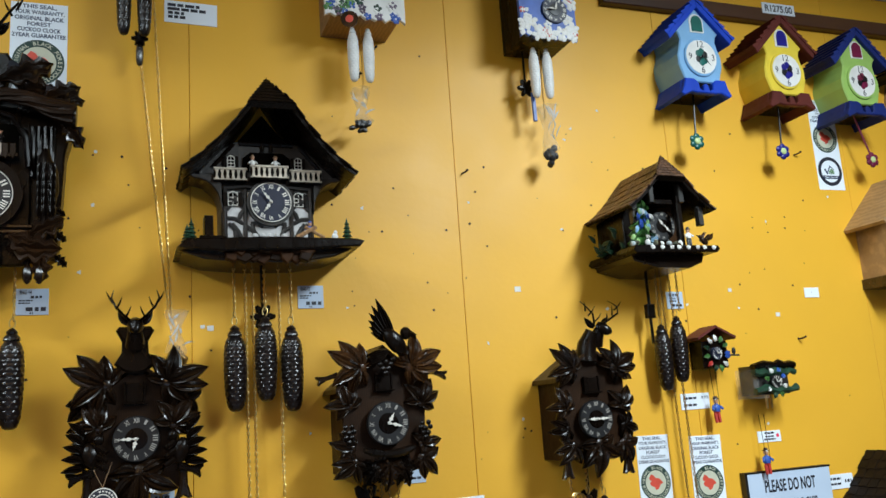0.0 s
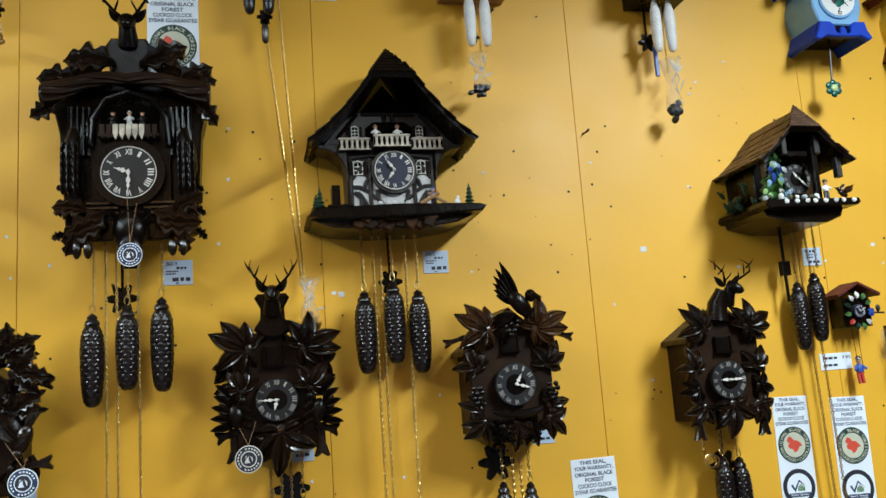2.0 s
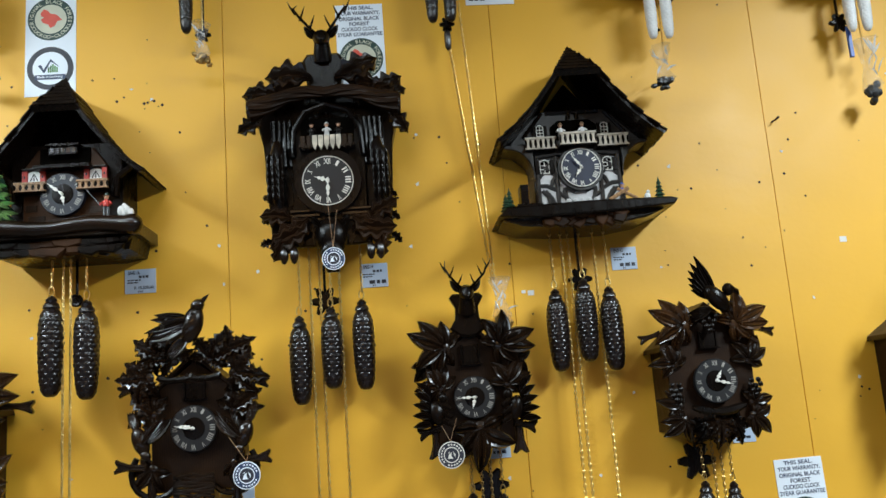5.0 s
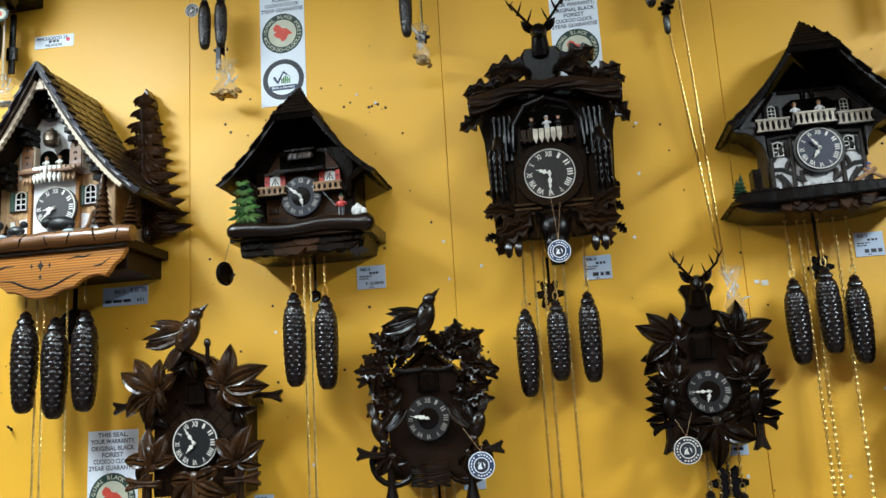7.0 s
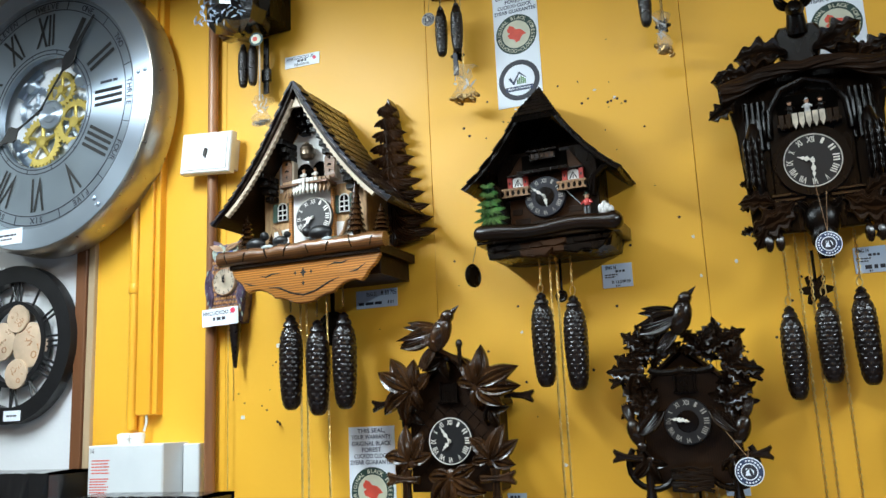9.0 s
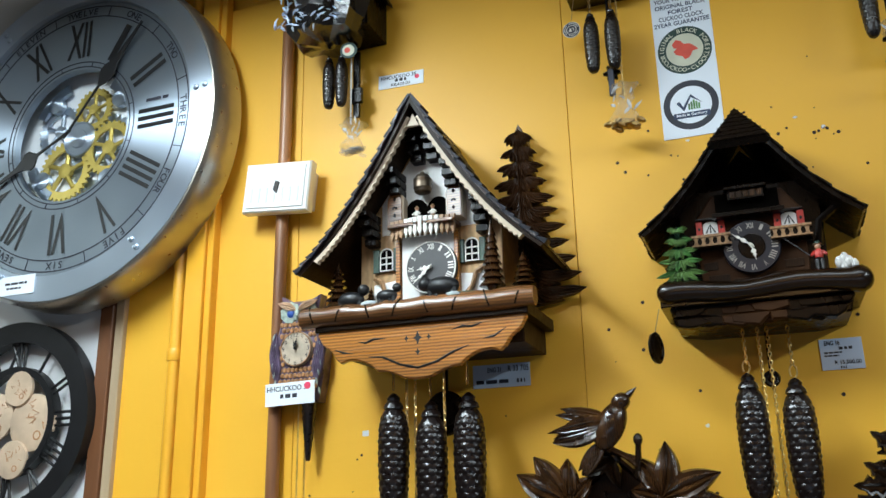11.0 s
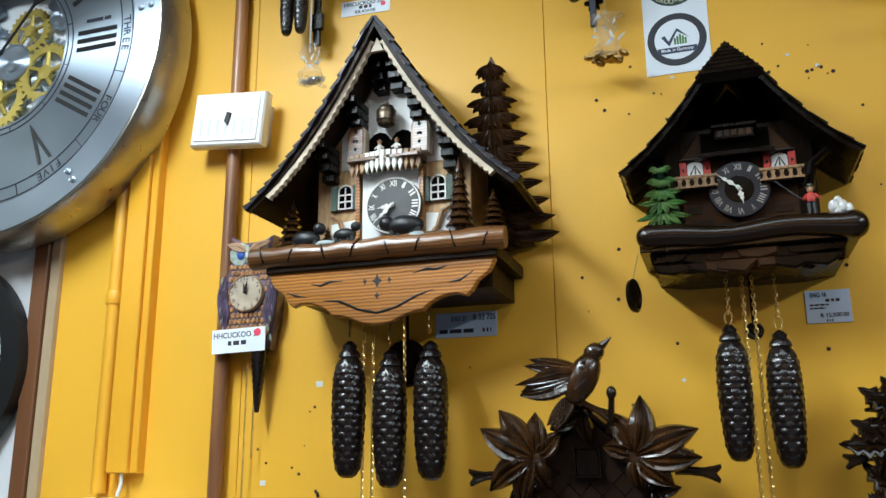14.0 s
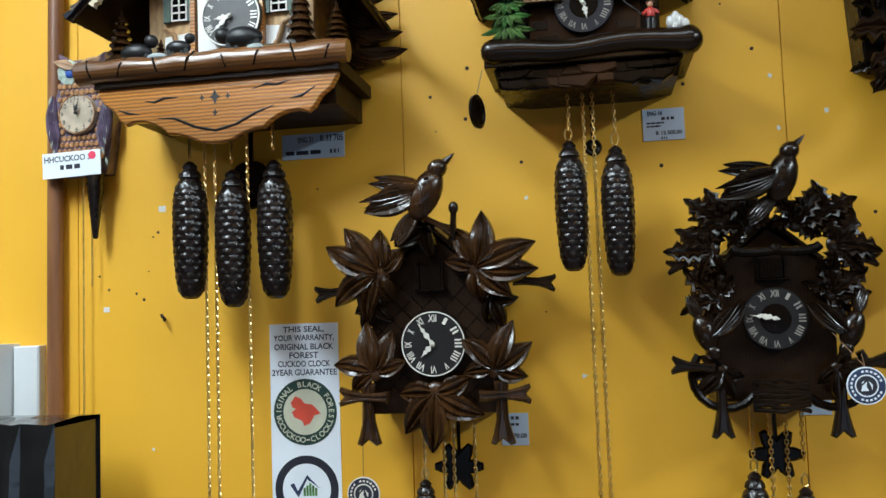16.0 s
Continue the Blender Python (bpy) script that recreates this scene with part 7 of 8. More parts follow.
bm = B()
tube(bm, [P(-2.078, 1.578, .02), P(-2.076, 1.56, .022), P(-2.080, 1.54, .025)], .003, 8)
part("cable", bm, GREYPL, t)
c = thing("thermostat_box", -1.895, 2.13, "white plastic chime box with slots on the wall", "wall box")
bm = B()
slab(bm, -1.967, -1.823, 2.137, 2.237, .03, .052, .004)
part("cover", bm, WHITEPL, c, smooth=False)
bm = B()
slab(bm, -1.958, -1.832, 2.145, 2.229, .052, .0545, .001)
part("front_panel", bm, WHITEPL, c, smooth=False)
for k in range(7):
    bm = B()
    u = -1.948 + k * .017
    slab(bm, u, u + .004, 2.155, 2.185, .0544, .0556)
    part("slot", bm, GREYPL, c, smooth=False)
bm = B()
prism(bm, [(-1.898, 2.180), (-1.890, 2.172), (-1.886, 2.195), (-1.894, 2.198)], .0546, .058, .0005)
part("pointer", bm, GREYBEAM, c, smooth=False)
bm = B()
slab(bm, -1.955, -1.835, 2.150, 2.225, 0, .03)
part("back_box", bm, WHITEPL, c, smooth=False)
c.rotation_euler = (0, radians(5.0), 0)

c = thing("junction_box", -2.07, 1.20, "pale grey electrical box with printed notice and glands", "electrical box")
bm = B()
slab(bm, -2.190, -1.972, 1.18, 1.512, 0, .085, .004)
part("box", bm, GREYPL, c, smooth=False)
bm = B()
slab(bm, -1.970, -1.925, 1.18, 1.508, 0, .02, .003)
part("back_plate", bm, GREYPL, c, smooth=False)
for u in (-2.128, -2.090):
    bm = B()
    turned(bm, P(u, 1.512, .035), (0, 0, 1), [(.016, 0), (.016, .012), (.018, .014), (.017, .024), (.008, .026)], 14)
    part("gland", bm, WHITEPL, c)
bm = B()
for k in range(5):
    bars(bm, -2.178, -2.125 - .004 * (k % 2), 1.478 - k * .007, .0028, .0855, 4)
for k in range(7):
    bars(bm, -2.182, -2.126 - .005 * (k % 3), 1.437 - k * .006, .0026, .0855, 5)
flat("notice", bm, INK_R, c)
bm = B()
letter(bm, "16", -2.176, 1.500, .0856, .010)
flat("pen_mark", bm, INK, c)
for u0, u1, v1, d0, d1, nm in ((-2.10, -1.775, 1.408, .095, .20, "box edge"), (-2.60, -2.232, 1.458, .02, .16, "packet")):
    c = thing("wrapped_box", (u0 + u1) / 2, 1.1, "black glossy box in wrinkled plastic standing by the wall", "box", d=.1)
    bm = B()
    rr = random.Random(3)
    slab(bm, u0, u1, 1.0, v1 - .006, d0, d1, .004)
    part("carton", bm, BIN, c, smooth=False)
    bm = B()
    m = 26
    rows = []
    for i in range(m + 1):
        u = u0 - .004 + (u1 - u0 + .008) * i / m
        w = rr.uniform(-.003, .003)
        rows.append([bm.verts.new(P(u, v, d)) for v, d in ((1.0, d1 + .003 + w), (v1 - .05, d1 + .003 - w), (v1 + w * .5, d1 + .002), (v1 + .003 + w * .6, (d0 + d1) / 2), (v1, d0), (1.0, d0 - .001))])
    for a, b in zip(rows, rows[1:]):
        for j in range(5):
            bm.faces.new((a[j], b[j], b[j + 1], a[j + 1]))
    part("wrinkled_wrap", bm, BIN, c, smooth=False)
    bm = B()
    slab(bm, u0 - .03, u1 + .03, .96, 1.0, 0, .35, .004)
    tagged(part("shelf", bm, RAILBROWN, None, smooth=False), "dark timber shelf below the view", "shelf", kind="structure")

# owl clock
c = thing("owl_clock", -1.844, 1.78, "painted owl clock in purple and buff with a pinecone weight", "owl clock")
U, V = -1.844, 1.871
bm = B()
prism(bm, [(U - .040, 1.975), (U - .020, 1.962), (U + .020, 1.962), (U + .042, 1.972), (U + .036, 1.935), (U + .044, 1.905), (U + .054, 1.87), (U + .050, 1.82), (U + .042, 1.775), (U - .042, 1.775), (U - .052, 1.82), (U - .056, 1.87), (U - .046, 1.905), (U - .036, 1.935)], 0, .030, .006)
body = part("body", bm, OWLP, c)
for k in (-1, 1):
    bm = B()
    turned(bm, P(U + k * .018, 1.940, .030), (0, -1, 0), [(.0195, 0), (.0185, .003), (.012, .004)], 18, lambda q, i: 1 + .10 * (i % 2))
    part("eye_disc", bm, OWLT, body)
    bm = B()
    blob(bm, (U + k * .015, 1.938, .034), (.008, .008, .004), 12, 8)
    part("eye", bm, BLUE, body)
    bm = B()
    lobe(bm, U + k * .002, 1.943, .036, 90 - k * 62, .043, .015, rise=.003, thick=.002, bend=-.12 * k)
    part("brow", bm, BROWBUFF, body, "buff brow")
    for j in range(5):
        bm = B()
        lobe(bm, U + k * (.045 - .002 * j), 1.905 - .012 * j, .030, -90 + k * 6, .075 - .006 * j, .016, rise=.004, thick=.002)
        part("wing_feather", bm, OWLP, body)
    for j in range(7):
        bm = B()
        lobe(bm, U + k * (.047 - .003 * (j % 3)), 1.902 - .017 * j, .0345, -90 + k * 14, .015, .004, rise=.001, thick=.001)
        part("wing_fleck", bm, OWLT, body)
bm = B()
tube(bm, [P(U, 1.942, .036), P(U, 1.932, .040), P(U, 1.922, .036)], [.004, .005, .001], 8)
part("beak", bm, OWLT, body)
rr = random.Random(8)
bm = B()
for j in range(13):
    for i in range(9):
        u, v = U + (i - 4 + .5 * (j % 2)) * .0085, 1.918 - j * .0105
        if math.hypot(u - U, v - V) > .034 and abs(u - U) < .040:
            blob(bm, (u, v, .031), (.0044, .0050, .0028), 7, 4)
tagged(part("breast_plumage", bm, OWLB, body), kind="stuff")
dial(c, U, V, .038, .032, OWLC, INK, OWLB, hour=348, minute=15, hands=BLACK, words=("12", "1", "2", "3", "4", "5", "6", "7", "8", "9", "10", "11"), num=.80, size=.24, hl=.5, ml=.6, wide=.18)
bm = B()
turned(bm, P(-1.818, 1.672, .03), (0, 0, 1), [(.003, 0)] + [(.0045 + .0085 * min(1, k / 14) * (.9 if k % 2 else 1.08), .004 + k * .0058) for k in range(18)] + [(.006, .112)], 10)
part("tail_weight", bm, CONE, c, "long brown cone weight")
for uu, v1 in ((-1.845, 1.2), (-1.830, 1.6)):
    chain(c, uu, 1.78, v1, .02, mat=BRASS, size=.005)
price_card(-1.900, -1.800, 1.770, 1.810, "white price card with pink dot below the owl", [("HHCUCKOO 36", .24, .47, .86, .74), (None, .18, .48, .34, .40)], PAPER, dot=2, tilt=-1.5, d=.042)

# ---- clocks of the upper row ----
def upper_case(u, v, w, label, mat=DARK, d=.07):
    t = thing("small_cuckoo_clock", u, v, label, "cuckoo clock", "upper row clocks")
    box_case(t, u - w / 2, u + w / 2, v, v + .09, v + .14, d, mat)
    return t


c = upper_case(-1.745, 2.475, .13, "small dark cuckoo clock wrapped in clear plastic", BLACKWOOD, .09)
bm = B()
rr = random.Random(12)
turned(bm, P(-1.765, 2.445, .085), (0, 0, 1), [(.015, 0), (.065, .012), (.080, .04), (.082, .08), (.078, .13), (.075, .17)], 22, lambda k, i: (1 + rr.uniform(-.18, .18)) * (1 if i % 11 else .9))
w = part("carved_front", bm, BIN, c, "carved front under shiny plastic", angle=8)
# Metal flakes added over the plastic to put in its glints.
bm = B()
for k in range(140):
    u, v = -1.765 + rr.uniform(-.075, .06), 2.450 + rr.uniform(0, .12)
    lobe(bm, u, v, .150 + rr.uniform(0, .014), rr.uniform(0, 360), rr.uniform(.008, .022), rr.uniform(.002, .005), rise=.001, thick=.0005)
tagged(part("glint_flakes", bm, STEEL, c), kind="stuff")
for uu, v1, v0 in ((-1.775, 2.435, 2.325), (-1.748, 2.435, 2.325)):
    pinecone(c, uu, v1, v0, .0125, .06, hook=False)
bm = B()
slab(bm, -1.735, -1.722, 2.31, 2.45, .03, .036, .001)
slab(bm, -1.738, -1.716, 2.34, 2.37, .03, .04, .001)
part("pendulum", bm, BLACKWOOD, c, smooth=False)
chain(c, -1.722, 2.44, 2.28, .07, mat=IVORY, size=.006)
bm = B()
turned(bm, P(-1.720, 2.425, .085), (.2, -1, 0), [(.0165, 0), (.0165, .002)], 24)
tg = part("round_tag", bm, INK_G, c, "round green and cream paper tag")
bm = B()
turned(bm, P(-1.720, 2.425, .0872), (.2, -1, 0), [(.012, 0), (.012, .0006)], 20)
part("tag_field", bm, INK_C, tg)
bm = B()
turned(bm, P(-1.722, 2.425, .088), (.2, -1, 0), [(.006, 0), (.006, .0006)], 9)
part("tag_emblem", bm, INK_R, tg)
bagged(c, -1.722, 2.285, 2.222, .055, .06, FOIL, 3)
price_card(-1.697, -1.602, 2.376, 2.405, "white price card with pink dot under the wrapped clock", [("HHCUCKOO 35", .27, .45, .78, .76), (None, .2, .5, .26, .50), ("R8,420.00", .24, .5, .42, .18)], PAPER, dot=1, tilt=1.5)

for u, label, sd, low in ((-1.247, "small carved cuckoo clock with two pinecone weights and bagged chain", 1, 2.295), (-.818, "small carved cuckoo clock with bagged chain below", 2, 2.265), (-.340, "small carved cuckoo clock with long gilt chains", 3, 2.262)):
    c = upper_case(u, 2.46, .12, label)
    leaf_on(c, DARK, u, 2.50, .08, -90, .05)
    for k in (-1, 1):
        leaf_on(c, DARK, u + k * .045, 2.55, .08, 90 - k * 60, .06)
    for k in (-1, 1):
        if sd == 2 and k > 0:
            continue
        pinecone(c, u + k * .018, 2.41, low, .0135, .06, hook=False)
        chain(c, u + k * .018, 2.47, 2.41, .06, mat=BRASS_D)
    pendulum(c, u + .010, 2.47, low - (.0 if sd < 3 else .0), .04, .013, BLACKWOOD)
    if sd == 1:
        bm = B()
        slab(bm, u + .004, u + .014, low - .045, low + .005, .05, .056, .001)
        part("blue_pendant", bm, NIGHTBLUE, c, "blue painted pendulum end", smooth=False)
        chain(c, u + .028, 2.47, 2.235, .06, mat=BRASS, size=.006)
        bagged(c, u + .026, 2.262, 2.182, .055, .055, BRASS_D, 4)
        round_tag(c, -1.302, 2.397, .04, .0155, [(-1.29, 2.47, .05)], IVORY, INK)
    elif sd == 2:
        chain(c, u + .012, 2.47, 2.27, .06, mat=BRASS, size=.006)
        bagged(c, u + .010, 2.285, 2.202, .038, .055, BRASS_D, 5)
    else:
        bm = B()
        turned(bm, P(u + .010, 2.214, .035), (0, 0, 1), [(.003, 0), (.006, .005), (.007, .03), (.004, .05)], 8)
        part("cone_tip", bm, CONE, c)
        chain(c, -.328, 2.22, 1.745, .035, u1=-.280, d1=.02, size=.0075)
        chain(c, -.310, 2.46, 1.745, .035, u1=-.276, d1=.02, size=.0075)
        bagged(c, -.268, 1.755, 1.660, .040, .022, BRASS_D, 6)

for u, vb, w, d, kind, label in ((.092, 2.318, .165, .105, 0, "small painted floral cuckoo clock with white pinecone weights"), (.495, 2.312, .135, .115, 1, "small blue painted cuckoo clock with white pinecone weights")):
    c = thing("painted_cuckoo_clock", u, vb, label, "cuckoo clock", "upper row clocks")
    bm = B()
    slab(bm, u - w * .42, u + w * .42, vb + .004, 2.60, 0, d - .008, .002)
    part("case", bm, TAN if kind == 0 else BLACKWOOD, c, smooth=False)
    rr = random.Random(20 + kind)
    bm = B()
    edge = [(u - w * .5 + w * i / 16, vb + (.006 if i % 2 else 0) + rr.uniform(-.003, .003)) for i in range(17)]
    prism(bm, edge + [(u + w * .5, 2.55), (u, 2.66), (u - w * .5, 2.55)], d - .008, d, .001)
    fr = part("painted_front", bm, WHITE if kind == 0 else BLUE, c, smooth=False)
    cols = (BLUE, GREEN, WHITE, OWLP, DGREEN) if kind == 0 else (WHITE, WHITE, WHITE, WHITE, IVORY, RED)
    for k in range(34):
        x = u + rr.uniform(-.46, .46) * w
        y = vb + .006 + abs(rr.gauss(0, .028 if kind == 0 else .016))
        if kind == 1 and k > 22:
            x, y = u + rr.choice((-1, 1)) * w * rr.uniform(.36, .46), vb + rr.uniform(.02, .10)
        m = cols[k % len(cols)]
        bm = B()
        s = rr.uniform(.006, .011) * (1.5 if kind == 1 and m is WHITE else 1)
        for q in range(5):
            a = q * 1.257 + rr.random()
            blob(bm, (x + s * .6 * math.cos(a), y + s * .6 * math.sin(a), d), (s * .5, s * .4, .0018), 7, 4, math.degrees(a))
        part("painted_flower", bm, m, fr)
    if kind == 1:
        dial(c, u + .015, 2.377, d + .006, .030, NIGHTBLUE, IVORY, None, hour=15, minute=270, num=.76, size=.24, hl=.6, ml=.75, centre=BLACK)
    else:
        bm = B()
        turned(bm, P(u - .035, vb - .006, d + .004), (-.3, -1, 0), [(.017, 0), (.017, .003)], 24)
        tg = part("round_tag", bm, BROWN, c, "round brown card tag")
        bm = B()
        turned(bm, P(u - .036, vb - .006, d + .0075), (-.3, -1, 0), [(.008, 0), (.007, .0006)], 14)
        part("tag_emblem", bm, INK_R, tg)
    for k in (-1, 1):
        pinecone(c, u + k * .016 - .004, vb - .002, vb - .118, .0115, .07, CONE_W, hook=False, label="white cast pinecone weight")
    pendulum(c, u - .008 if kind == 0 else u - .03, vb, vb - .09, .04, .018 if kind else .010, BLACKWOOD)
    if kind == 1:
        bm = B()
        slab(bm, u - .024, u - .016, vb - .165, vb - .10, .05, .056, .001)
        part("blue_pendant", bm, BLUE, c, "bright blue pendulum end", smooth=False)
    chain(c, u, vb, vb - .16, .06, mat=BRASS, size=.005)
    bagged(c, u - .005 if kind == 0 else u + .008, vb - .130, vb - .215 if kind == 0 else vb - .258, .044, .055, BLACK, 7 + kind)


# ---- birdhouse clocks ----
def birdhouse(u, v, wall_col, roof_col, door_col, petal, label, hour, minute, swing=-.012):
    c = thing("birdhouse_clock", u, v - .098, label, "novelty clock", "birdhouse clocks")
    D = .098
    right = [(.046, -.060), (.053, -.040), (.060, -.018), (.060, .006), (.053, .026), (.049, .042), (.052, .056), (.060, .064)]
    poly = [(u - x, v + y) for x, y in right] + [(u, v + .132)] + [(u + x, v + y) for x, y in reversed(right)]
    bm = B()
    prism(bm, poly, 0, D, .003)
    part("house", bm, wall_col, c, smooth=False)
    n = 7
    for k in (-1, 1):
        ex, ey, ax, ay = .090, v + .048, .0, v + .140
        L = math.hypot(ex - ax, ay - ey)
        nx, ny = (ay - ey) / L, (ex - ax) / L
        slope = None
        bm = B()
        prism(bm, [(u, v + .140), (u + k * .090, v + .048), (u + k * .084, v + .036), (u, v + .122)], .001, D + .010, .0015)
        slope = part("roof_slope", bm, roof_col, c, smooth=False)
        for i in range(n):
            s0, s1 = i / n - .02, (i + 1) / n + .01
            x0, y0, x1, y1 = ex * (1 - s0), ey + (ay - ey) * s0, ex * (1 - s1), ey + (ay - ey) * s1
            if i == n - 1:
                x1, y1 = 0, ay
            bm = B()
            prism(bm, [(u + k * x0, y0), (u + k * (x0 + nx * .0105), y0 + ny * .0105), (u + k * max(x1 + nx * .0045, 0), y1 + ny * .0045), (u + k * x1, y1)], 0, D + .012 - .0015 * (i % 2), .0008)
            part("shingle_row", bm, roof_col, slope, smooth=False)
    bm = B()
    half = [(.062, -.098), (.070, -.092), (.061, -.076), (.055, -.056), (.030, -.056), (.020, -.064), (.017, -.080), (.009, -.084), (.006, -.070)]
    low = [(.0, -.076)]
    outline = [(u - x, v + y) for x, y in half] + [(u, v - .066)] + [(u + x, v + y) for x, y in reversed(half)]
    inner = [(u + .040, v - .088), (u + .028, v - .090), (u - .028, v - .090), (u - .040, v - .088)]
    prism(bm, outline + inner, D - .004, D + .010, .0025)
    part("skirt_front", bm, roof_col, c, smooth=False)
    for k in (-1, 1):
        bm = B()
        prism(bm, [(u + k * .044, v - .056), (u + k * .056, v - .056), (u + k * .062, v - .076), (u + k * .070, v - .094), (u + k * .060, v - .098), (u + k * .050, v - .078)], .002, D - .004, .0015)
        part("skirt_side", bm, roof_col, c, smooth=False)
    bm = B()
    slab(bm, u - .05, u + .05, v - .078, v - .060, .002, D - .005, .001)
    part("underside", bm, BLACKWOOD, c, smooth=False)
    arch = lambda w, y0, yc, h: [(u - w, v + y0), (u + w, v + y0)] + [(u + w * math.cos(a), v + yc + h * math.sin(a)) for a in [math.pi * i / 12 for i in range(13)]]
    bm = B()
    prism(bm, arch(.0195, .062, .088, .021), D - .001, D + .002, .0008)
    fr = part("door_surround", bm, WHITE, c, smooth=False)
    bm = B()
    prism(bm, arch(.015, .065, .088, .0165), D + .002, D + .004, .0005)
    part("little_door", bm, door_col, fr, smooth=False)
    bm = B()
    prism(bm, circle(u, v, .047, 44, sx=.045 / .047), D - .001, D + .005, .0015)
    bz = part("bezel", bm, wall_col, c)
    dial(c, u, v, D + .006, .0425, WHITE, INK, None, hour=hour, minute=minute, hands=BLACK, words=("12", "", "", "3", "", "", "6", "", "", "9", "", ""), num=.74, size=.36, hl=.36, ml=.66, wide=.06)
    for q in range(6):
        a = radians(60 * q + 25)
        bm = B()
        blob(bm, (u + .0095 * math.cos(a), v + .013 * math.sin(a), D + .0062), (.0085, .0095, .0012), 9, 5)
        part("dial_flower", bm, door_col if q % 3 else BLACK, bz)
    x = u + swing
    bm = B()
    tube(bm, [P(u - .004, v - .075, .062), P(x, v - .180, .062)], .0024, 6)
    pend = part("pendulum", bm, BLACK if petal is not PLUM else PLUM, c)
    for q in range(6):
        a = radians(60 * q + 30)
        bm = B()
        blob(bm, (x + .0125 * math.cos(a), v - .192 + .0125 * math.sin(a), .064), (.0078, .0078, .005), 10, 7)
        part("petal", bm, petal, pend)
    bm = B()
    blob(bm, (x, v - .192, .067), (.0085, .0085, .004), 10, 6)
    part("flower_centre", bm, PALEGREEN, pend)
    return c


PALEGREEN = material("pale_green_enamel", (0.55, 0.68, 0.30), 0.4, vary=0.06, scale=20)
SKY = material("pale_blue_enamel", (0.20, 0.42, 0.68), 0.45, vary=0.08, scale=20)
ROYAL = material("royal_blue_enamel", (0.006, 0.05, 0.46), 0.6, spec=0.25, vary=0.15, scale=20)
LEMON = material("lemon_enamel", (0.80, 0.60, 0.06), 0.35, vary=0.08, scale=20)
MAROON = material("maroon_enamel", (0.10, 0.018, 0.013), 0.6, spec=0.25, vary=0.2, scale=20)
LIME = material("lime_enamel", (0.33, 0.52, 0.13), 0.35, vary=0.08, scale=20)
NAVY = material("navy_enamel", (0.010, 0.022, 0.14), 0.6, spec=0.25, vary=0.2, scale=20)
TEAL = material("teal_enamel", (0.006, 0.12, 0.10), 0.35, vary=0.2, scale=20)
ULTRA = material("ultramarine_enamel", (0.012, 0.012, 0.22), 0.35, vary=0.2, scale=20)
PLUM = material("plum_enamel", (0.17, 0.012, 0.05), 0.35, vary=0.2, scale=20)
birdhouse(.893, 2.310, SKY, ROYAL, TEAL, TEAL, "pale blue birdhouse clock with royal blue stepped roof", 98, 140)
birdhouse(1.139, 2.297, LEMON, MAROON, ULTRA, ULTRA, "yellow birdhouse clock with maroon stepped roof", 120, 235)
birdhouse(1.375, 2.288, LIME, NAVY, PLUM, PLUM, "green birdhouse clock with navy stepped roof", 95, 330, .033)
birdhouse(1.618, 2.283, RAW, BLACKWOOD, BLACK, RED, "wooden birdhouse clock with black stepped roof", 95, 330)

c = thing("birdhouse_box", 1.465, 1.78, "bare pale wood birdhouse with plastic wrapping hung on the wall", "birdhouse")
bm = B()
prism(bm, [(1.383, 1.80), (1.535, 1.78), (1.535, 1.99), (1.465, 2.03), (1.383, 1.945)], 0, .10, .002)
part("front", bm, RAW, c, smooth=False)
for pts in ([(1.350, 1.918), (1.465, 2.040), (1.465, 2.052), (1.343, 1.925)], [(1.465, 2.040), (1.580, 1.918), (1.587, 1.925), (1.465, 2.052)]):
    bm = B()
    prism(bm, pts, 0, .125, .0015)
    part("roof_board", bm, RAW, c, smooth=False)
bm = B()
slab(bm, 1.377, 1.543, 1.775, 1.80, 0, .105, .002)
part("floor_board", bm, BROWN, c, smooth=False)
# Dark discs whose colour stands for the shade in the holes.
for x, y, r in ((1.410, 1.915, .007), (1.412, 1.885, .003), (1.440, 1.90, .004)):
    bm = B()
    prism(bm, circle(x, y, r, 14), .0985, .1008)
    part("hole", bm, BLACKWOOD, c)
bm = B()
rr = random.Random(31)
turned(bm, P(1.495, 1.76, .11), (0, 0, 1), [(.03, 0), (.045, .05), (.03, .12), (.04, .18), (.02, .26)], 12, lambda k, i: 1 + rr.uniform(-.4, .4))
part("wrapping", bm, FOIL, c, "crumpled clear wrapping", angle=8)

# ---- little clocks and swinging dolls ----
c = thing("miniature_clock", .87, 1.585, "miniature painted cuckoo clock with red-brown roof", "cuckoo clock", "miniature clocks")
bm = B()
slab(bm, .838, .905, 1.60, 1.66, 0, .045, .002)
part("case", bm, BLACKWOOD, c, smooth=False)
for k in (-1, 1):
    bm = B()
    prism(bm, [(.872, 1.688), (.872, 1.694), (.872 + k * .052, 1.668), (.872 + k * .050, 1.662)], 0, .058, .001)
    part("roof_board", bm, MAROON, c, smooth=False)
dial(c, .872, 1.632, .052, .014, NIGHTBLUE, IVORY, None, hour=330, minute=60, num=.74, size=.3)
rr = random.Random(40)
for k, m in enumerate((BLUE, GREEN, GREEN, WHITE, WHITE, DGREEN, GREEN, RED, DGREEN, GREEN, WHITE, BLUE)):
    a = k * .55
    bm = B()
    lobe(bm, .872 + .020 * math.cos(a), 1.632 + .026 * math.sin(a), .050, math.degrees(a), .016, .010, rise=.003, thick=.002)
    part("painted_leaf", bm, m, c)
bm = B()
tube(bm, [P(.90, 1.628, .045), P(.932, 1.626, .05)], .002, 5)
blob(bm, (.918, 1.636, .05), (.005, .008, .004), 8, 6)
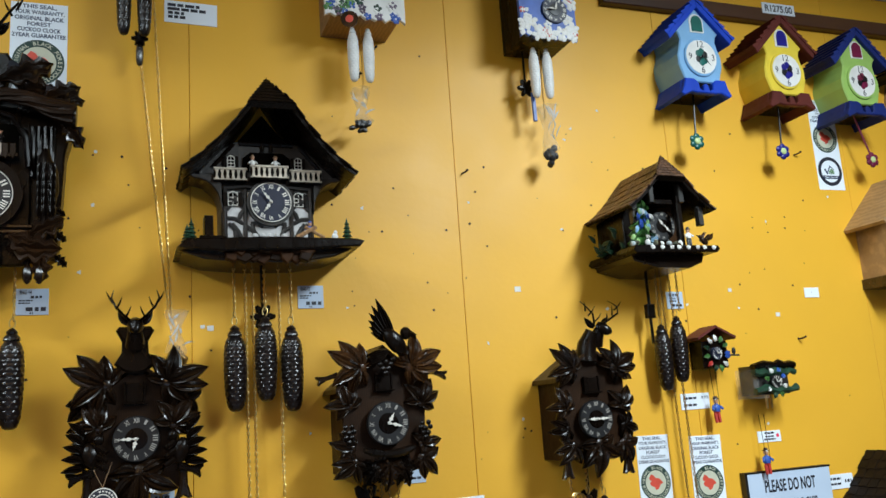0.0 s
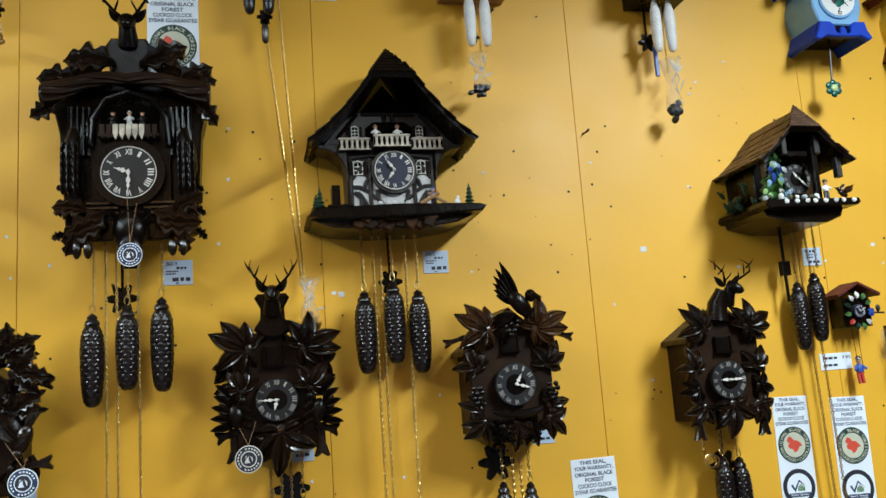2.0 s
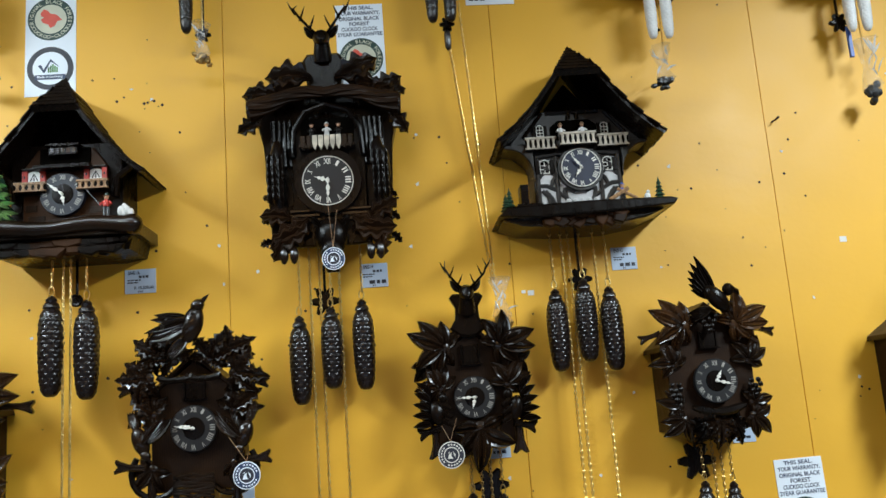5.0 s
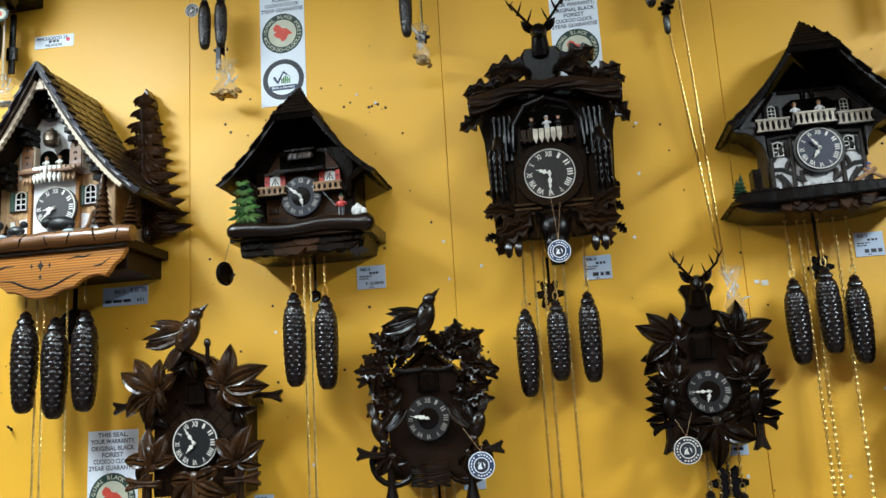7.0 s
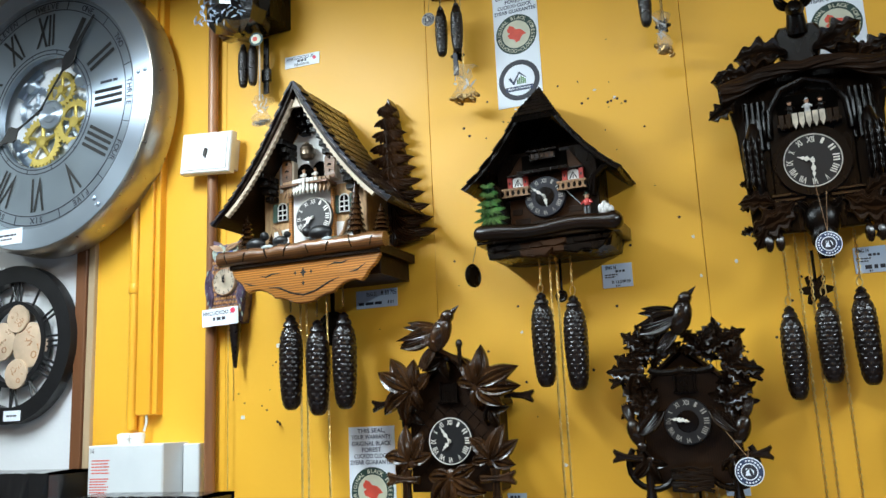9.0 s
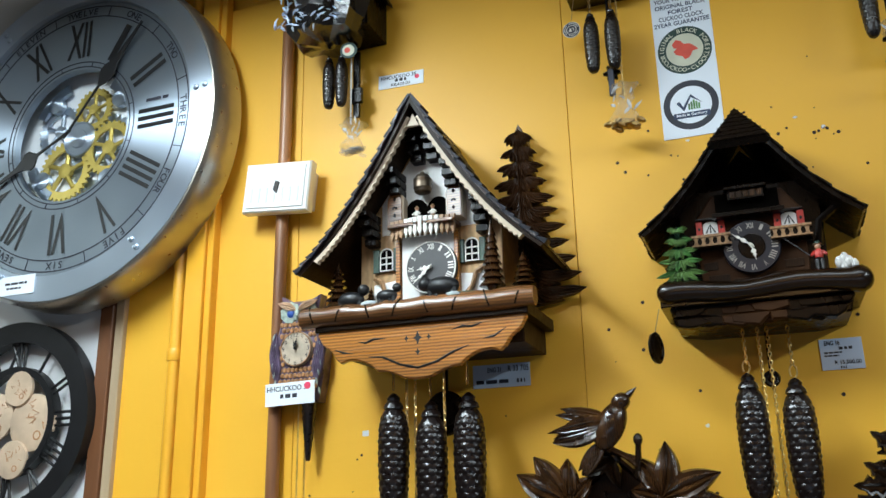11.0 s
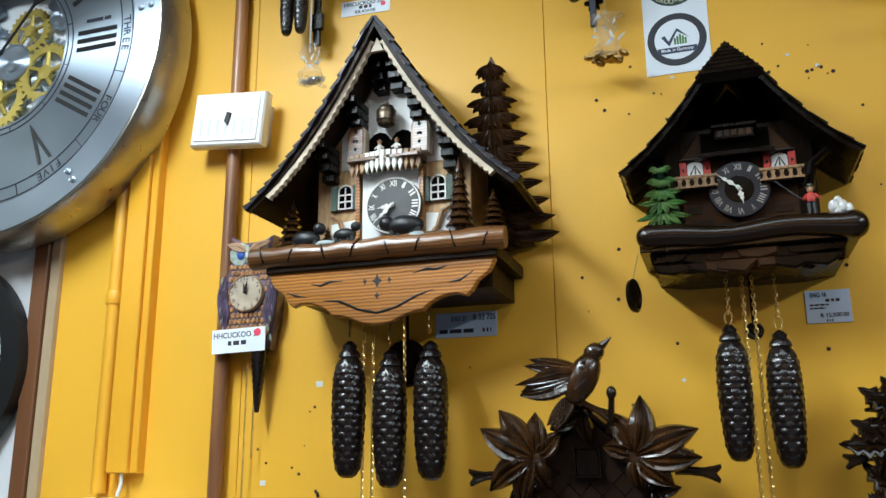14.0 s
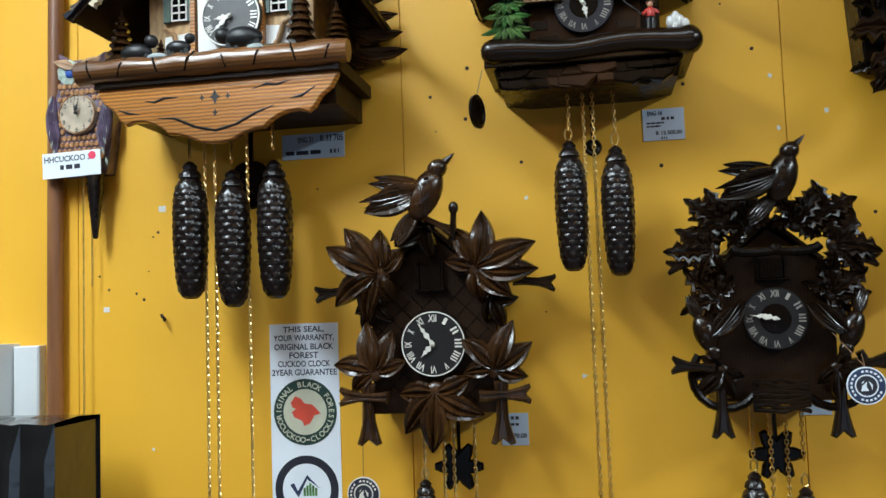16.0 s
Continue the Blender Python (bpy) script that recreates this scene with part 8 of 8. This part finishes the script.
part("perched_bird", bm, BLACK, c)
c = thing("miniature_clock", .995, 1.52, "miniature painted cuckoo clock in clear packaging", "cuckoo clock", "miniature clocks")
bm = B()
slab(bm, .965, 1.050, 1.535, 1.60, 0, .06, .002)
part("case", bm, GREYBEAM, c, smooth=False)
for vv in (1.600, 1.584, 1.546):
    bm = B()
    rr = random.Random(int(vv * 1000))
    tube(bm, [P(.950 + .115 * i / 8, vv + rr.uniform(-.004, .004), .066) for i in range(9)], [.008 + rr.uniform(-.002, .002) for _ in range(9)], 7)
    part("log", bm, DGREEN if vv < 1.59 else BLACKWOOD, c)
dial(c, 1.005, 1.562, .074, .015, BLACK, IVORY, None, hour=330, minute=60, num=.74, size=.3)
for k, m in enumerate((BLUE, WHITE, GREEN, WHITE, DGREEN, GREEN, WHITE, BLUE)):
    a = k * .8 + 1.2
    bm = B()
    lobe(bm, 1.005 + .018 * math.cos(a), 1.560 + .022 * math.sin(a), .070, math.degrees(a), .014, .011, rise=.003, thick=.002)
    part("painted_leaf", bm, m, c)
for uu in (.99, 1.002):
    bm = B()
    tube(bm, [P(uu, 1.535, .05), P(uu, 1.505, .05)], .003, 6)
    part("tiny_weight", bm, BRASS_D, c)
bm = B()
slab(bm, .952, .990, 1.528, 1.592, .002, .060)
o = part("clear_pack", bm, FOIL, c, "clear plastic pack", smooth=False)
o.visible_shadow = False
for uu, vv in ((.868, 1.482), (.985, 1.362)):
    t = thing("swinging_doll", uu, vv, "tiny painted doll on a swing hanging by threads", "ornament", "swinging dolls")
    figure(t, uu, vv, .03, .058, BLUE, RED, BROWN, "doll")
    bm = B()
    tube(bm, [P(uu - .004, vv + .02, .035), P(uu - .006, vv + .13, .03)], .0006, 4)
    tube(bm, [P(uu + .006, vv + .02, .035), P(uu + .008, vv + .13, .03)], .0006, 4)
    part("thread", bm, BROWN, t)

# ---- signs, strips and cards ----
c = thing("notice_sign", 1.05, 1.13, "pale blue notice board asking visitors not to touch clocks", "sign")
bm = B()
slab(bm, .932, 1.169, 1.13, 1.366, .004, .018, .002)
part("board", bm, PAPER_B, c, smooth=False)
bm = B()
for u0, u1, v0, v1 in ((.930, .936, 1.13, 1.368), (.932, 1.171, 1.364, 1.368)):
    slab(bm, u0, u1, v0, v1, .002, .0185)
part("board_edge", bm, BLACK, c, smooth=False)
bm = B()
for k, (words, ww) in enumerate((("PLEASE DO NOT", .60), ("TOUCH CLOCK'S", .60), ("WITHOUT", .42))):
    letter(bm, words, 1.051, 1.335 - .044 * k, .0190, .027, .237 * ww, bold=True)
bars(bm, .975, 1.125, 1.203, .024, .0190, 2)
flat("lettering", bm, INK, c)

warranty_strip(-1.546, -1.437, 1.529, "white warranty strip with two round seals")
warranty_strip(-1.166, -1.067, 2.458, "white warranty strip with two round seals")
warranty_strip(-.552, -.456, 2.337, "white warranty strip half behind the hunting clock")
warranty_strip(.221, .313, 1.378, "white warranty strip with two round seals", tilt=-1)
warranty_strip(.672, .753, 1.466, "white warranty strip beside the stag clock", tilt=1)
warranty_strip(.807, .890, 1.456, "white warranty strip with two round seals", tilt=1)
warranty_strip(1.288, 1.372, 2.272, "white warranty strip below the birdhouse clocks", tilt=0)

price_card(-.530, -.478, 1.755, 1.801, "bluish price card beside the hunting clock", ENG("ENG 14", None))
price_card(-.043, .007, 1.757, 1.801, "bluish price card under the half-timbered chalet", ENG("ENG 12", None))
price_card(-.974, -.916, 1.773, 1.819, "bluish price card under the dark chalet", ENG("ENG 16", "R 15,500.00"))
price_card(-1.519, -1.419, 1.781, 1.820, "grey price card under the light chalet", [("ENG 31", .22, .38, .24, .76), ("R 33 705", .26, .80, .36, .78), (None, .16, .36, .60, .25), (None, .16, .84, .14, .25)])
price_card(.792, .836, 1.739, 1.778, "small bluish price card under the deep-roofed chalet", [(None, .14, .4, .5, .8), (None, .08, .35, .4, .6), (None, .08, .35, .4, .45), (None, .14, .6, .6, .2)])
price_card(-1.195, -1.156, 1.344, 1.390, "bluish price card behind the leaf clock", [(None, .1, .4, .5, .85), (None, .08, .4, .5, .65), ("870.00", .15, .62, .6, .30)])
price_card(-.785, -.744, 1.382, 1.430, "bluish price card behind the nest clock", [(None, .07, .5, .6, .55), (None, .07, .5, .6, .40)])
price_card(-.312, -.271, 1.420, 1.464, "bluish price card behind the stag clock", [(None, .12, .5, .6, .25), (None, .07, .5, .6, .6)])
price_card(.150, .194, 1.414, 1.452, "bluish price card behind the eagle clock", [(None, .12, .5, .6, .25)])
price_card(-.285, -.185, 2.323, 2.369, "white price card with printed lines", [(None, .13, .36, .6, .80), (None, .13, .42, .72, .62), (None, .13, .22, .3, .44), (None, .13, .25, .36, .26)], PAPER, tilt=1)
price_card(1.168, 1.272, 2.490, 2.520, "white price card on the rail", [("R1275.00", .62, .5, .84, .5)], PAPER, d=.0225)
price_card(.798, .874, 1.514, 1.549, "white price card under the miniature clock", [(None, .14, .32, .46, .70), ("R 975", .18, .84, .24, .72), (None, .14, .32, .46, .28)], PAPER)
price_card(.993, 1.058, 1.429, 1.454, "white price card with dark dots under the packed miniature", [(None, .16, .5, .4, .8), (None, .14, .5, .36, .5), (None, .14, .5, .5, .25)], PAPER, dot=1)
price_card(1.174, 1.250, 1.309, 1.342, "white price card beside the notice board", [(None, .16, .3, .45, .70), (None, .14, .3, .45, .35), (None, .2, .8, .26, .5)], PAPER)
price_card(1.189, 1.233, 1.759, 1.783, "blank scrap of white paper on the wall", [(None, .05, .5, .05, .5)], PAPER)

c = thing("chalet_clock", 1.26, 1.15, "dark ribbed-roof chalet clock low on the wall", "cuckoo clock", "chalet clocks")
bm = B()
prism(bm, [(1.235, 1.14), (1.375, 1.14), (1.375, 1.29), (1.305, 1.37), (1.235, 1.29)], 0, .09, .002)
part("house", bm, BLACKWOOD, c, smooth=False)
for k in (-1, 1):
    shingled_slope(c, bent((1.305 + k * .13, 1.25), (1.305, 1.39), .008), lambda s: .13, 8, 5, SHINGLE, BLACKWOOD, seed=50 + k)
